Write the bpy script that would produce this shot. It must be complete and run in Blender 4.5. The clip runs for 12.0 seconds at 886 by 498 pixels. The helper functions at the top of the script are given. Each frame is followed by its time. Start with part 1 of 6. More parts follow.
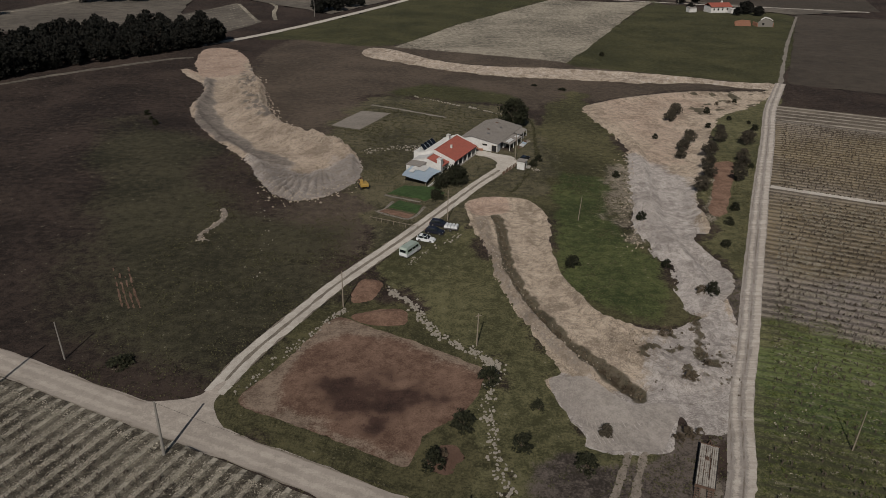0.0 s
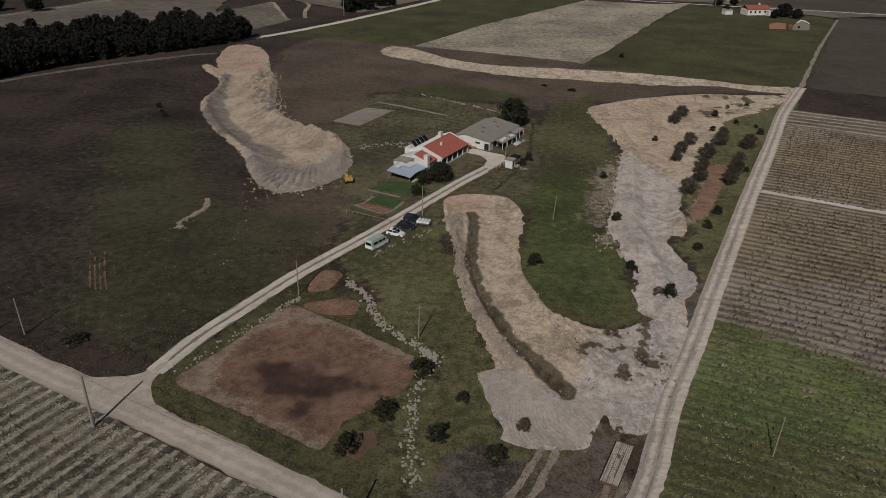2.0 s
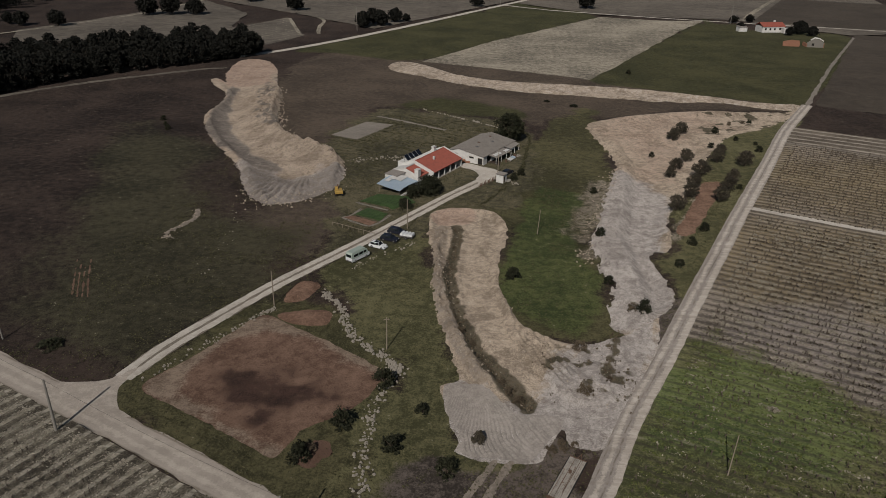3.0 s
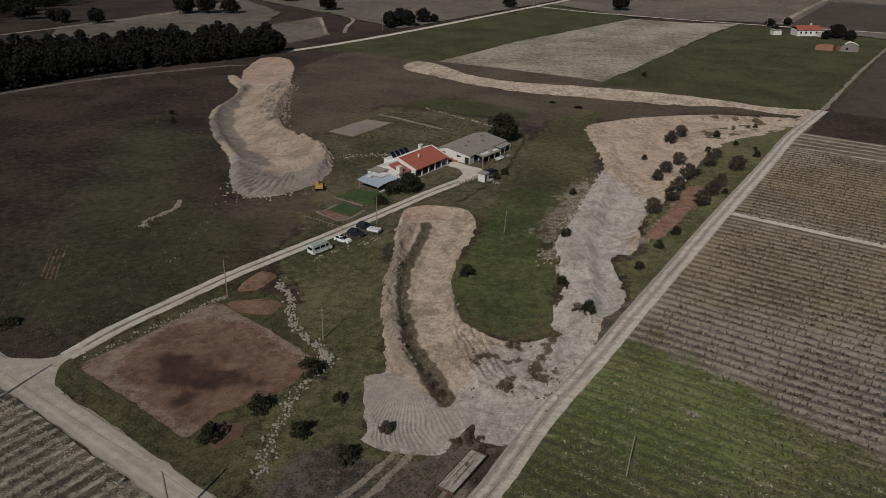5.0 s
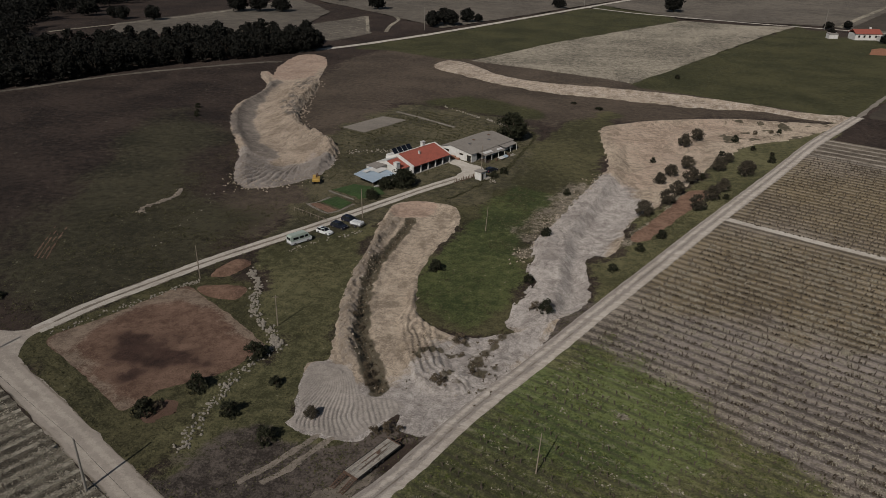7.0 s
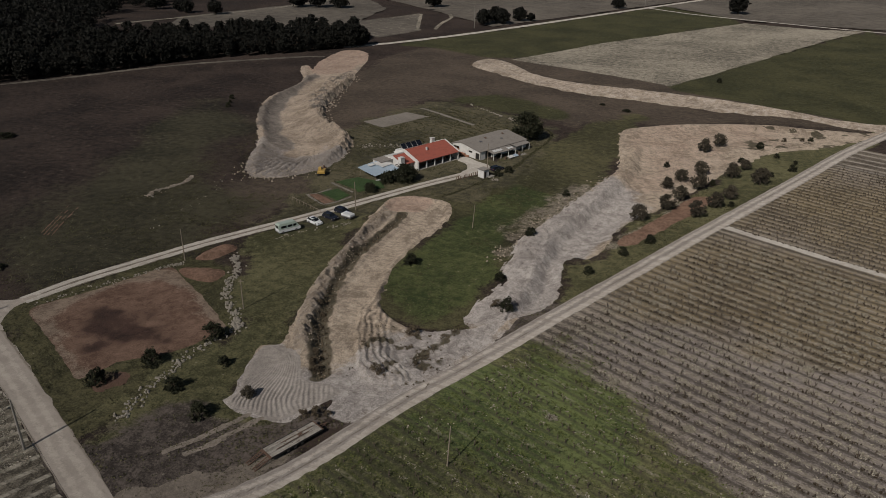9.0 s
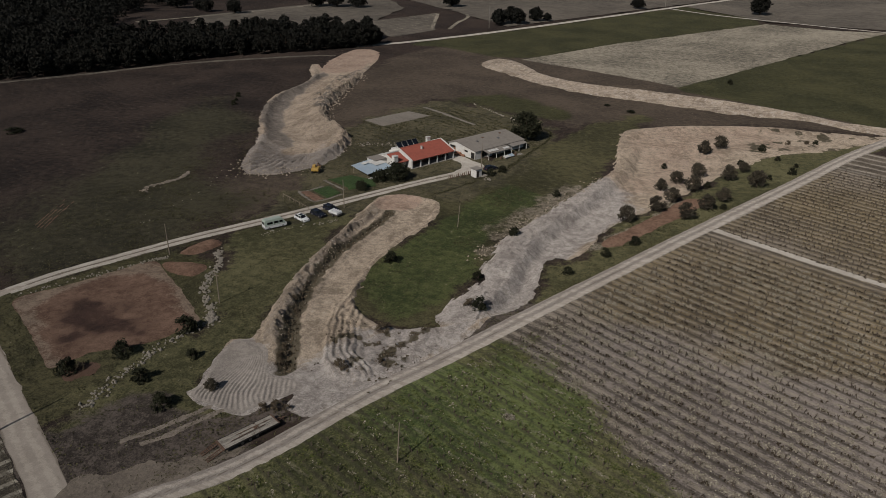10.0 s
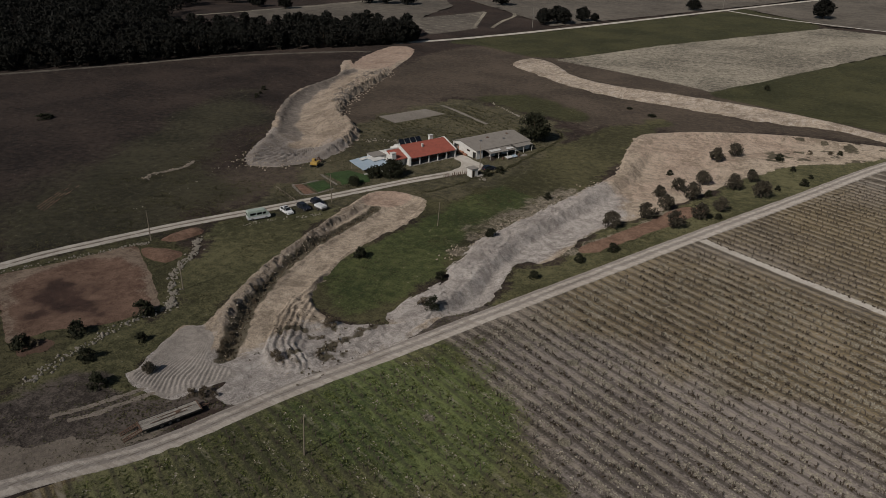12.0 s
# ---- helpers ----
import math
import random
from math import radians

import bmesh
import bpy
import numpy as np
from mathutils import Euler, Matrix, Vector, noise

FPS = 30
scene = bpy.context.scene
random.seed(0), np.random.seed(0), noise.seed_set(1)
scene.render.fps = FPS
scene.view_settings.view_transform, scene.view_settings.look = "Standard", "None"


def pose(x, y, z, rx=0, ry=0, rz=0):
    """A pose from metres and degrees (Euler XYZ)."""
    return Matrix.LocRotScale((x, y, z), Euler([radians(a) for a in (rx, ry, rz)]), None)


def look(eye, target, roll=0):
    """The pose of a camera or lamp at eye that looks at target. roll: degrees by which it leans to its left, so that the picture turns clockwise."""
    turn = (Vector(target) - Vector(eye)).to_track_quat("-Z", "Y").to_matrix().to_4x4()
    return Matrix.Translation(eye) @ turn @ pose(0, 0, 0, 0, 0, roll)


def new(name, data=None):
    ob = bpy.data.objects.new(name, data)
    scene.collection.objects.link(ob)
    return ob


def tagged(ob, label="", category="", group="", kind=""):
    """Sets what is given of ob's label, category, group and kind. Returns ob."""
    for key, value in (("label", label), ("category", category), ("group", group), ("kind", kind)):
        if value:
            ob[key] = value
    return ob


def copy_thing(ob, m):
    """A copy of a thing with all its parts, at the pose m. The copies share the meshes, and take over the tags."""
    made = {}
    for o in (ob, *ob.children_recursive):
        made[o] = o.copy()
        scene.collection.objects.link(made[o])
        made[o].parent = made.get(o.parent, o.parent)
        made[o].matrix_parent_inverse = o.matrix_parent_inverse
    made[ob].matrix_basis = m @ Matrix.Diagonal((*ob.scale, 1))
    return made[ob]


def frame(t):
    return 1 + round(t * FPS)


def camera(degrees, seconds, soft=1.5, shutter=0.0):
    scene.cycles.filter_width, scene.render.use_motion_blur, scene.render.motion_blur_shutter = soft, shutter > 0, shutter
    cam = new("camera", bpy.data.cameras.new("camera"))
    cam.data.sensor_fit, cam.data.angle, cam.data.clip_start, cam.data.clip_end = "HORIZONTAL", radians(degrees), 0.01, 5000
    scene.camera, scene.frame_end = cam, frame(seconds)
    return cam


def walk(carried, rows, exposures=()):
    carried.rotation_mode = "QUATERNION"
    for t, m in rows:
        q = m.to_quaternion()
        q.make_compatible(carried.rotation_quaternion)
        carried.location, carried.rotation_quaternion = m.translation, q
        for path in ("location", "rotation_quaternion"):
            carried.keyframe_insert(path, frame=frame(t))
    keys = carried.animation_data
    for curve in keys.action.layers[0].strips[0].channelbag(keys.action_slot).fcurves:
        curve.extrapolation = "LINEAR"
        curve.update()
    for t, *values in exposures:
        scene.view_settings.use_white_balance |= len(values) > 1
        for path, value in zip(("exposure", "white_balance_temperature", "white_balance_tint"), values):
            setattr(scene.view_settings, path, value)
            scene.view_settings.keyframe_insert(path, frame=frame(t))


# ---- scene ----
cam = camera(63.3, 12.0, soft=0.8)
METRES, EYE, TILT, LEAN, TURN = 120.0, 70.0, -25.4, -1.86, 0.0
PATH = [
    (0, (0.02, 0.674, 70.227), (0.063, 2.471, 69.352), 1.3),
    (0.5, (4.475, 0.083, 70.352), (4.485, 1.881, 69.476), 1.2),
    (1, (8.935, -0.466, 70.287), (8.913, 1.332, 69.412), 1.2),
    (1.5, (13.547, -0.822, 70.261), (13.491, 0.975, 69.386), 1.2),
    (2, (18.236, -1.253, 70.187), (18.145, 0.543, 69.311), 1.2),
    (2.5, (23.039, -1.287, 70.415), (22.914, 0.512, 69.549), 1.2),
    (3, (27.96, -1.472, 70.427), (27.802, 0.336, 69.587), 1.1),
    (5, (48.177, -1.04, 70.598), (47.885, 0.752, 69.758), 1.0),
    (5.5, (53.313, -0.493, 70.547), (52.986, 1.293, 69.708), 0.9),
    (6, (58.308, 0.038, 70.59), (57.942, 1.815, 69.75), 0.9),
    (6.5, (63.446, 0.798, 70.437), (63.03, 2.565, 69.597), 0.8),
    (7, (68.378, 1.576, 70.293), (67.914, 3.331, 69.453), 0.8),
    (9, (88.525, 6.152, 70.573), (87.878, 7.845, 69.727), 0.9),
    (9.5, (93.282, 7.687, 70.543), (92.608, 9.369, 69.698), 0.9),
    (10, (98.233, 9.586, 70.58), (97.518, 11.251, 69.733), 0.8),
    (10.5, (102.919, 11.714, 70.581), (102.161, 13.359, 69.733), 0.9),
    (11, (107.724, 14.048, 70.549), (106.923, 15.672, 69.701), 0.9),
    (11.5, (112.211, 16.447, 70.849), (111.371, 18.049, 69.997), 1.0),
    (12, (116.944, 19.226, 70.873), (116.071, 20.81, 70.019), 1.0),
]
walk(cam, [(t, look(eye, target, roll)) for t, eye, target, roll in PATH])

# ---- light ----
SUN_AZ, SUN_EL = 258.5, 38.5      # degrees: the way to the sun, counted from +x; shadows fall to +y
world = bpy.data.worlds.new("sky")
scene.world = world
world.use_nodes = True
sky = world.node_tree.nodes.new("ShaderNodeTexSky")
sky.sky_type, sky.sun_disc = "NISHITA", False
sky.sun_elevation, sky.sun_rotation = radians(SUN_EL), radians(90 - SUN_AZ)
world.node_tree.links.new(sky.outputs[0], world.node_tree.nodes["Background"].inputs[0])
world.node_tree.nodes["Background"].inputs[1].default_value = 0.05
sun = new("sun", bpy.data.lights.new("sun", "SUN"))
sun.data.energy, sun.data.angle, sun.data.color = 4.8, radians(0.5), (1.0, 0.935, 0.865)
scene.view_settings.exposure = -0.84
_az, _el = radians(SUN_AZ), radians(SUN_EL)
sun.matrix_world = look((0, 0, 300), (-math.cos(_az) * math.cos(_el), -math.sin(_az) * math.cos(_el), 300 - math.sin(_el)))

# ---- numbers: noise, outlines, distances ----


def vnoise(x, y, seed=0):
    """Smooth value noise, 0 to 1, on arrays."""
    xi, yi = np.floor(x).astype(np.int64), np.floor(y).astype(np.int64)
    fx, fy = x - xi, y - yi
    fx, fy = fx * fx * (3 - 2 * fx), fy * fy * (3 - 2 * fy)

    def h(a, b):
        n = (a * 374761393 + b * 668265263 + seed * 1442695041) & 0xFFFFFFFF
        n = ((n ^ (n >> 13)) * 1274126177) & 0xFFFFFFFF
        return ((n ^ (n >> 16)) & 0xFFFF) / 65535.0
    return (h(xi, yi) * (1 - fx) + h(xi + 1, yi) * fx) * (1 - fy) + (h(xi, yi + 1) * (1 - fx) + h(xi + 1, yi + 1) * fx) * fy


def fbm(x, y, size, octaves=4, seed=0):
    """Layered noise about 0, from -1 to 1; size in metres."""
    total, amp, norm = 0.0, 1.0, 0.0
    for k in range(octaves):
        total = total + amp * (vnoise(x / size + 17.3 * k, y / size - 9.1 * k, seed + k) * 2 - 1)
        norm, amp, size = norm + amp, amp * 0.5, size * 0.5
    return total / norm


def smooth(lo, hi, v):
    f = np.clip((v - lo) / (hi - lo), 0, 1)
    return f * f * (3 - 2 * f)


def rounded(points, steps=4, closed=True):
    """A Catmull-Rom line through plan points."""
    p = np.array(points, float)
    n, out = len(p), []
    for i in range(n if closed else n - 1):
        if closed:
            a, b, c, d = p[i - 1], p[i], p[(i + 1) % n], p[(i + 2) % n]
        else:
            a, b, c, d = p[max(i - 1, 0)], p[i], p[i + 1], p[min(i + 2, n - 1)]
        for s in range(steps):
            t = s / steps
            out.append(0.5 * (2 * b + (c - a) * t + (2 * a - 5 * b + 4 * c - d) * t * t + (3 * b - a - 3 * c + d) * t ** 3))
    if not closed:
        out.append(p[-1])
    return np.array(out)


def to_line(x, y, line, closed=False):
    """Distance to a plan line, how far along it the nearest place is (metres), and the side (+ left)."""
    best, along, side, run = np.full(x.shape, 1e9), np.zeros(x.shape), np.zeros(x.shape), 0.0
    q = np.vstack([line, line[:1]]) if closed else line
    for (ax, ay), (bx, by) in zip(q[:-1], q[1:]):
        dx, dy = bx - ax, by - ay
        ll = math.hypot(dx, dy) or 1e-6
        t = np.clip(((x - ax) * dx + (y - ay) * dy) / ll ** 2, 0, 1)
        d = np.hypot(x - ax - t * dx, y - ay - t * dy)
        m = d < best
        best = np.where(m, d, best)
        along = np.where(m, run + t * ll, along)
        side = np.where(m, np.sign(dx * (y - ay) - dy * (x - ax)), side)
        run += ll
    return best, along, side


def inside(x, y, poly):
    """Signed distance to a closed outline, positive inside."""
    hit = np.zeros(x.shape, bool)
    q = np.vstack([poly, poly[:1]])
    for (ax, ay), (bx, by) in zip(q[:-1], q[1:]):
        if ay != by:
            hit ^= ((ay > y) != (by > y)) & (x < (bx - ax) * (y - ay) / (by - ay) + ax)
    d = to_line(x, y, poly, True)[0]
    return np.where(hit, d, -d)


def boxed(x, y, poly, pad):
    """Where a place is near an outline's box: spares far sums."""
    lo, hi = poly.min(0) - pad, poly.max(0) + pad
    return (x > lo[0]) & (x < hi[0]) & (y > lo[1]) & (y < hi[1])


def inside_near(x, y, poly, pad=12.0):
    out = np.full(x.shape, -pad)
    m = boxed(x, y, poly, pad)
    if m.any():
        out[m] = np.maximum(inside(x[m], y[m], poly), -pad)
    return out


# ---- the plan, in metres ----
RUN = 65.5                                   # degrees: the way of the east road; fields lie square to it
ROAD = [(-190, 158), (-64, 97.3), (-20, 76.6), (30, 51.8), (120, 8)]
TRACK = [(-34.5, 88), (-32.2, 95.5), (-29.6, 103.5), (-24.6, 114.4), (-18.1, 128.2), (-9.5, 143.3), (-3.2, 154.5), (4.6, 169.0), (13.3, 185.3), (20.0, 196.5), (23.0, 203.5), (20.5, 209.5), (15.6, 212)]
EAST = [(22, 38), (32, 57), (41.6, 70.4), (50.0, 91.9), (57.8, 108.4), (67.0, 129.4), (77.6, 153.0), (93.0, 187.2), (112.9, 230.3), (130.4, 269.2), (148, 303), (155, 316)]
NORTH = [(155, 316), (205, 420), (261, 530)]
CROSS = [(95.5, 187.3), (116, 177.8), (134, 170), (190, 144)]
FAR_ROAD = [(-118, 380), (-89, 425), (-50, 507), (23, 680), (62, 770), (130, 920)]
BARE = [(-29.0, 90.6), (-28.4, 92.6), (-27.1, 94.8), (-24.0, 100.6), (-20.8, 107.8), (-17.6, 114.6), (-14.9, 114.8), (-9.1, 111.3), (-2.6, 107.8), (3.7, 103.7), (8.7, 100.0), (9.7, 98.1), (8.2, 92), (4.9, 87.2), (1.3, 84.2), (-0.9, 81.0), (-2.0, 77.4), (-3.5, 76.5), (-7.8, 78.7), (-15.2, 82.6), (-20.0, 85.1), (-25.0, 87.6), (-27.9, 89.2)]
STRIP_A = [(-109.5, 321), (-101, 307), (-91.6, 293), (-88, 275), (-87.4, 262), (-81.5, 245), (-70.5, 226), (-59.5, 210.5), (-52, 198.5), (-45.5, 184.5), (-40.3, 176), (-35, 172), (-28.6, 174), (-21.6, 182), (-18.8, 192), (-20.6, 206),
           (-26, 218), (-35, 226.5), (-45, 234), (-53.5, 248), (-60, 266), (-66.4, 293), (-76, 316), (-82, 335), (-90, 357), (-98, 371), (-107, 376), (-113, 368), (-110.6, 350), (-107, 333), (-100.6, 318.5), (-104, 320.5), (-107.5, 324.5)]
STRIP_B = [(9.4, 171.5), (12.3, 175), (16, 176.4), (24, 176), (28, 171), (29.6, 162), (28.9, 153), (27.8, 147), (28.5, 132), (31, 124), (33, 118), (36, 115), (41, 112.5), (46, 112.6), (50, 115), (54, 118), (60, 124), (55.6, 106), (48.8, 92), (45, 84),
           (39.8, 83.4), (38.9, 87.2), (36.4, 82.5), (34.8, 79.5), (29, 79.0), (26, 79.4), (22.7, 80.6), (23.5, 82.8), (22, 86.5), (20.3, 92), (19.5, 96.4), (22.3, 98.4), (20.7, 104), (18.9, 110.5), (16.9, 117), (15.0, 124.5), (14.1, 130), (13.8, 138.5), (12.2, 147), (10.6, 155.5), (9.9, 162)]
STRIP_C = [(58.5, 270), (58.7, 250), (60.6, 236), (63, 222), (59.4, 205), (56, 189), (53.2, 175), (51, 166), (49, 158.5), (50.4, 149), (49.9, 142), (52.6, 137.5), (50.8, 129), (49.4, 123.5), (51, 117.5), (55, 117), (62, 127), (64.6, 133), (63.8, 141), (62.4, 147), (62.2, 152), (64, 154.4), (67, 155.2), (69, 161), (69.9, 171), (72, 181),
           (80, 196), (86, 211), (91.5, 226), (98.5, 242), (110, 262), (126, 275), (144, 297), (147, 304), (137, 300), (113, 297), (97, 292), (72, 279)]
STRIP_D = [(-34, 372), (-29.8, 381), (-17.3, 376), (3, 352), (26, 341), (60, 338), (88, 333), (112, 326.5), (134, 316), (153, 314), (150, 304), (136, 304), (121, 311), (104, 311.5), (83, 311), (60, 316), (35, 319), (11, 327), (-13.5, 345), (-31, 357)]
DITCH = [(17.0, 164), (17.5, 156), (17.4, 147.6), (17.4, 138.8), (18.6, 129), (21.2, 118.4), (25.0, 108.4), (28.2, 102.3), (31.6, 96.3), (33.6, 93)]
BERM_B = [(13.3, 163), (13.9, 148), (15.0, 138.5), (16.1, 129.5), (18.2, 119), (21.4, 109.4), (24.2, 103), (26.6, 99)]
WALL_STONES = [(-7.3, 125.6), (-2.7, 120.2), (1.6, 110.3), (9.0, 103.3), (12.0, 100.2), (10.0, 92.4), (9.8, 84.3), (10.1, 77.2), (11.4, 71.0)]
OUT = {k: rounded(v, 3) for k, v in dict(bare=BARE, a=STRIP_A, b=STRIP_B, c=STRIP_C, d=STRIP_D).items()}
ROAD_L, TRACK_L, EAST_L = rounded(ROAD, 6, False), rounded(TRACK, 6, False), rounded(EAST, 6, False)
TOE = [(-92, 330), (-89, 306), (-83.0, 279), (-73.8, 252), (-64.2, 234), (-54.5, 219), (-43, 208.5), (-32, 197), (-25.5, 184.5)]
CREST = [(-82, 330), (-77.5, 312), (-72.5, 286), (-65.2, 261), (-55.4, 246), (-45.4, 233.0), (-36, 224.6), (-28, 217), (-22.5, 205), (-21, 194)]
STEP = [(29.5, 152), (30.1, 138.1), (29.3, 127.0), (29.4, 121.1), (30.6, 112.8), (34.7, 103.7), (39.4, 96.3), (43.3, 93.2)]
SHELF = [(57.5, 124), (57.6, 141.1), (56.9, 162.6), (59.6, 180.1), (63.9, 204.4), (66.6, 224.5), (65, 249.0), (67, 263.4)]
TOE_L, CREST_L, STEP_L, SHELF_L = (rounded(v, 4, False) for v in (TOE, CREST, STEP, SHELF))
DITCH_L, BERM_L = rounded(DITCH, 5, False), rounded(BERM_B, 5, False)


def ridge(x, y, line, width, height, lump=0.5, seed=3, reach=14.0):
    """A lumpy bank along a plan line."""
    out = np.zeros(x.shape)
    m = boxed(x, y, line, reach)
    if m.any():
        d = to_line(x[m], y[m], line)[0]
        n = 1 + lump * fbm(x[m], y[m], 3.2, 3, seed)
        out[m] = height * n * np.exp(-(d / (width * (1 + 0.12 * fbm(x[m], y[m], 5.0, 2, seed + 5)))) ** 2)
    return out


def height(x, y):
    """The lie of the land."""
    z = 0.10 * fbm(x, y, 14, 3, 1)
    sa, sb, sc, sd = (inside_near(x, y, OUT[k]) for k in "abcd")
    # the long western dig: a sunk floor, a narrow lumpy bank on the west, a long scalloped slope up to a crest on the east, a fan of ridges in front
    near_a = sa > -3
    if near_a.any():
        xa, ya, ia = x[near_a], y[near_a], sa[near_a]
        toe, _, toe_side = to_line(xa, ya, TOE_L)
        crest, run_c, crest_side = to_line(xa, ya, CREST_L)
        rough = fbm(xa, ya, 4.0, 4, 21)
        front_a = smooth(204, 188, ya)
        north_a = smooth(296, 322, ya)
        climb = np.where(toe_side > 0, np.where(crest_side > 0, 1.0, toe / (toe + crest + 0.01)), 0.0)
        scallop = fbm(run_c, crest * 0.12, 2.3, 3, 22)
        slope = (2.9 * smooth(0.0, 1.0, climb) + 1.1 * scallop * smooth(0.05, 0.4, climb) * smooth(1.0, 0.8, climb)) * (1 - north_a) * (1 - 0.55 * front_a)
        body = -0.7 * smooth(2.0, 6.5, ia) * (1 - 0.7 * north_a) + slope * smooth(-0.3, 3.4, ia) + 0.26 * fbm(xa, ya, 2.4, 3, 24)
        blocks = np.floor((fbm(xa, ya, 1.9, 3, 25)) * 4.0) / 4.0
        body += (1.35 * blocks + 0.5 * np.abs(fbm(xa, ya, 1.1, 2, 31))) * smooth(0.82, 1.0, climb) * smooth(0, 1.5, ia) * (1 - front_a) * (1 - north_a)
        west = np.exp(-((ia - 2.1) / 1.5) ** 2) * (1 + 0.6 * rough + 0.5 * fbm(xa, ya, 1.1, 2, 26)) * 0.75 * np.where(climb <= 0, 1.0, north_a * 0.3) * (1 - 0.9 * north_a) * (1 - front_a)
        fan = np.abs(np.sin(np.arctan2(ya - 203, xa + 32) * 30 + 1.6 * fbm(xa, ya, 6, 2, 23)))
        heap = smooth(209, 198, ya) * smooth(0, 3.5, ia) * smooth(18, 8, ia) * smooth(-19, -27, xa - 0.3 * (ya - 185)) * (0.25 + 0.9 * fan * smooth(-24, -33, xa) + 0.5 * rough + 0.35 * fbm(xa, ya, 1.4, 2, 27))
        z[near_a] += body + west + heap
    # the middle dig: a worn floor, a step up to a combed terrace on the east, a spoil ridge and a ditch on its west
    dd = to_line(x, y, DITCH_L)[0]
    z += ridge(x, y, BERM_L, 1.55, 1.15, 0.3, 41) * (1 + 0.75 * fbm(x, y, 1.2, 3, 44))
    z += np.where(sb > -2, smooth(108, 124, y) * (0.16 * np.exp(-((sb - 1.0) / 0.8) ** 2) * (1 + 1.0 * fbm(x, y, 1.6, 3, 42)) - 0.75 * smooth(0.6, 2.6, sb) * smooth(1.0, 3.0, dd)), 0)
    z += np.where(sb > 0, (0.10 * fbm(x, y, 3.5, 3, 43) + 0.07 * fbm(x, y, 1.0, 2, 49)) * smooth(0, 2, sb), 0)
    z -= 0.8 * np.exp(-(dd / 1.25) ** 2)
    mb = (sb > 0) & (y > 92) & (y < 160)
    if mb.any():
        xb, yb = x[mb], y[mb]
        st, run_s, st_side = to_line(xb, yb, STEP_L)
        off = st * st_side + 0.7 * fbm(xb, yb, 2.6, 3, 45)
        on = smooth(-0.5, 0.7, off) * smooth(0.0, 1.4, sb[mb]) * smooth(93, 97, yb) * smooth(158, 140, yb)
        z[mb] += on * (0.95 + 0.17 * np.sin(off * 5.0 + 2.5 * fbm(xb, yb, 5, 2, 46)) * smooth(7.5, 5.0, off) + 0.42 * fbm(xb, yb, 1.8, 3, 48) - 0.6 * smooth(3.5, 9.0, off))
    # the eastern dig: a ledged shelf on the west that slopes down to a smooth channel
    mc = sc > -2
    if mc.any():
        xc, yc, ic = x[mc], y[mc], sc[mc]
        ch, _, ch_side = to_line(xc, yc, SHELF_L)
        east = -ch * ch_side + 0.7 * fbm(xc, yc, 9.0, 2, 51)
        ledge = np.floor((fbm(xc, yc, 4.5, 3, 52) + 0.25 * fbm(xc, yc, 1.2, 2, 54)) * 4.0) / 4.0
        shelf = (0.95 + 0.85 * ledge) * smooth(0, 1.6, ic) + 0.15 * np.abs(fbm(xc, yc, 1.2, 2, 55))
        deep = -1.3 * smooth(0, 3.5, ic) * smooth(118, 132, yc) * smooth(262, 232, yc)
        t_c = smooth(-0.6, 3.2, east)
        z[mc] += shelf * (1 - t_c) * smooth(116, 128, yc) * smooth(268, 246, yc) + deep * t_c + 0.10 * fbm(xc, yc, 6.0, 3, 53) * smooth(0, 2, ic)
    back = to_line(x, y, rounded([(62, 262), (72, 277), (97, 289), (113, 293), (122, 292)], 3, False))[0]
    z += 1.2 * np.exp(-(back / 3.2) ** 2)
    # the northern strip
    z += np.where(sd > -2, 0.9 * np.exp(-((sd - 3.5) / 3.0) ** 2) * (1 + 0.4 * fbm(x, y, 4.0, 3, 61)), 0)
    # spoil heap by itself in the west field
    heap = to_line(x, y, rounded([(-50.6, 165), (-48.8, 159.5), (-50.2, 154), (-51.6, 149), (-49.6, 146.4)], 3, False))[0]
    z += 0.6 * np.exp(-(heap / 1.3) ** 2) * (1 + 0.6 * fbm(x, y, 1.5, 2, 71))
    # road and track lie level, with a shallow verge
    for line, half in ((ROAD_L, 3.0), (TRACK_L, 2.2), (EAST_L, 3.0)):
        m = boxed(x, y, line, 9)
        if m.any():
            d = to_line(x[m], y[m], line)[0]
            z[m] *= smooth(half - 0.6, half + 1.6, d) * 0.97 + 0.03
    return z


def mesh_object(name, verts, faces, material, parent=None, label="", shade=False):
    me = bpy.data.meshes.new(name)
    me.from_pydata(verts, [], faces)
    me.materials.append(material)
    if shade:
        me.shade_smooth()
    ob = new(name, me)
    ob.parent = parent
    if label:
        ob["label"] = label
    return ob


def set_zone(ob, name, values):
    """A land-cover value at every vertex."""
    at = ob.data.attributes.new(name, "FLOAT", "POINT")
    at.data.foreach_set("value", np.ascontiguousarray(values, dtype=np.float32))


COVER = []           # outlines of what lies over the ground sheet


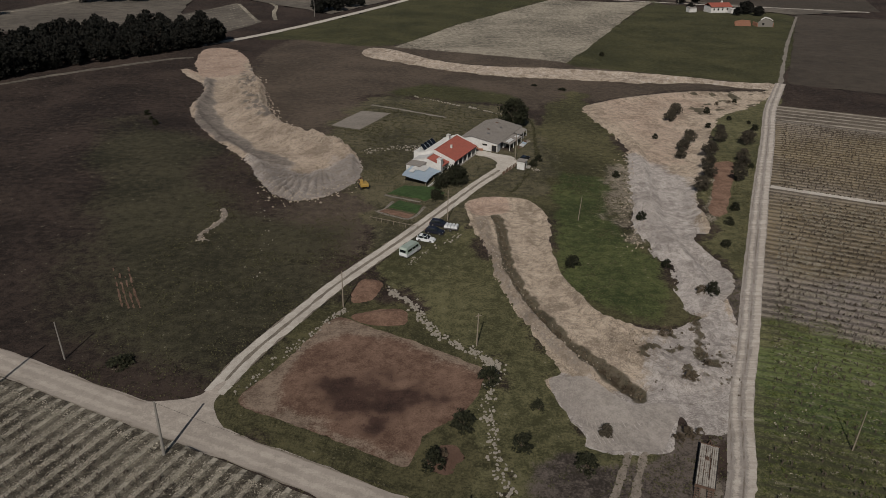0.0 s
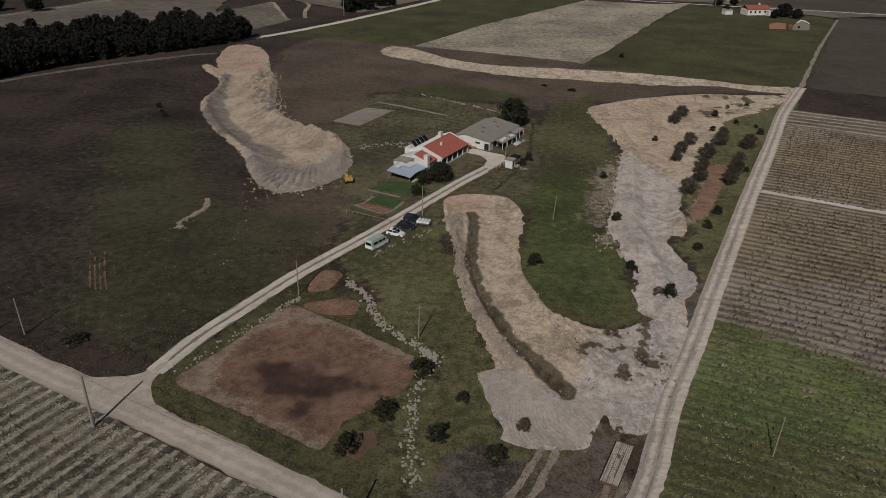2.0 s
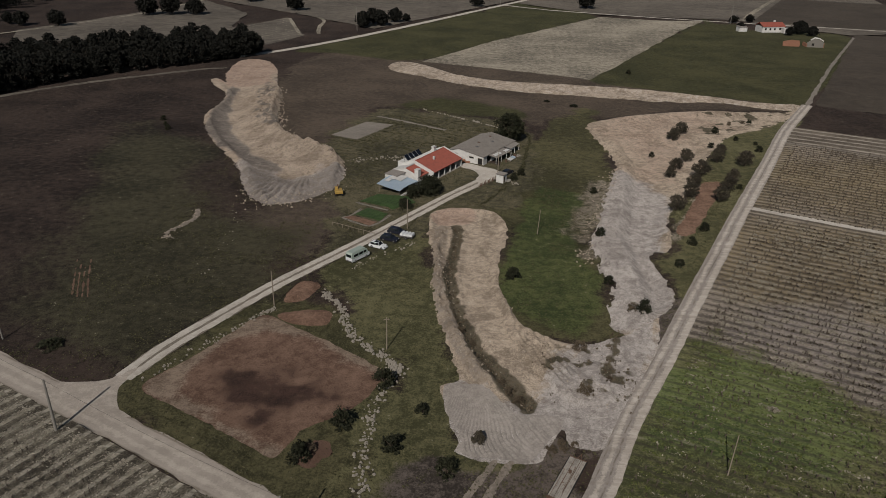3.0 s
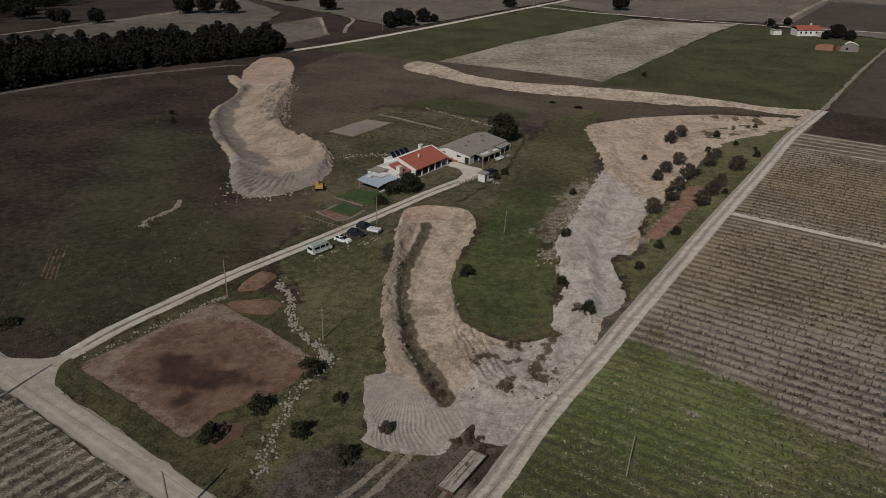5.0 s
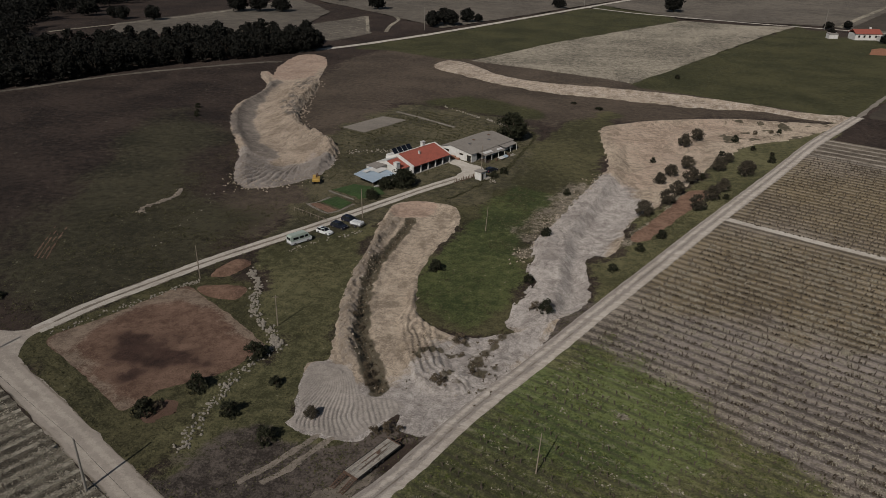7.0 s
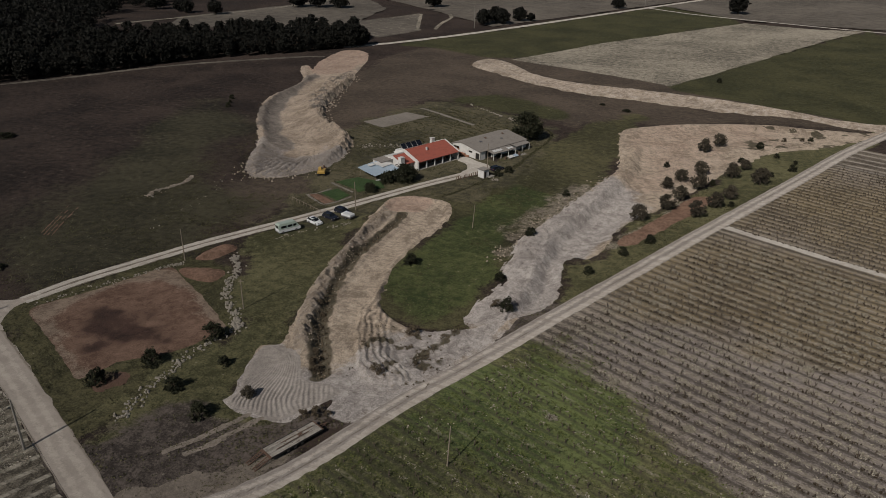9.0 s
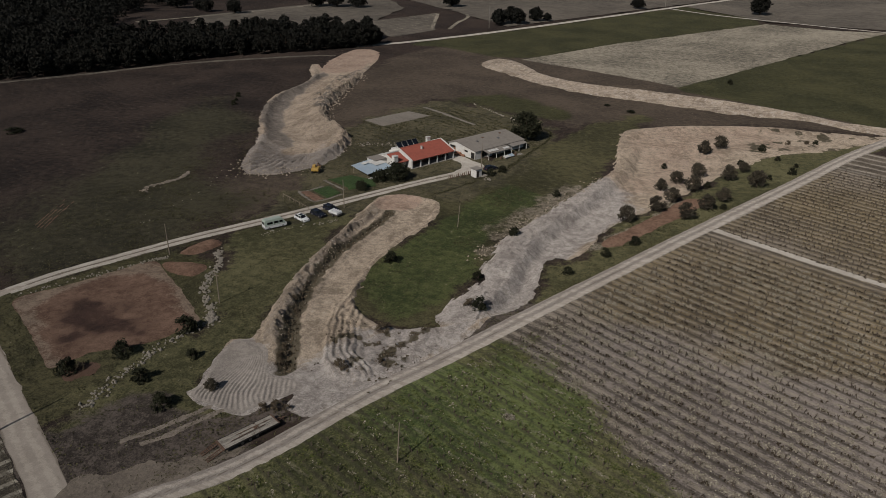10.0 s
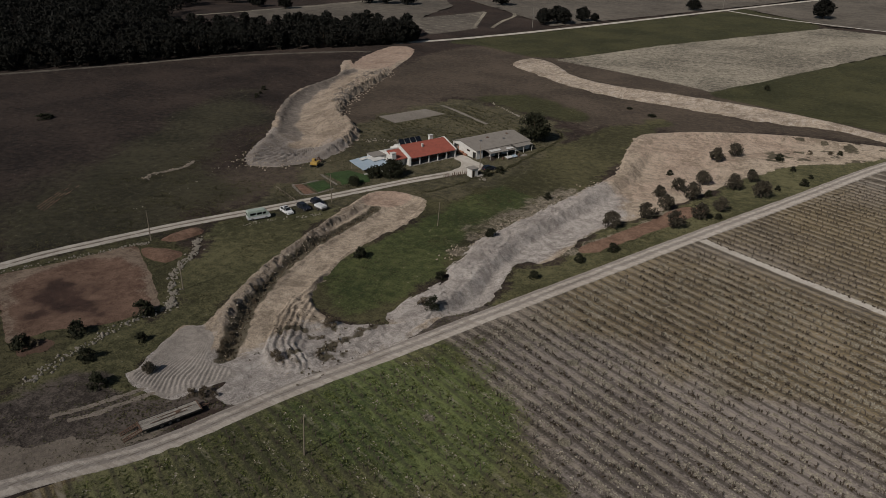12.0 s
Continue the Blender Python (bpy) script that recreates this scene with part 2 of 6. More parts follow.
def patch(name, outline, material, cell=1.0, along=None, angle=0.0, wobble=0.6, size=3.0, lift=0.05, zones=None, extra=None, seed=0, covers=True, crisp=False):
    """A sheet of one surface with a ragged outline, lying on the land. cell, along: the mesh's steps across and along its angle."""
    poly = np.array(outline, float)
    if covers:
        COVER.append(poly)
    a = radians(angle)
    ca, sa = math.cos(a), math.sin(a)
    u, v = poly[:, 0] * ca + poly[:, 1] * sa, -poly[:, 0] * sa + poly[:, 1] * ca
    step_u, step_v = along or cell, cell
    uu, vv = np.arange(u.min() - 3, u.max() + 3, step_u), np.arange(v.min() - 3, v.max() + 3, step_v)
    gu, gv = np.meshgrid(uu, vv)
    ny, nx = gu.shape
    gu, gv = gu.ravel(), gv.ravel()
    x, y = gu * ca - gv * sa, gu * sa + gv * ca

    def edge(px, py):
        return inside(px, py, poly) + wobble * fbm(px, py, size, 3, seed + 11)
    s = edge(x, y)
    inn = s > 0
    q = inn.reshape(ny, nx)
    keep = q[:-1, :-1] | q[1:, :-1] | q[:-1, 1:] | q[1:, 1:]
    idx = np.arange(ny * nx).reshape(ny, nx)
    f = np.stack([idx[:-1, :-1][keep], idx[:-1, 1:][keep], idx[1:, 1:][keep], idx[1:, :-1][keep]], 1)
    used, inv = np.unique(f, return_inverse=True)
    f = inv.reshape(-1, 4)
    x, y, s = x[used], y[used], s[used]
    lim = max(step_u, step_v) * 1.6
    for _ in range(2):
        m = s < 0
        e = 0.05
        gx, gy = (edge(x[m] + e, y[m]) - s[m]) / e, (edge(x[m], y[m] + e) - s[m]) / e
        g = np.maximum(np.hypot(gx, gy), 0.5)
        move = np.minimum(-s[m], lim)
        x[m] += gx / g ** 2 * move
        y[m] += gy / g ** 2 * move
        s[m] = edge(x[m], y[m])
    z = height(x, y) + lift * smooth(-0.2, 0.8, s) + 0.01
    if extra is not None:
        z = z + extra(x, y, s)
    ob = mesh_object(name, np.stack([x, y, z], 1).tolist(), f.tolist(), material, shade=not crisp)
    for key, fn in (zones or {}).items():
        set_zone(ob, key, fn(x, y))
    return ob


def soft_zone(outline, soft=3.0, ragged=3.0, size=14.0, seed=5):
    poly = rounded(outline, 3)

    def value(x, y):
        s = inside_near(x, y, poly, soft * 3 + ragged + 2)
        return smooth(-soft, soft, s + ragged * fbm(x, y, size, 3, seed))
    return value


def band(line, half):
    """The outline of a strip of constant or changing width along a plan line."""
    p = np.array(line, float)
    d = np.gradient(p, axis=0)
    n = np.stack([-d[:, 1], d[:, 0]], 1) / np.linalg.norm(d, axis=1)[:, None]
    h = (np.full(len(p), half) if np.isscalar(half) else np.interp(np.linspace(0, 1, len(p)), np.linspace(0, 1, len(half)), half))[:, None]
    return np.vstack([p + n * h, (p - n * h)[::-1]])


# ---- materials ----


def material(name, rough=0.9, metal=0.0):
    m = bpy.data.materials.new(name)
    m.use_nodes = True
    nt = m.node_tree
    b = nt.nodes["Principled BSDF"]
    b.inputs["Roughness"].default_value, b.inputs["Metallic"].default_value = rough, metal
    b.inputs["Specular IOR Level"].default_value = 0.25
    b.inputs["Diffuse Roughness"].default_value = 0.9 if rough > 0.85 else 0.0
    return m, nt, b


def mixed(nt, fac, a, b, mode="MIX"):
    """Mixes two colours or sockets by a socket or number."""
    n = nt.nodes.new("ShaderNodeMix")
    n.data_type, n.blend_type = "RGBA", mode
    for k, v in ((0, fac), (6, a), (7, b)):
        if isinstance(v, (int, float)):
            n.inputs[k].default_value = v
        elif isinstance(v, tuple):
            n.inputs[k].default_value = (*v, 1)
        else:
            nt.links.new(v, n.inputs[k])
    return n.outputs[2]


def spread(nt, value, lo, hi):
    n = nt.nodes.new("ShaderNodeMapRange")
    n.interpolation_type = "SMOOTHSTEP"
    n.inputs[1].default_value, n.inputs[2].default_value = lo, hi
    nt.links.new(value, n.inputs[0])
    return n.outputs[0]


def maths(nt, op, a, b=0.0, c=0.0):
    n = nt.nodes.new("ShaderNodeMath")
    n.operation = op
    for k, v in enumerate((a, b, c)):
        if isinstance(v, (int, float)):
            n.inputs[k].default_value = v
        else:
            nt.links.new(v, n.inputs[k])
    return n.outputs[0]


def grain(nt, coord, scale, detail=4, rough=0.6, warp=0.0):
    n = nt.nodes.new("ShaderNodeTexNoise")
    n.inputs["Scale"].default_value, n.inputs["Detail"].default_value, n.inputs["Roughness"].default_value, n.inputs["Distortion"].default_value = scale, detail, rough, warp
    nt.links.new(coord, n.inputs["Vector"])
    return n.outputs[0]


def turned(nt, coord, angle, scale=(1, 1, 1)):
    n = nt.nodes.new("ShaderNodeMapping")
    n.inputs["Rotation"].default_value, n.inputs["Scale"].default_value = (0, 0, radians(-angle)), scale
    nt.links.new(coord, n.inputs["Vector"])
    return n.outputs[0]


def earth(name, dark, light, big=18.0, mid=2.5, fine=0.35, zones=(), speck=None, streak=None, rows=None, veins=None, bump=0.25, rough=0.95, contrast=1.0, early=0):
    """Soil or grass: two colours over noise at three sizes in metres; zones (attribute, dark, light) lay other covers over it;
    speck: (colour, amount) small stones or tufts; streak: (angle, colour, amount) drag marks; rows: (angle, spacing, colour, amount)."""
    m, nt, b = material(name, rough)
    at = nt.nodes.new("ShaderNodeTexCoord").outputs["Object"]
    n1, n2, n3 = grain(nt, at, 1 / big, 5, 0.6, 0.4), grain(nt, at, 1 / mid, 5, 0.65, 0.3), grain(nt, at, 1 / fine, 4, 0.7)
    v = maths(nt, "MULTIPLY_ADD", n1, 0.34, maths(nt, "MULTIPLY_ADD", n2, 0.38, maths(nt, "MULTIPLY", n3, 0.38)))
    f = spread(nt, v, 0.55 - 0.15 / contrast, 0.55 + 0.15 / contrast)
    col = mixed(nt, f, dark, light)

    def laid(col, attr, zd, zl):
        a = nt.nodes.new("ShaderNodeAttribute")
        a.attribute_name = attr
        zone = spread(nt, maths(nt, "ADD", a.outputs["Fac"], maths(nt, "MULTIPLY_ADD", n2, 1.1, maths(nt, "MULTIPLY_ADD", n3, 0.9, -1.0))), 0.26, 0.74)
        return mixed(nt, zone, col, mixed(nt, f, zd, zl))
    for z in zones[:early]:
        col = laid(col, *z)
    if rows:
        angle, gap, colour, amount = rows
        t = turned(nt, at, angle)
        sep = nt.nodes.new("ShaderNodeSeparateXYZ")
        nt.links.new(t, sep.inputs[0])
        w = maths(nt, "PINGPONG", maths(nt, "ADD", maths(nt, "DIVIDE", sep.outputs[1], gap), maths(nt, "MULTIPLY", n2, 0.14)), 0.5)
        long = grain(nt, turned(nt, at, angle, (0.12, 0.6, 1)), 1.0, 4, 0.7)
        w2 = maths(nt, "PINGPONG", maths(nt, "ADD", maths(nt, "DIVIDE", sep.outputs[1], gap / 3), maths(nt, "MULTIPLY", n2, 0.5)), 0.5)
        col = mixed(nt, maths(nt, "MULTIPLY", spread(nt, w2, 0.18, 0.05), maths(nt, "MULTIPLY", spread(nt, long, 0.35, 0.6), 0.45)), col, mixed(nt, 0.75, light, dark))
        stripe = maths(nt, "MULTIPLY", spread(nt, w, 0.28, 0.40), maths(nt, "MULTIPLY", spread(nt, long, 0.30, 0.64), amount))
        col = mixed(nt, stripe, col, colour)
        # dark line along each row: bare soil with furrow shade put into the colour
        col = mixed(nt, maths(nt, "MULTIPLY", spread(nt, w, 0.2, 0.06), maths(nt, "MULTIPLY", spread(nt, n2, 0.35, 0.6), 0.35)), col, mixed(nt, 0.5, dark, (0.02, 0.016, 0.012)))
    for z in zones[early:]:
        col = laid(col, *z)
    if rows and zones:
        # shaded furrows painted as dark lines over the later zones too
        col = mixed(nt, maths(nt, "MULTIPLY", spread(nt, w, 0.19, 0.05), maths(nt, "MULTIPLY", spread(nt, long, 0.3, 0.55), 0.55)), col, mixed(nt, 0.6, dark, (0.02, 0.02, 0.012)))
        col = mixed(nt, maths(nt, "MULTIPLY", maths(nt, "MULTIPLY", stripe, spread(nt, grain(nt, turned(nt, at, rows[0], (0.05, 0.5, 1)), 1.0, 4, 0.7), 0.45, 0.62)), 0.55), col, colour)
    if streak:
        angle, colour, amount = streak
        long = grain(nt, turned(nt, at, angle, (0.06, 1.1, 1)), 1.0, 5, 0.65, 0.5)
        col = mixed(nt, maths(nt, "MULTIPLY", spread(nt, long, 0.42, 0.66), amount), col, colour)
    if veins:
        colour, amount, size = veins
        r1 = grain(nt, at, 1 / size, 6, 0.6, 1.2)
        r2 = grain(nt, at, 2.7 / size, 5, 0.65, 0.8)
        thin = maths(nt, "MAXIMUM", spread(nt, maths(nt, "ABSOLUTE", maths(nt, "SUBTRACT", r1, 0.5)), 0.022, 0.004), maths(nt, "MULTIPLY", spread(nt, maths(nt, "ABSOLUTE", maths(nt, "SUBTRACT", r2, 0.48)), 0.03, 0.006), spread(nt, n1, 0.45, 0.6)))
        col = mixed(nt, maths(nt, "MULTIPLY", thin, amount), col, colour)
    if speck:
        colour, amount = speck
        vor = nt.nodes.new("ShaderNodeTexVoronoi")
        vor.inputs["Scale"].default_value = 1.1
        nt.links.new(at, vor.inputs["Vector"])
        dots = maths(nt, "MULTIPLY", maths(nt, "LESS_THAN", vor.outputs["Distance"], 0.2), maths(nt, "GREATER_THAN", n2, 0.62 - 0.12 * amount))
        col = mixed(nt, maths(nt, "MULTIPLY", dots, 0.7), col, colour)
    nt.links.new(col, b.inputs["Base Color"])
    bm = nt.nodes.new("ShaderNodeBump")
    bm.inputs["Strength"].default_value, bm.inputs["Distance"].default_value = min(1.0, bump * 1.3), 0.45
    nt.links.new(maths(nt, "MULTIPLY_ADD", n2, 0.7, maths(nt, "MULTIPLY", n3, 0.5)), bm.inputs["Height"])
    nt.links.new(bm.outputs[0], b.inputs["Normal"])
    return m


def painted(name, colour, rough=0.5, metal=0.0, worn=None, size=0.8, bump=0.0, amount=0.5, spec=0.4):
    """Paint, plaster, metal or wood with wear."""
    m, nt, b = material(name, rough, metal)
    b.inputs["Specular IOR Level"].default_value = spec
    at = nt.nodes.new("ShaderNodeTexCoord").outputs["Object"]
    n1, n2 = grain(nt, at, 1 / size, 6, 0.65, 0.6), grain(nt, at, 6 / size, 3, 0.6)
    f = spread(nt, maths(nt, "MULTIPLY_ADD", n1, 0.7, maths(nt, "MULTIPLY", n2, 0.3)), 0.42, 0.68)
    info = nt.nodes.new("ShaderNodeObjectInfo")
    base = mixed(nt, maths(nt, "MULTIPLY", info.outputs["Random"], 0.25), colour, tuple(c * 0.72 for c in colour))
    nt.links.new(mixed(nt, maths(nt, "MULTIPLY", f, amount), base, worn or tuple(c * 0.6 for c in colour)), b.inputs["Base Color"])
    if bump:
        bm = nt.nodes.new("ShaderNodeBump")
        bm.inputs["Strength"].default_value, bm.inputs["Distance"].default_value = bump, 0.05
        nt.links.new(n2, bm.inputs["Height"])
        nt.links.new(bm.outputs[0], b.inputs["Normal"])
    return m


def foliage(name, dark, light):
    m, nt, b = material(name, 0.75)
    g = nt.nodes.new("ShaderNodeNewGeometry")
    o = nt.nodes.new("ShaderNodeObjectInfo")
    f = maths(nt, "MULTIPLY_ADD", g.outputs["Random Per Island"], 0.7, maths(nt, "MULTIPLY", o.outputs["Random"], 0.3))
    nt.links.new(mixed(nt, f, dark, light), b.inputs["Base Color"])
    b.inputs["Specular IOR Level"].default_value = 0.15
    return m


M_GROUND = earth("field_earth", (0.0145, 0.0101, 0.0080), (0.0485, 0.0345, 0.0272), 26, 1.9, 0.4, bump=0.8, contrast=1.7,
                 zones=(("brown", (0.042, 0.0325, 0.0245), (0.088, 0.068, 0.051)), ("sward", (0.0200, 0.0185, 0.0105), (0.056, 0.050, 0.030)), ("pasture", (0.028, 0.027, 0.0125), (0.088, 0.080, 0.040)), ("yard_grass", (0.032, 0.030, 0.0175), (0.104, 0.091, 0.055)), ("olive", (0.040, 0.040, 0.018), (0.118, 0.110, 0.056)), ("green", (0.026, 0.036, 0.012), (0.082, 0.090, 0.034)), ("meadow", (0.025, 0.026, 0.011), (0.060, 0.057, 0.026)),
                        ("dry", (0.09, 0.075, 0.055), (0.22, 0.19, 0.15)), ("churned", (0.03, 0.024, 0.02), (0.115, 0.095, 0.081))),
                 speck=((0.20, 0.185, 0.14), 0.1))
M_ROAD = earth("pale_dirt_road", (0.25, 0.22, 0.19), (0.35, 0.31, 0.27), 9, 1.6, 0.25, bump=0.15, contrast=0.8, streak=(-25, (0.23, 0.20, 0.17), 0.14),
               zones=(("pale", (0.31, 0.275, 0.235), (0.41, 0.37, 0.32)), ("rutted", (0.13, 0.11, 0.085), (0.22, 0.19, 0.155))))
M_TRACK = earth("pale_gravel_track", (0.29, 0.263, 0.229), (0.44, 0.408, 0.362), 8, 1.2, 0.25, bump=0.12)
M_EAST = earth("worn_dirt_track", (0.20, 0.178, 0.158), (0.315, 0.285, 0.257), 9, 1.4, 0.25, bump=0.3, streak=(RUN, (0.18, 0.15, 0.125), 0.45),
               zones=(("pale", (0.33, 0.295, 0.255), (0.44, 0.40, 0.355)), ("rutted", (0.085, 0.07, 0.058), (0.17, 0.145, 0.12))))
M_DUG = earth("dug_subsoil", (0.190, 0.152, 0.115), (0.465, 0.385, 0.300), 9, 1.7, 0.24, bump=0.8, contrast=1.5, veins=((0.11, 0.09, 0.074), 0.42, 4.5),
              zones=(("grey", (0.215, 0.192, 0.177), (0.445, 0.408, 0.377)), ("ochre", (0.232, 0.165, 0.126), (0.43, 0.325, 0.256)), ("dark_soil_shade", (0.105, 0.089, 0.077), (0.205, 0.178, 0.154)), ("weedy", (0.046, 0.040, 0.026), (0.118, 0.100, 0.068))),
              speck=((0.46, 0.42, 0.36), 0.3))
M_COMB = earth("combed_subsoil", (0.19, 0.170, 0.153), (0.335, 0.302, 0.272), 6, 1.0, 0.25, bump=0.3)
M_CHURN = earth("churned_pale_soil", (0.13, 0.11, 0.09), (0.25, 0.215, 0.18), 5, 0.9, 0.25, bump=0.5)
M_RUTDARK = earth("dark_rut_edge", (0.11, 0.092, 0.075), (0.20, 0.17, 0.14), 4, 0.8, 0.25, bump=0.5)
M_BARE = earth("bare_red_soil", (0.074, 0.043, 0.030), (0.172, 0.110, 0.080), 7, 1.5, 0.3, bump=0.4, contrast=1.2,
               zones=(("sooty", (0.018, 0.011, 0.009), (0.06, 0.034, 0.026)), ("sandy", (0.10, 0.072, 0.053), (0.22, 0.17, 0.13))))
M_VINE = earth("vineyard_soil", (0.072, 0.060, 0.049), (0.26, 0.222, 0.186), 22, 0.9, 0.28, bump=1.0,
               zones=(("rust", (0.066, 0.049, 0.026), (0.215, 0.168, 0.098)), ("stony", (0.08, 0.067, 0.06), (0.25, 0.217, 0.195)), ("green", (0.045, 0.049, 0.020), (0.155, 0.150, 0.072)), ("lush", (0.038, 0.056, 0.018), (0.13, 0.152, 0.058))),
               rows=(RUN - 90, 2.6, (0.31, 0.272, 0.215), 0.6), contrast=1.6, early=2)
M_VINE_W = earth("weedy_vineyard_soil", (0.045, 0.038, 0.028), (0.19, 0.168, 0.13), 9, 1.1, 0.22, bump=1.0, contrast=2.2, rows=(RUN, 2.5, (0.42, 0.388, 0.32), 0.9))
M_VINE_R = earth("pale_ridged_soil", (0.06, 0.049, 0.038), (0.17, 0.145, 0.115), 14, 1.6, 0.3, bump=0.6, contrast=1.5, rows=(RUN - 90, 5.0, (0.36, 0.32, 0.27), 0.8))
M_STUBBLE = earth("pale_stubble", (0.055, 0.048, 0.038), (0.27, 0.24, 0.19), 45, 2.6, 0.9, bump=0.6, contrast=1.7, streak=(RUN + 4, (0.33, 0.30, 0.235), 0.4), speck=((0.40, 0.37, 0.3), 0.5))
M_PLOUGH = earth("dark_ploughed_soil", (0.033, 0.027, 0.021), (0.066, 0.054, 0.042), 40, 5, 0.6, bump=0.3)
M_FARFIELD = earth("far_fallow", (0.045, 0.039, 0.032), (0.12, 0.104, 0.085), 60, 6, 1.0, bump=0.2, contrast=1.5, streak=(-12, (0.17, 0.15, 0.125), 0.5))
M_REDSOIL = earth("red_clay_soil", (0.10, 0.058, 0.040), (0.205, 0.13, 0.092), 4, 0.9, 0.25, bump=0.6, contrast=1.3)
M_CROP = earth("garden_crop", (0.018, 0.036, 0.012), (0.05, 0.085, 0.028), 5, 0.8, 0.25, bump=0.5, rows=(RUN - 90, 0.8, (0.06, 0.07, 0.035), 0.4))
M_PLOT = earth("raked_grey_soil", (0.13, 0.115, 0.10), (0.20, 0.18, 0.155), 6, 1.0, 0.3, bump=0.15)
M_CLOD = painted("subsoil_clod", (0.34, 0.285, 0.225), 0.95, worn=(0.2, 0.165, 0.13), size=0.5, bump=0.5)
M_STONE = painted("pale_stone", (0.27, 0.243, 0.205), 0.9, worn=(0.15, 0.135, 0.11), size=0.6, bump=0.4)
M_TILE = painted("red_clay_tile", (0.33, 0.092, 0.064), 0.8, worn=(0.16, 0.055, 0.042), size=1.2, bump=0.2)
M_WHITE = painted("white_limewash", (0.66, 0.65, 0.62), 0.85, worn=(0.36, 0.33, 0.29), size=1.5, amount=0.4)
# ochre made darker: the veranda's shade is put into this colour
M_SHADEPLASTER = painted("shade_darkened_plaster", (0.15, 0.085, 0.062), 0.9, worn=(0.08, 0.05, 0.04), size=1.2)
M_CEMENT = painted("weathered_cement_sheet", (0.205, 0.187, 0.168), 0.9, worn=(0.12, 0.108, 0.096), size=1.6, bump=0.3)
M_TARP = painted("faded_blue_sheet", (0.36, 0.45, 0.53), 0.6, worn=(0.5, 0.53, 0.55), size=1.3, bump=0.2)
M_DARK = painted("dark_opening", (0.02, 0.018, 0.016), 0.9)
M_DECK = painted("bleached_deck_plank", (0.31, 0.285, 0.25), 0.9, worn=(0.10, 0.088, 0.075), size=0.9, bump=0.4, amount=0.8)
M_WOOD = painted("grey_old_wood", (0.24, 0.20, 0.155), 0.9, worn=(0.12, 0.1, 0.08), size=0.5, bump=0.3)
M_CONCRETE = painted("pole_concrete", (0.22, 0.205, 0.18), 0.9, worn=(0.22, 0.2, 0.18), size=0.7)
M_METAL = painted("dull_metal", (0.25, 0.25, 0.25), 0.5, 0.7, worn=(0.18, 0.12, 0.08))
M_RUST = painted("rusty_steel", (0.16, 0.10, 0.07), 0.8, 0.3, worn=(0.08, 0.05, 0.04))
M_TYRE = painted("tyre_rubber", (0.025, 0.025, 0.025), 0.85)
M_GLASS, _nt, _b = material("dark_glass", 0.08)
_b.inputs["Base Color"].default_value, _b.inputs["Specular IOR Level"].default_value = (0.012, 0.015, 0.018, 1), 0.6
M_CARWHITE = painted("white_car_paint", (0.75, 0.76, 0.76), 0.25, worn=(0.6, 0.6, 0.58), amount=0.25, spec=0.5)
M_CARDARK = painted("dark_car_paint", (0.018, 0.02, 0.03), 0.22, worn=(0.04, 0.04, 0.05), amount=0.25, spec=0.5)
M_VANGREEN = painted("pale_green_paint", (0.36, 0.43, 0.37), 0.4, worn=(0.5, 0.53, 0.48), amount=0.4)
M_YELLOW = painted("digger_yellow", (0.42, 0.27, 0.07), 0.5, worn=(0.3, 0.2, 0.06))
M_BARK = painted("rough_bark", (0.10, 0.075, 0.055), 0.95, size=0.3, bump=0.5)
M_OLIVE = foliage("olive_leaf", (0.028, 0.025, 0.018), (0.098, 0.083, 0.060))
M_DARKLEAF = foliage("dark_leaf", (0.010, 0.012, 0.007), (0.042, 0.043, 0.024))
M_PINE = foliage("pine_needles", (0.0085, 0.0087, 0.0070), (0.019, 0.0188, 0.0150))
M_SCRUB = foliage("dry_scrub", (0.055, 0.042, 0.029), (0.15, 0.118, 0.08))
M_VINEWOOD = painted("vine_wood", (0.085, 0.066, 0.052), 0.95, size=0.3)
M_WEED = foliage("weeds", (0.036, 0.036, 0.017), (0.115, 0.105, 0.056))
M_GREENCROP = foliage("green_cover_crop", (0.04, 0.056, 0.015), (0.15, 0.16, 0.055))
M_GARDEN = foliage("garden_leaf", (0.028, 0.029, 0.014), (0.10, 0.092, 0.05))
M_ROWSCRUB = foliage("row_scrub", (0.022, 0.016, 0.011), (0.095, 0.075, 0.052))
M_STRAW = foliage("dry_grass", (0.14, 0.127, 0.096), (0.42, 0.38, 0.305))
M_PALESTRAW = foliage("bleached_straw", (0.17, 0.155, 0.12), (0.47, 0.43, 0.353))
M_PALEGRASS = foliage("bleached_grass", (0.05, 0.046, 0.027), (0.125, 0.113, 0.073))
M_PANEL = painted("solar_glass", (0.012, 0.014, 0.02), 0.25, spec=0.6)
M_BRICK = painted("orange_brick", (0.32, 0.16, 0.10), 0.9, worn=(0.2, 0.1, 0.07))

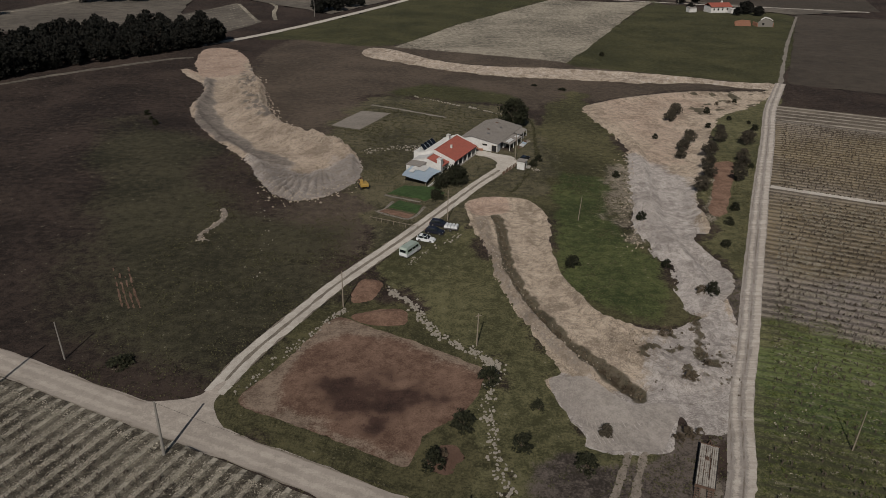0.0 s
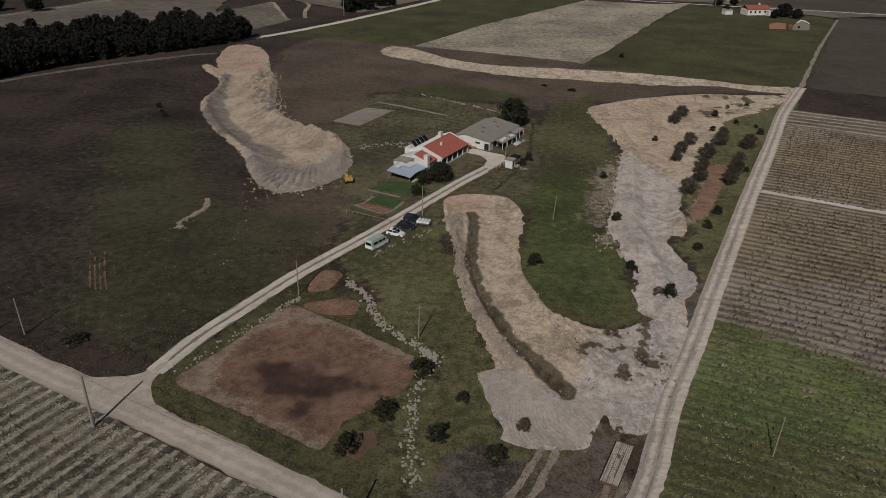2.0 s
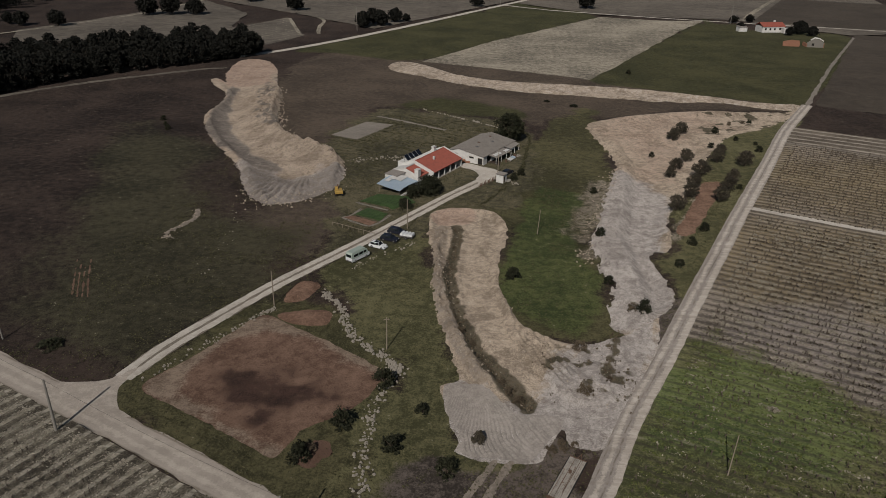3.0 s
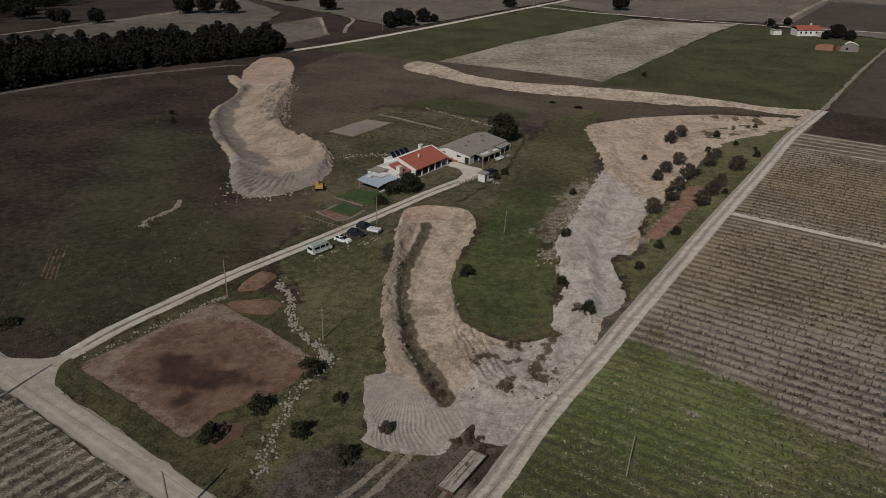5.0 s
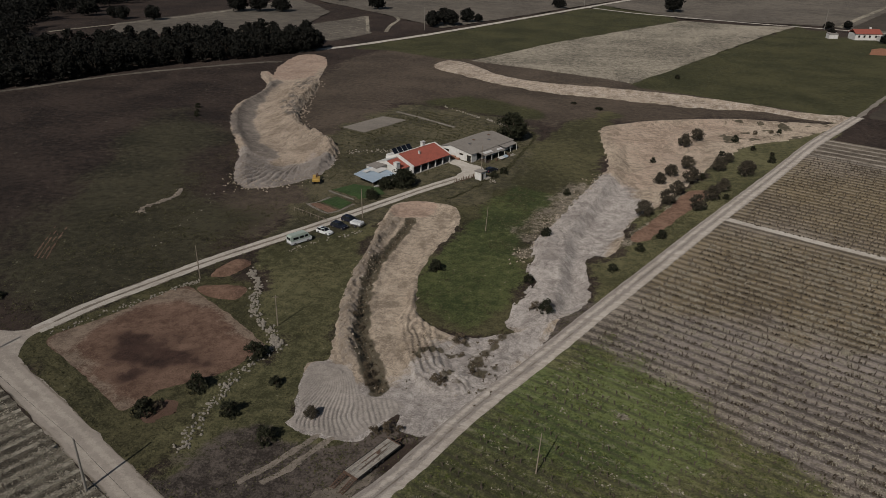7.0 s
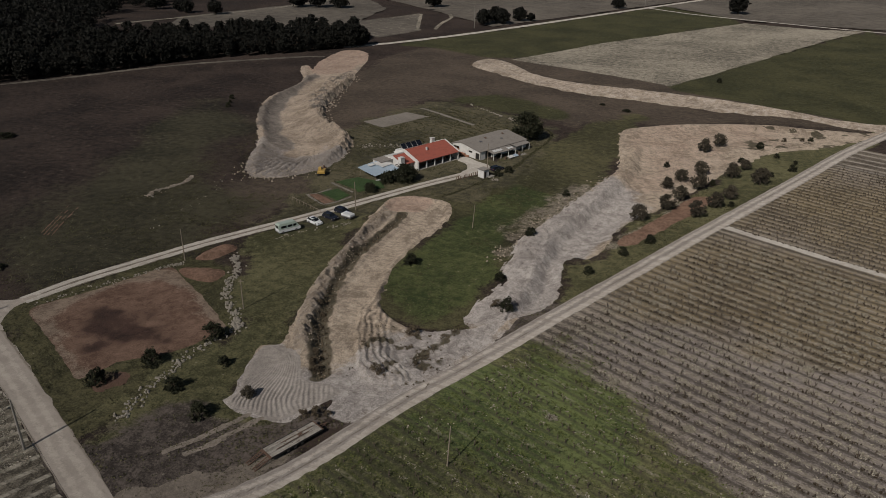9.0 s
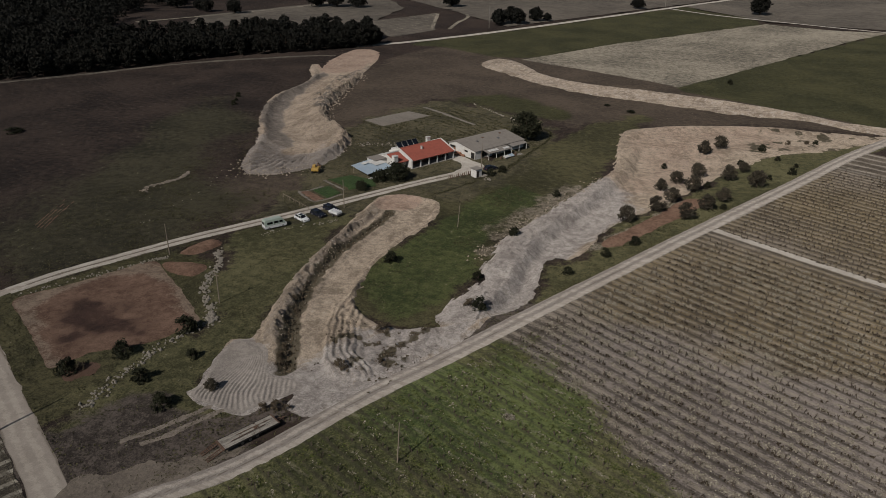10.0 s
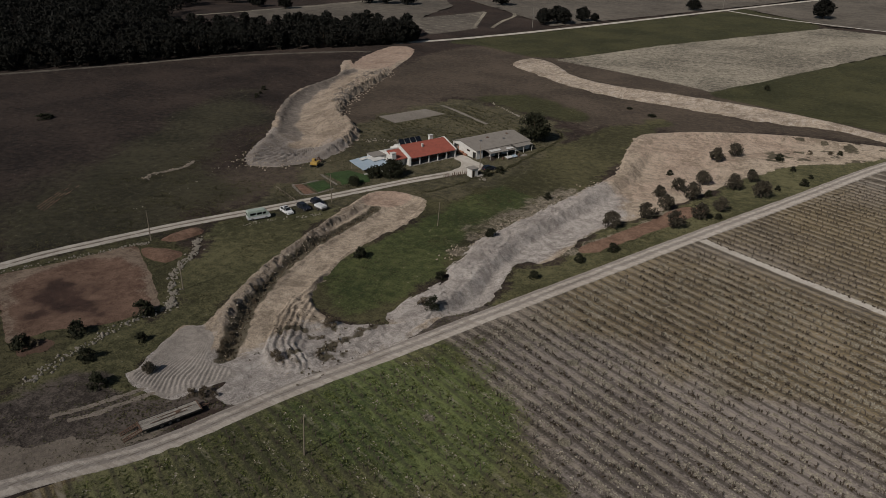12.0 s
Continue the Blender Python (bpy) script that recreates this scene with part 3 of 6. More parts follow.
# ---- the land ----
Z = {
    "green": [soft_zone([(30, 150), (34, 178), (38, 196), (46, 190), (47, 165), (45.5, 147), (49, 134), (46, 120), (41, 115.5), (34, 119), (30, 128), (29, 146)], 3.5, 5, 10, 7),
              ],
    "meadow": [soft_zone([(-20, 288), (0, 305), (26, 292), (34, 276), (14, 274), (-8, 280)], 6, 6, 10, 83), soft_zone([(66, 352), (83, 400), (150, 546), (178, 600), (200, 560), (262, 530), (155, 318), (134, 320), (90, 337)], 1.5, 1.0, 20, 8),
              soft_zone([(-90, 418), (-20, 575), (30, 690), (70, 650), (96, 605), (16, 463), (-19, 388), (-70, 400)], 3, 4, 30, 10)],
    "brown": [soft_zone([(-34, 168), (-22, 205), (-12, 190), (-10, 162), (-16, 142), (-34, 150)], 7, 6, 12, 82), soft_zone([(-70, 245), (-45, 222), (-15, 200), (-15, 235), (-30, 270), (10, 290), (40, 265), (60, 300), (150, 308), (90, 330), (20, 345), (-20, 385), (-70, 400), (-82, 345)], 8, 9, 24, 78), soft_zone([(-28, 392), (-5, 352), (60, 334), (135, 314), (152, 316), (90, 340), (66, 356), (28, 375)], 5, 3, 10, 79), soft_zone([(50, 278), (75, 283), (100, 298), (150, 304), (120, 318), (60, 324), (15, 332), (30, 290)], 5, 3, 10, 80)],
    "olive": [soft_zone([(9, 158), (13, 140), (17, 120), (22, 100), (20, 92), (24, 80), (17, 64), (10, 74), (11, 104), (1, 113), (-5, 127), (-8, 138), (2, 152)], 3, 3, 8, 9),
              soft_zone([(12, 98), (22, 96), (24, 82), (38, 78), (34, 66), (12, 60), (8, 75)], 3, 5, 6, 13),
              soft_zone([(61, 124), (65, 136), (62, 149), (69, 157), (72, 180), (82, 196), (90, 215), (96, 240), (108, 262), (125, 276), (146, 304), (150, 303), (131, 266), (98, 198), (78, 152), (68, 131)], 2, 2, 6, 15)],
    "pasture": [soft_zone([(-33, 91), (-21, 118), (-6, 121), (11, 105), (13, 98), (12, 72), (6, 65), (-4, 70), (-18, 77.5), (-30, 84)], 3.5, 3, 6, 14), soft_zone([(4, 174), (14, 180), (31, 181), (34, 160), (28, 168), (14, 176)], 3, 2, 6, 16),
                soft_zone([(28, 120), (30, 170), (26, 205), (40, 260), (50, 280), (62, 290), (62, 240), (56, 190), (50, 150), (52, 118), (40, 111)], 4, 5, 10, 12)],
    "yard_grass": [soft_zone([(-34, 225), (-28, 262), (-16, 280), (30, 262), (36, 230), (28, 215), (8, 222), (-8, 205), (-18, 205)], 4, 6, 9, 11), soft_zone([(-15, 158), (-20, 205), (5, 216), (26, 216), (36, 232), (37, 195), (27, 176), (14, 172), (8, 152), (-2, 140), (-12, 140)], 4, 6, 7, 75)],
    "sward": [soft_zone([(-104, 246), (-80, 226), (-49, 180), (-30, 166), (-14, 162), (-12, 149), (-23, 118), (-36, 99), (-52, 106), (-70, 124), (-84, 176)], 16, 16, 30, 61)],
    "dry": [soft_zone([(46, 158), (49, 176), (54.5, 196), (58, 200), (53, 170), (49.5, 150)], 6, 7, 4, 17),
            soft_zone([(70, 165), (80, 190), (84, 204), (86, 203), (80, 182), (73, 166)], 1.5, 2, 4, 18)],
    "churned": [soft_zone([(8, 62), (12, 72), (26, 79), (37, 82), (40, 72), (33, 60), (22, 55), (14, 57)], 4, 7, 6, 19),
                soft_zone([(43, 84), (45, 96), (52, 112), (58, 124), (66, 133), (60, 112), (52, 94), (46, 82)], 1.5, 1, 5, 20)],
}


def zone(name):
    return lambda x, y: np.max([z(x, y) for z in Z[name]], axis=0)


def axis(lo, hi, step, far):
    """Even steps in the middle, wider and wider ones out to the horizon."""
    inner = np.arange(lo, hi + step, step)
    grow, d, out = [], step, 0.0
    while out < far:
        d *= 1.18
        out += d
        grow.append(out)
    grow = np.array(grow)
    return np.concatenate([lo - grow[::-1], inner, inner[-1] + grow])

# roads, tracks, digs and fields
def lanes(line, marks):
    """Soft strips at set distances to the left of a line: (offset, width, strength)."""
    def f(x, y):
        d, _, side = to_line(x, y, line)
        return np.max([k * np.exp(-((d * side - o + 0.25 * fbm(x, y, 5, 3, 96)) / w) ** 2) for o, w, k in marks], axis=0)
    return f


road = tagged(patch("road", band(rounded(ROAD, 8, False), (2.75, 2.75, 2.6, 2.5, 2.4, 2.4)), M_ROAD, 0.45, 2.0, -25, 0.45, 2.2,
                    zones={"pale": lanes(ROAD_L, ((-1.0, 0.6, 0.8), (0.9, 0.6, 0.8))), "rutted": lanes(ROAD_L, ((2.5, 0.25, 0.8), (-2.5, 0.3, 0.8), (1.75, 0.1, 0.4)))}), "pale wide unpaved dirt road", "road", kind="structure")
junction = tagged(patch("road_junction", rounded([(-43, 90), (-39.9, 90.3), (-36.4, 91), (-34.8, 92.4), (-33.8, 95.0), (-31.2, 95.2), (-32.0, 92.3), (-32.3, 89.4), (-31.0, 86.2), (-29.4, 84.2), (-27, 82.5), (-33, 82), (-42, 86)], 3), M_ROAD, 0.5, wobble=0.25, size=2.0, lift=0.09, covers=False, zones={"pale": lambda x, y: 0.4 + 0 * x, "rutted": lambda x, y: 0 * x}), "fan of pale dirt at the road junction", "road", kind="structure")


def rut(side):
    p = rounded(TRACK, 8, False)[5:]
    d = np.gradient(p, axis=0)
    n = np.stack([-d[:, 1], d[:, 0]], 1) / np.linalg.norm(d, axis=1)[:, None]
    return band(p + n * side * 0.98, 0.82)


track = tagged(patch("track", band(rounded(TRACK[1:], 8, False), 1.95), M_RUTDARK, 0.5, wobble=0.3, size=2.5), "farm track with a weedy middle", "track", kind="structure")
for s in (-1, 1):
    tagged(patch("wheel_rut", rut(s), M_TRACK, 0.35, wobble=0.2, size=2.0, lift=0.14, covers=False), "pale gravel wheel rut of the farm track", "track", kind="structure")
yard = tagged(patch("yard", rounded([(13.5, 214), (16.5, 215), (21, 212.4), (25.5, 210), (26.6, 204.5), (23.5, 198.5), (20.4, 196.8), (19.6, 200), (20.4, 204), (18.4, 208.4), (14.5, 211)], 4), M_TRACK, 0.5, wobble=0.3, size=2, lift=0.08, covers=False), "pale gravel yard before the shed", "yard", kind="structure")
east_road = tagged(patch("east_track", band(rounded(EAST, 6, False), (2.0, 2.1, 2.1, 2.1, 2.2, 2.3, 2.3, 2.3, 2.2)), M_EAST, 0.32, 0.7, RUN, 0.16, 2.6, 0.10,
                         zones={"pale": lanes(EAST_L, ((-1.2, 0.7, 1.0), (0.9, 0.5, 0.8))), "rutted": lanes(EAST_L, ((0.0, 0.2, 0.7), (1.7, 0.2, 0.6)))}), "long straight worn dirt track", "track", kind="structure")
tagged(patch("north_track", band(rounded(NORTH, 6, False), 0.9), M_PLOT, 1.2, wobble=0.7, size=5), "thin farm track between fields", "track", kind="structure")
tagged(patch("cross_track", band(rounded(CROSS, 6, False), 1.25), M_TRACK, 0.7, wobble=0.25, size=3, lift=0.12, covers=False), "pale narrow track between the vineyards", "track", kind="structure")
tagged(patch("far_road", band(rounded(FAR_ROAD, 6, False), 2.6), M_TRACK, 2.0, wobble=0.4, size=8), "pale distant road", "road", kind="structure")

BURNT = soft_zone([(-17, 90), (-15.5, 95), (-10, 97), (-4, 97), (0.5, 95.5), (-0.5, 90.5), (-5, 86.5), (-11, 86)], 4.5, 5.0, 3.5, 22)


def SOOT(x, y):
    return BURNT(x, y) * (0.86 + 0.5 * fbm(x, y, 4.0, 2, 86))


tagged(patch("bare_field", OUT["bare"], M_BARE, 0.6, wobble=0.5, size=2.5, seed=3,
             zones={"sooty": SOOT,
                    "sandy": soft_zone([(-29, 90), (-17, 115), (8, 103), (9, 97), (2, 103), (-14, 109), (-24, 92), (-4, 79), (-3, 77), (-20, 85)], 3.0, 2.5, 4, 23)}),
       "bare reddish field with a burnt patch", "field", kind="structure")
DARK_FLOOR_A = soft_zone([(-97, 312), (-90, 290), (-86, 262), (-76, 234), (-58, 212), (-48, 200), (-38, 198), (-44, 208), (-55, 219), (-65, 234), (-75, 252), (-84, 279), (-91, 306)], 2.2, 2, 6, 76)
RED_A = soft_zone([(-118, 375), (-95, 373), (-84, 340), (-82, 318), (-90, 309), (-99, 312), (-108, 330)], 3, 4, 8, 25)
GREY_A = soft_zone([(-54, 203), (-46, 203), (-37, 195), (-30, 199), (-20, 204), (-17, 186), (-30, 170), (-42, 172)], 3, 3, 6, 24)
tagged(patch("western_dig", OUT["a"], M_DUG, 0.42, angle=-60, wobble=0.9, size=2.6, seed=4, crisp=True,
             # darker floor tone; shade of fan relief and crest crevices is painted in
             zones={"grey": lambda x, y: np.maximum(GREY_A(x, y), 0.85 * DARK_FLOOR_A(x, y)), "ochre": lambda x, y: np.maximum(RED_A(x, y), 0.35), "dark_soil_shade": lambda x, y: np.max([0.95 * DARK_FLOOR_A(x, y), 0.55 * GREY_A(x, y), 0.85 * smooth(6.0, 1.5, to_line(x, y, CREST_L)[0]) * smooth(-0.05, 0.35, fbm(x, y, 1.8, 3, 74)) * smooth(226, 246, y), 0.3 + 0 * x], axis=0), "weedy": lambda x, y: np.zeros_like(x)}),
       "dug channel in tan and grey subsoil with spoil banks", "excavation", kind="structure")
WEED_L = np.array([(50.6, 117.0), (49.4, 110), (47.4, 103.4)])
tagged(patch("middle_dig", OUT["b"], M_DUG, 0.25, wobble=0.6, size=2.6, seed=5, crisp=True,
             zones={"grey": soft_zone([(20, 100), (33, 94), (44, 112), (60, 126), (48, 88), (38, 76), (22, 76)], 3, 3, 6, 26),
                    "ochre": soft_zone([(9, 168), (14, 178), (22, 172), (16, 166)], 1.5, 2, 4, 27),
                    "dark_soil_shade": lambda x, y: 0.45 * smooth(2.6, 1.2, to_line(x, y, BERM_L)[0]),
                    # ditch strip: real weeds, with the bank's shade put into the dark colour
                    "weedy": lambda x, y: np.maximum(0.95 * smooth(2.2, 0.6, to_line(x, y, DITCH_L)[0] + 0.9 * fbm(x, y, 2.0, 3, 28) - 0.75 * smooth(115, 96, y)),
                                                     np.maximum(0.8 * smooth(0.12, 0.5, fbm(x, y, 2.2, 3, 29)) * smooth(6, 3, np.hypot((x - 44) * 0.8, (y - 102) * 0.6) - 2), 0.75 * smooth(1.7, 0.4, to_line(x, y, WEED_L)[0] + 1.6 * fbm(x, y, 2.0, 3, 85))))}),
       "dug strip of pale subsoil between grass, with a ditch", "excavation", kind="structure")
OCHRE_C = soft_zone([(57, 268), (72, 281), (96, 294), (116, 299), (112, 276), (98, 250), (88, 222), (76, 206), (66, 214), (62, 236)], 12, 10, 12, 31)
tagged(patch("eastern_dig", OUT["c"], M_DUG, 0.34, wobble=1.2, size=2.6, seed=6, crisp=True,
             zones={"grey": soft_zone([(50, 196), (62, 214), (76, 196), (71, 170), (66, 150), (64, 128), (48, 116), (46, 150)], 4, 4, 8, 30),
                    "ochre": lambda x, y: 0.5 * OCHRE_C(x, y),
                    "dark_soil_shade": lambda x, y: 0.3 * smooth(0.1, 0.5, fbm(x, y, 9, 3, 77)),
                    "weedy": lambda x, y: 0.8 * smooth(0.2, 0.4, fbm(x, y, 3.5, 3, 32)) * smooth(92, 98, x + (y - 250) * -0.2) * smooth(246, 252, y)}),
       "wide dug strip of grey and tan subsoil", "excavation", kind="structure")
tagged(patch("northern_dig", OUT["d"], M_DUG, 1.2, wobble=1.2, size=6, seed=7, zones={"grey": lambda x, y: 0.35 * np.ones_like(x), "ochre": lambda x, y: 0 * x, "dark_soil_shade": lambda x, y: 0 * x, "weedy": lambda x, y: 0 * x}),
       "long low strip of pale spoil", "excavation", kind="structure")
tagged(patch("spoil_heap", band(rounded([(-50.6, 165), (-48.8, 159.5), (-50.2, 154), (-51.6, 149), (-49.6, 146.4)], 5, False), 0.75), M_CHURN, 0.3, wobble=0.7, size=1.4),
       "small low heap of pale spoil", "spoil", kind="structure")


def furrows(angle, gap, high, calm=False):
    a = radians(angle)

    def f(x, y, s):
        v = -x * math.sin(a) + y * math.cos(a)
        flat = 0.25 + 1.15 * GREEN_V(x, y) if calm else 1.0
        return high * flat * (0.5 + 0.5 * np.cos(2 * math.pi * v / gap)) * (0.7 + 0.6 * fbm(x, y, 4, 2, 80)) * smooth(1.6, 4, s)
    return f


def square(a, b, c, d):
    """A field square to the east road: from a to b along it (metres), from c to d across it."""
    r = radians(RUN)
    o = np.array((40.3, 71.0))
    u, v = np.array((math.cos(r), math.sin(r))), np.array((math.sin(r), -math.cos(r)))
    return [tuple(o + u * p + v * q) for p, q in ((a, c), (b, c), (b, d), (a, d))]


RUST_NEAR = soft_zone([(42, 72), (54, 68), (58, 50), (30, 50), (34, 62)], 3, 4, 6, 34)
RUST_FAR = soft_zone([*square(70, 126, 3, 8)[:2], *square(56, 126, 150, 100)[1::-1]], 9, 9, 14, 37)
GREEN_V = soft_zone([*square(-8, 45, -1, 8)[:2], (66, 119), (79, 108), (94, 94), (104, 80), (112, 60), (90, 40), (50, 55)], 4.0, 4.5, 5, 33)
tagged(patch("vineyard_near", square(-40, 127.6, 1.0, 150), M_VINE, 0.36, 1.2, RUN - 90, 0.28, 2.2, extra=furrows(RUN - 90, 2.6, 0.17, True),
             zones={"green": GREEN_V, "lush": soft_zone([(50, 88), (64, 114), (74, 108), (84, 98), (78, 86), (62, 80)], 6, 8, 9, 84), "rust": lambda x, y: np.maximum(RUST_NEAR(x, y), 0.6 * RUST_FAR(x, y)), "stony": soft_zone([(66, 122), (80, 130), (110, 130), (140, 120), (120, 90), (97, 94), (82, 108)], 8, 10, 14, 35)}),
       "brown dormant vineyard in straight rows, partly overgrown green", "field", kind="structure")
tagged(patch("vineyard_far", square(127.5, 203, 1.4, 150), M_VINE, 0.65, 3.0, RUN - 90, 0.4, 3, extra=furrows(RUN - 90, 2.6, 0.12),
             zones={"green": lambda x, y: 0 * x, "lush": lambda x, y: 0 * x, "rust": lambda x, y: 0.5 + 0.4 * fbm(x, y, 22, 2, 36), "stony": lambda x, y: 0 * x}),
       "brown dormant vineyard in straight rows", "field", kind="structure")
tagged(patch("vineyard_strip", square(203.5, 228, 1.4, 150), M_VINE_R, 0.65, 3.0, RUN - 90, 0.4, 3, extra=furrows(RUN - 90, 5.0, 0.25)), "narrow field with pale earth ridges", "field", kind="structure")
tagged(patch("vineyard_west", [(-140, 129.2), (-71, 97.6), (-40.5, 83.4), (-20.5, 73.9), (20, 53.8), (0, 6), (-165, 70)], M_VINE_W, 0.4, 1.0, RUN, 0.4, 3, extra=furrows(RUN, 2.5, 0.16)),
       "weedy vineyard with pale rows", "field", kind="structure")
tagged(patch("stubble_field", [(-18.8, 385.4), (16.4, 463), (75, 566), (96.6, 603), (140, 592), (175, 596), (150.3, 545.9), (108, 448), (79.7, 380.9), (66.2, 353.5), (26.7, 371)], M_STUBBLE, 2.0, wobble=1.0, size=10), "pale stubbly field", "field", kind="structure")
tagged(patch("ploughed_field", [(158, 316), (268, 545), (420, 480), (300, 250), (207, 292)], M_PLOUGH, 4.0, wobble=0.8, size=10), "dark brown ploughed field", "field", kind="structure")
tagged(patch("fallow_field", [(-66, 500), (20, 693), (62, 790), (130, 940), (-250, 980), (-300, 700), (-130, 560)], M_FARFIELD, 6.0, wobble=1.5, size=20), "pale brown distant fallow field", "field", kind="structure")
tagged(patch("fallow_field_east", [(30, 690), (66, 770), (136, 930), (420, 900), (330, 560), (262, 540), (200, 610), (100, 618)], M_FARFIELD, 6.0, wobble=1.5, size=20), "pale brown distant field by the road", "field", kind="structure")
tagged(patch("scorched_patch", rounded([(0.2, 77.4), (1.4, 80.0), (4.2, 80.4), (5.4, 78.2), (3.6, 75.6), (1.2, 75.4)], 3), M_BARE, 0.4, wobble=0.9, size=1.6, lift=0.08, covers=False, zones={"sooty": lambda x, y: 0.4 + 0 * x, "sandy": lambda x, y: 0 * x}), "small scorched reddish patch beside the bare field", "soil", kind="structure")
for pts in ([(-14.7, 121), (-13.6, 129.5), (-9, 129), (-10.6, 122)], [(-14, 115.8), (-10, 117.9), (-4.4, 118.3), (-3.9, 113), (-10.8, 112.8)]):
    tagged(patch("clay_patch", rounded(pts, 4), M_REDSOIL, 0.4, wobble=0.4, size=1.5, lift=0.12, extra=lambda x, y, s: 0.55 * smooth(0, 2.2, s) * (1 + 0.5 * fbm(x, y, 1.4, 2, 87))), "small patch of bare red clay", "soil", kind="structure")
tagged(patch("clay_plot", rounded([(86.5, 206), (92.5, 206.5), (84, 186), (75.4, 167), (71.5, 168), (79, 186)], 3), M_REDSOIL, 0.6, wobble=0.7, size=3, lift=0.1), "strip of bare red clay among olives", "soil", kind="structure")
tagged(patch("raked_plot", [(-33.5, 240.2), (-24.6, 259.7), (-13.8, 256.8), (-23.3, 235.8)], M_PLOT, 0.8, wobble=0.3, size=3, lift=0.08), "raked grey garden plot", "garden plot", kind="structure")
for pts in ([(-10.8, 177.8), (-6.7, 184.0), (1.8, 183.3), (4.6, 178.9), (-0.8, 172.9), (-2.4, 174.6)], [(-10.2, 168.4), (-7.5, 173.4), (-1.6, 170.0), (-2.8, 164.9)]):
    tagged(patch("crop_bed", pts, M_CROP, 0.4, wobble=0.25, size=1.5, lift=0.22), "green vegetable bed", "garden bed", kind="structure")
tagged(patch("dry_bed", [(-12.6, 165.9), (-10.8, 167.6), (-3.2, 164.0), (-4.6, 161.4)], M_REDSOIL, 0.4, wobble=0.25, size=1.5, lift=0.1), "empty brown garden bed", "garden bed", kind="structure")
for line in ([(-11.4, 177.0), (-7.3, 174.9), (-2.0, 172.4)], [(-13.2, 165.6), (-10.6, 168.1), (-9, 172.6)], [(-5.0, 160.9), (-2.6, 164.0), (-0.9, 169.2)], [(-13.4, 166.4), (-9, 163.2), (-5.0, 161.0)]):
    tagged(patch("bed_edge", band(rounded(line, 4, False), 0.4), M_PLOT, 0.3, wobble=0.2, size=1.5, lift=0.14, covers=False), "pale trodden edge of the garden beds", "path", kind="structure")


# combed ground where the digger has turned: ridges fanning from one corner
def combed(x, y, s):
    a = np.arctan2(y - 101.5, x - 23.5) + 0.035 * np.sin((y - 80) * 0.35)
    bend = 0.5 * fbm(x, y, 6, 3, 46)
    return 0.13 * np.sin((a + bend * 0.08) * 165) * smooth(0.2, 1.2, s) * (0.75 + 0.5 * fbm(x, y, 5, 2, 47))


tagged(patch("combed_ground", rounded([(19.7, 96.4), (20.6, 92), (22.3, 86.5), (23.8, 83), (23.2, 80.9), (26, 79.8), (29.1, 79.5), (32.3, 79.2), (34.5, 79.8), (35.8, 82.4), (38.4, 87), (39.4, 89.6), (37, 91.0), (33.1, 90.4), (31.0, 91.8), (27.6, 96.4), (24.7, 97.4), (22, 97.4)], 2), M_COMB, 0.13, wobble=0.35, size=1.6, lift=0.14, extra=combed, covers=False),
       "grey subsoil combed into fanning ridges", "soil", kind="structure")
for line in ([(29.2, 80), (28.4, 78.2), (25.2, 71.6), (22.5, 67.2)], [(31.6, 80), (30.6, 78), (27.8, 71.4), (25.6, 68)]):
    tagged(patch("tyre_track", band(rounded(line, 6, False), 0.55), M_CHURN, 0.4, wobble=0.35, size=1.4, lift=0.09, covers=False), "pale tyre track over rough grass", "track", kind="structure")


def beside(line, off, half):
    p = rounded(line, 8, False)
    d = np.gradient(p, axis=0)
    n = np.stack([-d[:, 1], d[:, 0]], 1) / np.linalg.norm(d, axis=1)[:, None]
    return band(p + n * off, half)


for k in range(4):
    tagged(patch("plough_scratch", band(rounded([(-65.2 + k * 1.0, 134.0 + 0.1 * k), (-61.2 + k * 1.02, 126), (-57.0 + k * 1.05, 117.8 + 0.1 * k)], 5, False), 0.12), M_BARE, 0.25, 0.5, -64, wobble=0.3, size=1.3, lift=0.07, covers=False), "pale plough scratch in the dark field", "soil", kind="structure")
tagged(patch("strip_path", square(202.7, 203.7, 1.4, 110), M_PLOT, 0.5, 2.0, RUN - 90, wobble=0.25, size=4, lift=0.13, covers=False), "thin pale path between fields", "path", kind="structure")
tagged(patch("track_verge", rounded([(23, 58.5), (26, 61.8), (29.6, 65.4), (33.8, 68.4), (37.5, 73.4), (39.5, 72), (34, 59), (28, 50), (23, 54)], 3), M_RUTDARK, 0.4, wobble=1.3, size=2.4, lift=0.06, covers=False), "pale churned verge of the dirt track", "soil", kind="structure")
tagged(patch("garden_path", band(rounded([(-21.6, 268), (-8, 260.5), (6, 252.4)], 5, False), 0.8), M_PLOT, 0.6, wobble=0.4, size=2.5, lift=0.1), "pale dirt path through the garden", "path", kind="structure")
tagged(patch("terraced_field", [(-116, 420), (-104, 462), (-139, 543), (-164, 472)], M_FARFIELD, 3.0, wobble=1.5, size=10, lift=0.06, covers=False), "brown terraced field beside the wood", "field", kind="structure")
for k in range(11):
    tagged(patch("earth_ridge", band(rounded([(-121 - 3.9 * k, 425 + 4.3 * k), (-114 - 3.6 * k, 441 + 6.2 * k), (-106 - 3.2 * k, 459 + 8.2 * k)], 4, False), 0.75), M_STUBBLE, 1.2, wobble=0.4, size=4, lift=0.1, covers=False), "pale ridge of a terraced field", "field", kind="structure")
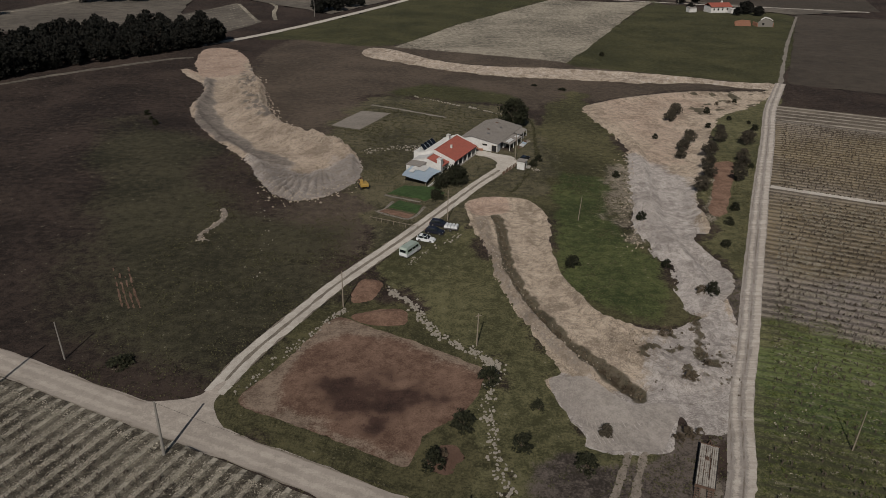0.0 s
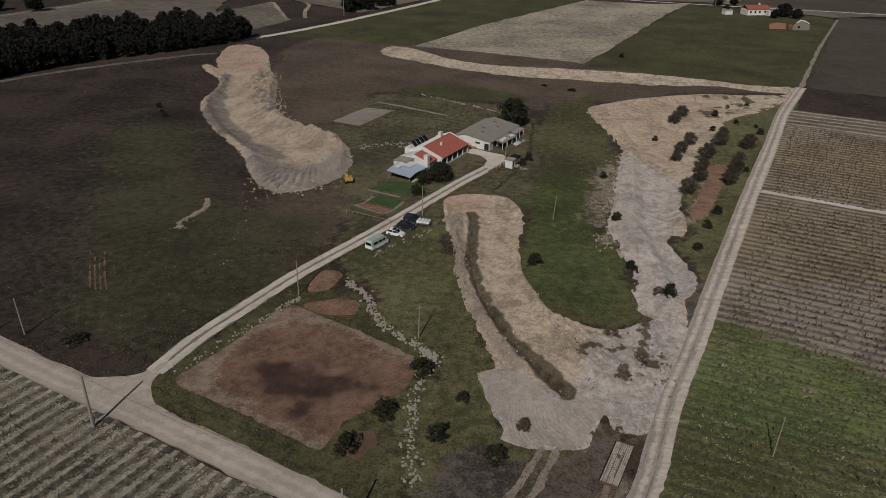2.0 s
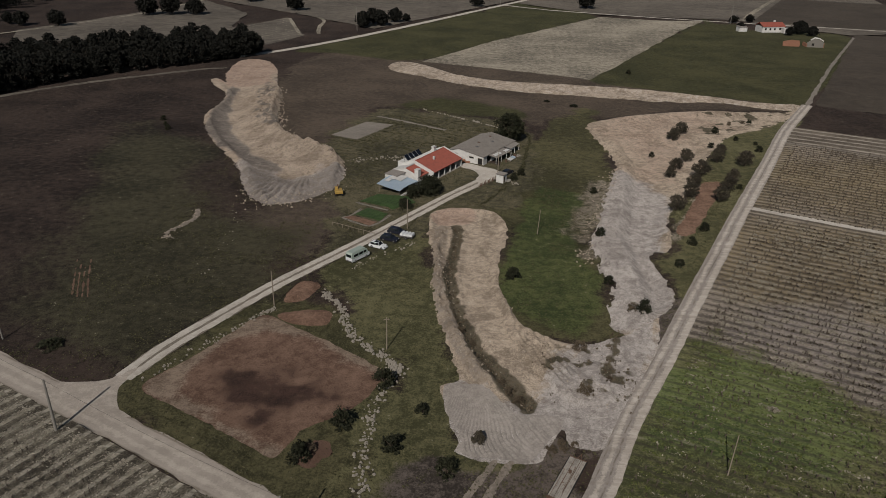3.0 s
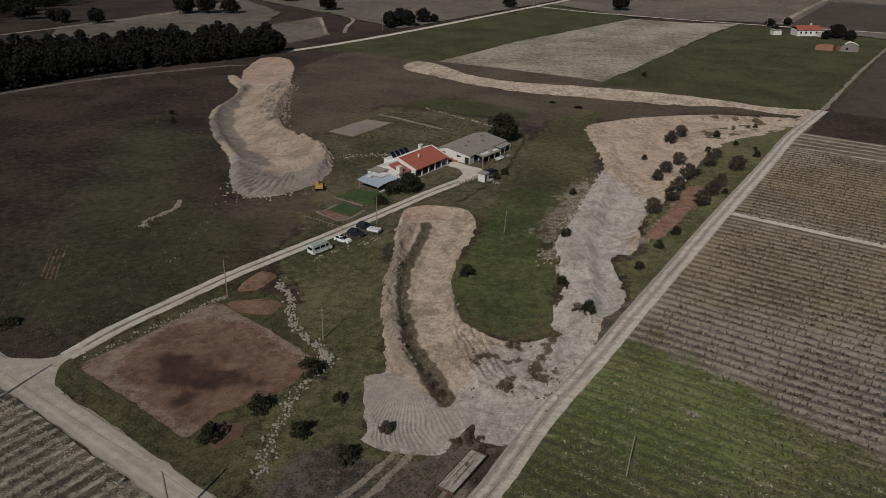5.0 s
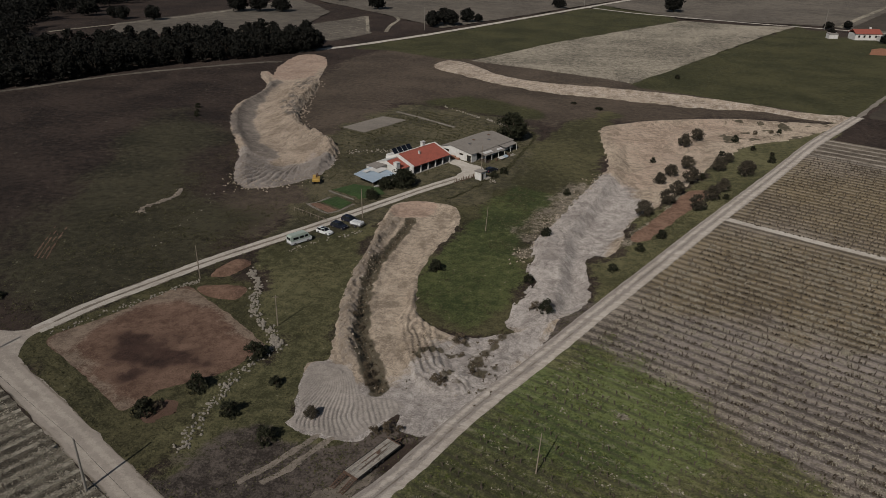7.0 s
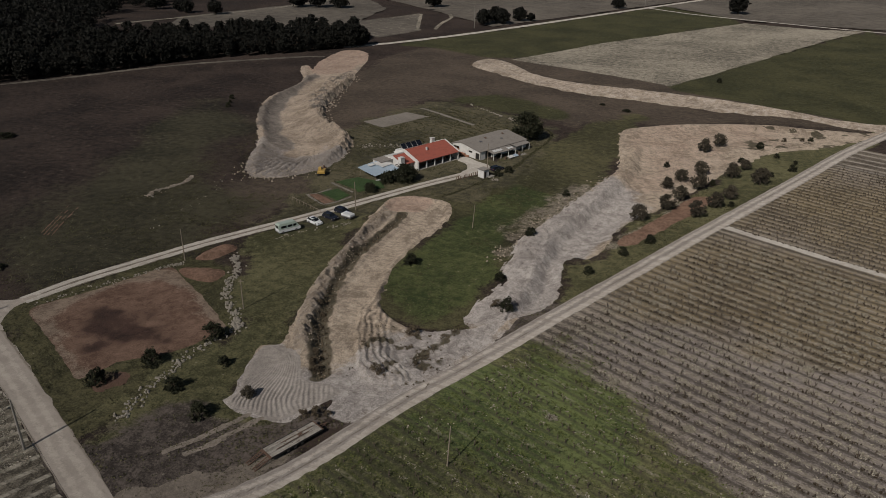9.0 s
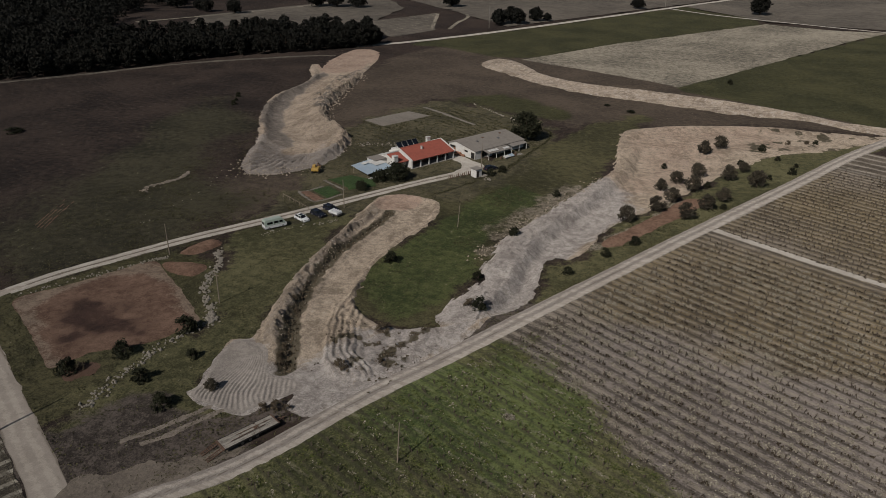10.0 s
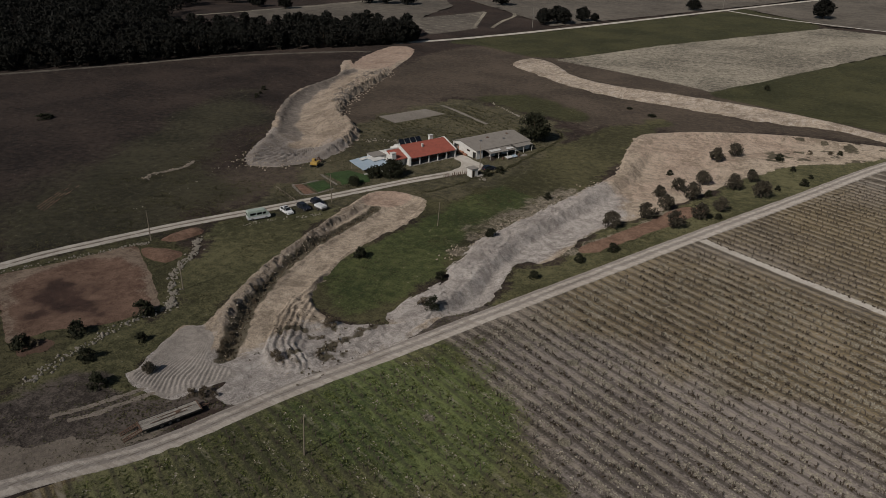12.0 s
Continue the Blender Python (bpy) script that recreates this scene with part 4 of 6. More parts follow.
for line in ([(-107, 462), (-122, 502), (-137, 541)], [(-97, 470), (-104, 500), (-108, 530), (-116, 548)]):
    tagged(patch("field_path", band(rounded(line, 5, False), 1.3), M_STUBBLE, 1.2, wobble=0.5, size=5, lift=0.12, covers=False), "pale path beside the terraced field", "path", kind="structure")
tagged(patch("wood_path", band(rounded([(-232, 190), (-220, 207), (-194, 248), (-167, 297), (-127, 341), (-112, 349)], 6, False), 1.7), M_FARFIELD, 1.0, wobble=0.9, size=5, lift=0.1, covers=False), "pale bare strip along the wood", "path", kind="structure")
tagged(patch("west_lane", band(rounded([(-300, 397), (-279, 450), (-253, 530), (-246, 610), (-240, 680)], 5, False), 2.0), M_STUBBLE, 2.0, wobble=0.8, size=6, lift=0.1), "pale lane behind the wood", "track", kind="structure")
tagged(patch("west_fallow", [(-262, 400), (-205, 420), (-150, 432), (-176, 560), (-240, 640), (-262, 520), (-285, 445)], M_FARFIELD, 4.0, wobble=3.0, size=20, lift=0.06), "brown fallow field behind the wood", "field", kind="structure")
tagged(patch("north_lane", band(rounded([(20, 668), (60, 640), (126, 615), (182, 597), (264, 577), (330, 560)], 4, False), 1.7), M_TRACK, 2.0, wobble=0.4, size=6, lift=0.16, covers=False), "pale lane between distant fields", "track", kind="structure")
tagged(patch("east_lane", band(rounded([(207, 606), (250, 705), (296, 805), (340, 900)], 4, False), 2.4), M_STUBBLE, 2.5, wobble=0.6, size=8, lift=0.16, covers=False), "pale lane beside the dark field", "track", kind="structure")
tagged(patch("dark_far_field", [(214, 604), (300, 800), (420, 760), (340, 562), (268, 580)], M_PLOUGH, 5.0, wobble=1.0, size=14, lift=0.14, covers=False), "dark brown distant ploughed field", "field", kind="structure")

# the ground itself, one sheet to the horizon
gx, gy = np.meshgrid(axis(-125, 165, 1.0, 4000), axis(44, 392, 1.0, 4000))
gny, gnx = gx.shape
gx, gy = gx.ravel(), gy.ravel()
gz = height(gx, gy)
sunk = np.zeros(gx.shape)
for poly in COVER:
    sunk = np.maximum(sunk, smooth(0.6, 2.2, inside_near(gx, gy, poly, 3.0)))
gz = gz - 0.8 * sunk
gi = np.arange(gny * gnx).reshape(gny, gnx)
ground = mesh_object("ground", np.stack([gx, gy, gz], 1).tolist(), np.stack([gi[:-1, :-1], gi[:-1, 1:], gi[1:, 1:], gi[1:, :-1]], -1).reshape(-1, 4).tolist(), M_GROUND, shade=True)
for key in Z:
    set_zone(ground, key, zone(key)(gx, gy))
tagged(ground, "dark brown and green winter farmland", "ground", kind="structure")


def level(x, y):
    if x < -125 or y > 400:
        return 0.0
    return float(height(np.array([float(x)]), np.array([float(y)]))[0])

# ---- shapes ----


class Shape:
    """Collects boxes, rods, prisms and sheets for one mesh."""

    def __init__(self):
        self.v, self.f = [], []

    def add(self, verts, faces):
        k = len(self.v)
        self.v += [tuple(p) for p in verts]
        self.f += [tuple(k + i for i in f) for f in faces]
        return self

    def box(self, x, y, z, sx, sy, sz, turn=0.0, bevel=0.0, taper=1.0):
        """A box from its base centre; bevel cuts its upright edges and rim; taper narrows the top."""
        c, s = math.cos(radians(turn)), math.sin(radians(turn))
        b = min(bevel, sx * 0.45, sy * 0.45)
        ring = [(-sx / 2 + b, -sy / 2), (sx / 2 - b, -sy / 2), (sx / 2, -sy / 2 + b), (sx / 2, sy / 2 - b), (sx / 2 - b, sy / 2), (-sx / 2 + b, sy / 2), (-sx / 2, sy / 2 - b), (-sx / 2, -sy / 2 + b)] if b else \
               [(-sx / 2, -sy / 2), (sx / 2, -sy / 2), (sx / 2, sy / 2), (-sx / 2, sy / 2)]
        n = len(ring)
        layers = [(0, 1.0), (sz - b * 0.7, taper), (sz, taper * (1 - b / max(sx, sy)))] if b else [(0, 1.0), (sz, taper)]
        verts = [(x + (px * k) * c - (py * k) * s, y + (px * k) * s + (py * k) * c, z + h) for h, k in layers for px, py in ring]
        faces = [tuple(range(n))[::-1], tuple(range(n * (len(layers) - 1), n * len(layers)))]
        for l in range(len(layers) - 1):
            faces += [(l * n + i, l * n + (i + 1) % n, (l + 1) * n + (i + 1) % n, (l + 1) * n + i) for i in range(n)]
        return self.add(verts, faces)

    def rod(self, a, b, ra, rb=None, sides=8):
        """A round tapered rod."""
        a, b = Vector(a), Vector(b)
        q = (b - a).to_track_quat("Z", "Y")
        verts = []
        for p, r in ((a, ra), (b, ra if rb is None else rb)):
            verts += [p + q @ Vector((r * math.cos(2 * math.pi * i / sides), r * math.sin(2 * math.pi * i / sides), 0)) for i in range(sides)]
        faces = [(i, (i + 1) % sides, sides + (i + 1) % sides, sides + i) for i in range(sides)] + [tuple(range(sides))[::-1], tuple(range(sides, 2 * sides))]
        return self.add(verts, faces)

    def prism(self, outline, y0, y1, inset=0.0):
        """A side outline (x, z) drawn out from y0 to y1; inset pulls the upper side faces in."""
        n = len(outline)
        top = max(p[1] for p in outline)
        low = min(p[1] for p in outline)
        k = [inset * (p[1] - low) / (top - low) for p in outline]
        verts = [(p[0], y0 + i, p[1]) for p, i in zip(outline, k)] + [(p[0], y1 - i, p[1]) for p, i in zip(outline, k)]
        faces = [tuple(range(n)), tuple(range(n, 2 * n))[::-1]] + [(i, n + i, n + (i + 1) % n, (i + 1) % n) for i in range(n)]
        return self.add(verts, faces)

    def slab(self, corners, thick):
        """A flat plate under four or more corners."""
        n = len(corners)
        verts = [tuple(c) for c in corners] + [(c[0], c[1], c[2] - thick) for c in corners]
        faces = [tuple(range(n)), tuple(range(n, 2 * n))[::-1]] + [(i, n + i, n + (i + 1) % n, (i + 1) % n) for i in range(n)]
        return self.add(verts, faces)


def part(name, shape, mat, parent, label="", smooth_faces=False):
    ob = mesh_object(name, shape.v, shape.f, mat, parent, label, smooth_faces)
    bm = bmesh.new()
    bm.from_mesh(ob.data)
    bmesh.ops.recalc_face_normals(bm, faces=bm.faces)
    bm.to_mesh(ob.data)
    bm.free()
    return ob


def thing(name, label, category, x, y, turn=0.0, group="", z=None):
    ob = tagged(new(name), label, category, group)
    ob.empty_display_size = 0.3
    ob.matrix_basis = pose(x, y, level(x, y) if z is None else z, 0, 0, turn)
    return ob


# ---- the farmhouse ----
AXIS = 64.5          # degrees: the way the buildings run


def gable_roof(shape, x0, x1, ys, ridge_y, ye, zs, zr, ze, thick=0.14):
    shape.slab([(x0, ys, zs), (x1, ys, zs), (x1, ridge_y, zr), (x0, ridge_y, zr)], thick)
    rear_slope(shape, x0, x1, ridge_y, ye, zr, ze, thick)


def rear_slope(shape, x0, x1, ridge_y, ye, zr, ze, thick=0.14):
    shape.slab([(x0, ridge_y, zr), (x1, ridge_y, zr), (x1, ye, ze), (x0, ye, ze)], thick)


def tile_rows(shape, x0, x1, a, b, pitch=0.24, size=0.085):
    """Rounded tile courses running down a slope from a to b, each (y, z)."""
    n = int((x1 - x0) / pitch)
    for i in range(n):
        x = x0 + (i + 0.5) * (x1 - x0) / n
        ring = [(-size, 0.0), (-size * 0.6, size * 0.75), (size * 0.6, size * 0.75), (size, 0.0)]
        shape.add([(x + p, a[0], a[1] + q) for p, q in ring] + [(x + p, b[0], b[1] + q) for p, q in ring], [(0, 1, 5, 4), (1, 2, 6, 5), (2, 3, 7, 6), (0, 3, 2, 1), (4, 5, 6, 7)])


def opening(parent, name, x, y, z, w, h, along=True, depth=0.06, frame_mat=None):
    """A window or door set in a wall: a frame with a dark pane behind it."""
    f = Shape()
    t = 0.08
    for dx, dz, sw, sh in ((-w / 2, 0, t, h), (w / 2, 0, t, h), (0, -h / 2, w, t), (0, h / 2, w, t)):
        if along:
            f.box(x + dx, y, z + dz - sh / 2, sw, depth, sh)
        else:
            f.box(x, y + dx, z + dz - sh / 2, depth, sw, sh)
    ob = part(name, f, frame_mat or M_WOOD, parent)
    g = Shape().box(x, y, z - h / 2, *((w, 0.03, h) if along else (0.03, w, h)))
    # doors get a near-black sheet that stands for the unlit inside
    part("pane", g, M_DARK if name != "window" else M_GLASS, ob)
    return ob


house = thing("farmhouse", "long white farmhouse with red clay tile roof and pillared veranda", "house", 7.2, 196.6, AXIS, z=0.0)
L, RY, RZ, EZ, BY, BZ = 17.4, 6.5, 4.95, 2.55, 11.2, 3.1
walls = Shape()
part("veranda_wall", Shape().prism([(0.35, 0.0), (L - 0.35, 0.0), (L - 0.35, 3.0), (0.35, 3.0)], 2.8, 3.05), M_SHADEPLASTER, house, "ochre veranda wall with the shade put into its colour")
walls.prism([(0.0, 0.0), (L, 0.0), (L, 2.95), (0.0, 2.95)], BY - 0.45, BY - 0.2)
gw = [(0.3, 0.0), (0.3, EZ), (RY, RZ - 0.12), (BY - 0.2, BZ - 0.12), (BY - 0.2, 0.0)]
for x0 in (0.02, L - 0.32):
    v = [(x0, y, z) for y, z in gw] + [(x0 + 0.3, y, z) for y, z in gw]
    walls.add(v, [tuple(range(5))[::-1], tuple(range(5, 10))] + [(i, (i + 1) % 5, 5 + (i + 1) % 5, 5 + i) for i in range(5)])
wall_ob = part("wall", walls, M_WHITE, house)
roof = Shape()
roof.slab([(0.3, -0.25, EZ), (L - 0.3, -0.25, EZ), (L - 0.3, RY, RZ), (0.3, RY, RZ)], 0.14)
roof_ob = part("roof", roof, M_TILE, house)
rows_s = Shape()
tile_rows(rows_s, 0.32, L - 0.32, (-0.28, EZ + 0.01), (RY, RZ + 0.01))
rows_s.rod((0.3, RY, RZ + 0.02), (L - 0.3, RY, RZ + 0.02), 0.13, sides=6)
part("tiling", rows_s, M_TILE, roof_ob)
rear = Shape()
rear_slope(rear, 0.3, L - 0.3, RY, BY + 0.1, RZ, BZ)
rear_ob = part("rear_roof", rear, M_WHITE, house, "limewashed rear roof slope")
rear_t = Shape()
tile_rows(rear_t, 0.32, L - 0.32, (BY + 0.12, BZ + 0.01), (RY, RZ + 0.01))
part("rear_tiling", rear_t, M_WHITE, rear_ob)
for x0 in (0.0, L - 0.34):
    p = Shape()
    for (ya, za), (yb, zb) in (((-0.3, EZ), (RY, RZ)), ((BY + 0.1, BZ), (RY, RZ))):
        v = [(x0, ya, za - 0.2), (x0 + 0.34, ya, za - 0.2), (x0 + 0.34, yb, zb - 0.2), (x0, yb, zb - 0.2), (x0, ya, za + 0.28), (x0 + 0.34, ya, za + 0.28), (x0 + 0.34, yb, zb + 0.3), (x0, yb, zb + 0.3)]
        p.add(v, [(0, 3, 2, 1), (4, 5, 6, 7), (0, 1, 5, 4), (1, 2, 6, 5), (2, 3, 7, 6), (3, 0, 4, 7)])
    part("parapet", p, M_WHITE, house, "white raised gable parapet")
for i in range(6):
    part("pillar", Shape().box(0.35 + i * (L - 0.7) / 5, 0.15, 0.0, 0.34, 0.34, EZ - 0.12, bevel=0.02), M_WHITE, house, "white veranda pillar")
part("beam", Shape().box(L / 2, 0.15, EZ - 0.3, L - 0.5, 0.22, 0.2), M_WHITE, house)
part("floor", Shape().box(L / 2, 1.4, -0.1, L, 3.2, 0.25), M_CONCRETE, house)
for x in (2.0, 8.6, 14.8):
    opening(house, "door", x, 2.77, 1.17, 0.95, 2.05)
for x in (4.6, 6.4, 11.4, 13.0):
    opening(house, "window", x, 2.77, 1.5, 1.0, 1.1)
part("chimney", Shape().box(12.6, RY + 0.9, 4.4, 1.3, 0.9, 1.75, bevel=0.04).box(12.6, RY + 0.9, 6.15, 1.5, 1.1, 0.12), M_WHITE, house, "white block chimney")
part("vent", Shape().box(7.2, 4.0, 4.0, 0.5, 0.5, 0.95, bevel=0.03).box(7.2, 4.0, 4.95, 0.62, 0.62, 0.1), M_WHITE, house, "small white roof vent")
wing = Shape()
wing.prism([(-5.6, 0.0), (0.0, 0.0), (0.0, 2.5), (-5.6, 2.1)], 2.6, 2.9).prism([(-5.6, 0.0), (0.0, 0.0), (0.0, 2.3), (-5.6, 2.0)], BY - 0.4, BY - 0.1).box(-5.5, 6.9, 0.0, 0.25, 8.3, 2.2)
part("wing_wall", wing, M_WHITE, house)
wroof = Shape()
wroof.slab([(-4.4, 1.3, 2.45), (0.0, 1.3, 2.45), (0.0, RY, 4.15), (-4.4, RY, 4.15)], 0.14)
wr = part("wing_roof", wroof, M_TILE, house)
wt = Shape()
tile_rows(wt, -4.35, 0.0, (1.28, 2.46), (RY, 4.16))
part("tiling", wt, M_TILE, wr)
w_rear = Shape()
rear_slope(w_rear, -4.4, 0.0, RY, BY, 4.15, 2.85)
part("wing_rear_roof", w_rear, M_WHITE, house, "limewashed rear slope of the wing")
gable_end = Shape()
ge = [(2.6, 0.0), (2.6, 2.6), (RY, 4.0), (BY - 0.2, 2.75), (BY - 0.2, 0.0)]
gable_end.add([(-4.3, y, z) for y, z in ge] + [(-4.0, y, z) for y, z in ge], [tuple(range(5))[::-1], tuple(range(5, 10))] + [(i, (i + 1) % 5, 5 + (i + 1) % 5, 5 + i) for i in range(5)])
part("gable_end", gable_end, M_WHITE, house)
part("wing_coping", Shape().slab([(-4.6, RY - 0.25, 4.45), (0.0, RY - 0.25, 4.45), (0.0, RY + 0.3, 4.45), (-4.6, RY + 0.3, 4.45)], 0.28), M_WHITE, house, "white wall coping along the ridge")
part("wing_chimney", Shape().box(-4.6, 2.2, 0.0, 1.5, 1.3, 4.5, bevel=0.05).box(-4.6, 2.2, 4.5, 1.7, 1.5, 0.14), M_WHITE, house, "broad white hearth chimney")
# white back rooms with a flat roof and solar panels on it
part("back_room", Shape().box(7.6, BY + 1.5, 0.0, 9.0, 3.4, 2.75, bevel=0.05), M_WHITE, house, "white flat-roofed back room")
annex = Shape().box(-6.6, 8.7, 0.0, 4.2, 4.2, 2.75, bevel=0.04)
an = part("annex", annex, M_WHITE, house, "small white flat-roofed annex")
part("annex_roof", Shape().box(-6.6, 8.7, 2.75, 4.5, 4.5, 0.16), M_CEMENT, an)
opening(house, "window", -7.2, 6.57, 1.9, 1.6, 1.1)
opening(house, "window", -8.73, 8.7, 1.9, 1.4, 1.1, along=False)
for i in range(4):
    x = 3.6 + i * 2.1
    fr = part("solar_panel", Shape().slab([(x, BY - 0.2, 3.35), (x + 1.9, BY - 0.2, 3.35), (x + 1.9, BY + 1.3, 4.75), (x, BY + 1.3, 4.75)], 0.08), M_METAL, house, "dark tilted solar panel")
    part("glass", Shape().slab([(x + 0.06, BY - 0.17, 3.42), (x + 1.84, BY - 0.17, 3.42), (x + 1.84, BY + 1.25, 4.74), (x + 0.06, BY + 1.25, 4.74)], 0.03), M_PANEL, fr)
    for lx in (x + 0.2, x + 1.7):
        part("leg", Shape().rod((lx, BY + 1.2, 2.7), (lx, BY + 1.2, 4.6), 0.04), M_METAL, fr)

# lean-to under faded blue sheeting, before the wing
leanto = thing("lean_to", "low lean-to roofed with faded blue and white sheets", "shelter", 1.6, 189.4, AXIS, z=0.0)
bm_s = Shape()
nx_, ny_ = 18, 12
pts = []
for j in range(ny_ + 1):
    for i in range(nx_ + 1):
        u, v = i / nx_, j / ny_
        x, y = -6.6 + 9.6 * u - 0.8 * v, -0.9 + 7.2 * v + 0.7 * math.sin(u * 3.1)
        z = 1.55 + 1.05 * v + 0.035 * math.sin(u * 26) + 0.07 * math.sin(v * 9 + u * 5) * v + 0.25 * u * v - 0.12 * (1 - u)
        pts.append((x, y, z))
pts += [(p[0], p[1], p[2] - 0.06) for p in pts]
k_ = (nx_ + 1) * (ny_ + 1)
fcs = [(j * (nx_ + 1) + i, j * (nx_ + 1) + i + 1, (j + 1) * (nx_ + 1) + i + 1, (j + 1) * (nx_ + 1) + i) for j in range(ny_) for i in range(nx_)]
fcs += [tuple(k_ + q for q in f)[::-1] for f in fcs]
part("sheet_roof", bm_s.add(pts, fcs), M_TARP, leanto, "faded blue roof sheeting", True)
for x, y in ((-6.2, -0.4), (-3.2, 0.0), (-0.2, 0.1), (2.6, -0.4), (-6.9, 5.8), (1.9, 5.9)):
    part("post", Shape().rod((x, y, -0.05), (x, y, 1.5 if y < 2 else 2.35), 0.07), M_WOOD, leanto)
for a, b, c, d in ((-1.2, 2.4, 3.9, 1.9), (-1.8, 4.2, 4.2, 1.9), (-4.2, 4.5, 2.1, 1.3)):
    zs = [1.78 + 1.05 * (t + 0.9) / 7.2 for t in (b, b + d)]
    part("loose_sheet", Shape().slab([(a, b, zs[0]), (a + c, b + 0.2, zs[0] + 0.1), (a + c - 0.3, b + d, zs[1] + 0.12), (a - 0.2, b + d, zs[1])], 0.03), M_WHITE, leanto, "loose white roof sheet")
part("curb", Shape().box(-1.8, -1.4, 0.0, 9.8, 0.35, 0.45), M_WHITE, leanto, "low white curb")

# ---- the shed ----
shed = thing("barn", "long low barn with white walls and weathered grey sheet roof", "barn", 21.3, 213.6, AXIS, z=0.0)
SL, SW, SRY, SRZ, SE, SB = 22.0, 12.6, 8.8, 4.15, 2.75, 2.95
s_roof = Shape()
gable_roof(s_roof, -0.35, SL + 0.3, -0.3, SRY, SW + 0.3, SE, SRZ, SB, 0.1)
s_roof_ob = part("roof", s_roof, M_CEMENT, shed)
corr = Shape()
tile_rows(corr, -0.35, SL + 0.3, (-0.32, SE + 0.005), (SRY, SRZ + 0.005), 0.42, 0.1)
tile_rows(corr, -0.35, SL + 0.3, (SW + 0.32, SB + 0.005), (SRY, SRZ + 0.005), 0.42, 0.1)
part("corrugation", corr, M_CEMENT, s_roof_ob)
for i, (u, v) in enumerate(((5.5, 5.2), (9.2, 6.6), (14.0, 4.0), (17.5, 6.8))):
    t = v / SRY
    part("roof_patch", Shape().slab([(u, v, SE + t * (SRZ - SE) + 0.14), (u + 0.9, v, SE + t * (SRZ - SE) + 0.14), (u + 0.9, v + 0.8, SE + (v + 0.8) / SRY * (SRZ - SE) + 0.14), (u, v + 0.8, SE + (v + 0.8) / SRY * (SRZ - SE) + 0.14)], 0.05), M_RUST if i % 2 else M_METAL, s_roof_ob)
sw = Shape()
front = [(0.0, 0.0), (0.0, SE - 0.1), (SRY, SRZ - 0.12), (9.4, SRZ - 0.25), (9.4, 0.0)]
for a, b in ((front, 0.0), ([(9.4, 2.4), (9.4, SRZ - 0.25), (SW, SB - 0.12), (SW, 2.4)], 0.0), ([(12.1, 0.0), (12.1, 2.4), (SW, 2.4), (SW, 0.0)], 0.0), ([(0.0, 0.0), (0.0, SE - 0.1), (SRY, SRZ - 0.12), (SW, SB - 0.12), (SW, 0.0)], SL - 0.25)):
    n = len(a)
    sw.add([(b, y, z) for y, z in a] + [(b + 0.25, y, z) for y, z in a], [tuple(range(n))[::-1], tuple(range(n, 2 * n))] + [(i, (i + 1) % n, n + (i + 1) % n, n + i) for i in range(n)])
sw.box(SL / 2, SW - 0.12, 0.0, SL - 0.5, 0.24, SB - 0.15)
sw.box(1.2, 0.12, 0.0, 2.4, 0.24, SE - 0.1).box(6.4, 0.12, 0.0, 2.2, 0.24, SE - 0.1).box(11.5, 0.12, 0.0, 2.6, 0.24, SE - 0.1).box(17.6, 0.12, 0.0, 3.4, 0.24, SE - 0.1).box(20.9, 0.12, 0.0, 1.8, 0.24, SE - 0.1)
part("wall", sw, M_WHITE, shed)
part("floor", Shape().box(SL / 2, SW / 2, -0.1, SL - 0.6, SW - 0.6, 0.14), M_CONCRETE, shed)
opening(shed, "window", -0.03, 4.3, 1.9, 1.5, 0.5, along=False)
opening(shed, "door", -0.03, 1.2, 1.05, 1.5, 2.0, along=False)
# added wall, not a known part: keeps the barn opening dark
part("partition", Shape().box(1.9, 10.7, 0.0, 0.2, 3.2, 2.6), M_BRICK, shed, "brick-coloured inner wall added to darken the barn opening")
part("brick_stack", Shape().box(-0.6, 7.6, 0.0, 0.7, 2.6, 0.95, bevel=0.04).box(-0.5, 5.4, 0.0, 0.6, 1.5, 0.6, 6, bevel=0.04), M_BRICK, shed, "stack of reddish bricks by the wall")
aw = part("awning", Shape().slab([(3.0, -3.0, 2.15), (13.5, -3.3, 2.05), (13.5, 0.0, 2.6), (3.0, 0.0, 2.65)], 0.06).slab([(14.2, -2.6, 2.3), (21.5, -2.2, 2.2), (21.5, 0.0, 2.6), (14.2, 0.0, 2.6)], 0.06), M_CEMENT, shed, "patched pale awning sheets")
for x, y in ((3.2, -2.8), (6.6, -2.9), (10.0, -3.0), (13.2, -3.1), (17.5, -2.3), (21.2, -2.1)):
    part("post", Shape().rod((x, y, 0.0), (x, y, 2.15), 0.09), M_WHITE, shed, "white awning post")
part("white_sheet", Shape().slab([(4.0, -2.2, 2.42), (8.0, -2.4, 2.40), (8.2, -1.2, 2.6), (4.1, -1.0, 2.62)], 0.05).slab([(10.2, -2.7, 2.36), (13.0, -2.6, 2.35), (12.9, -1.6, 2.52), (10.4, -1.6, 2.54)], 0.05), M_WHITE, shed, "loose white roofing sheet")

scrap = thing("scrap_pile", "heap of loose sheets, drums and boards before the barn", "scrap", 30.0, 220.8, AXIS)
part("sheet", Shape().slab([(-2.4, -0.9, 0.55), (0.3, -0.7, 0.5), (0.1, 0.7, 0.75), (-2.3, 0.6, 0.8)], 0.05), M_WHITE, scrap, "bent white roofing sheet")
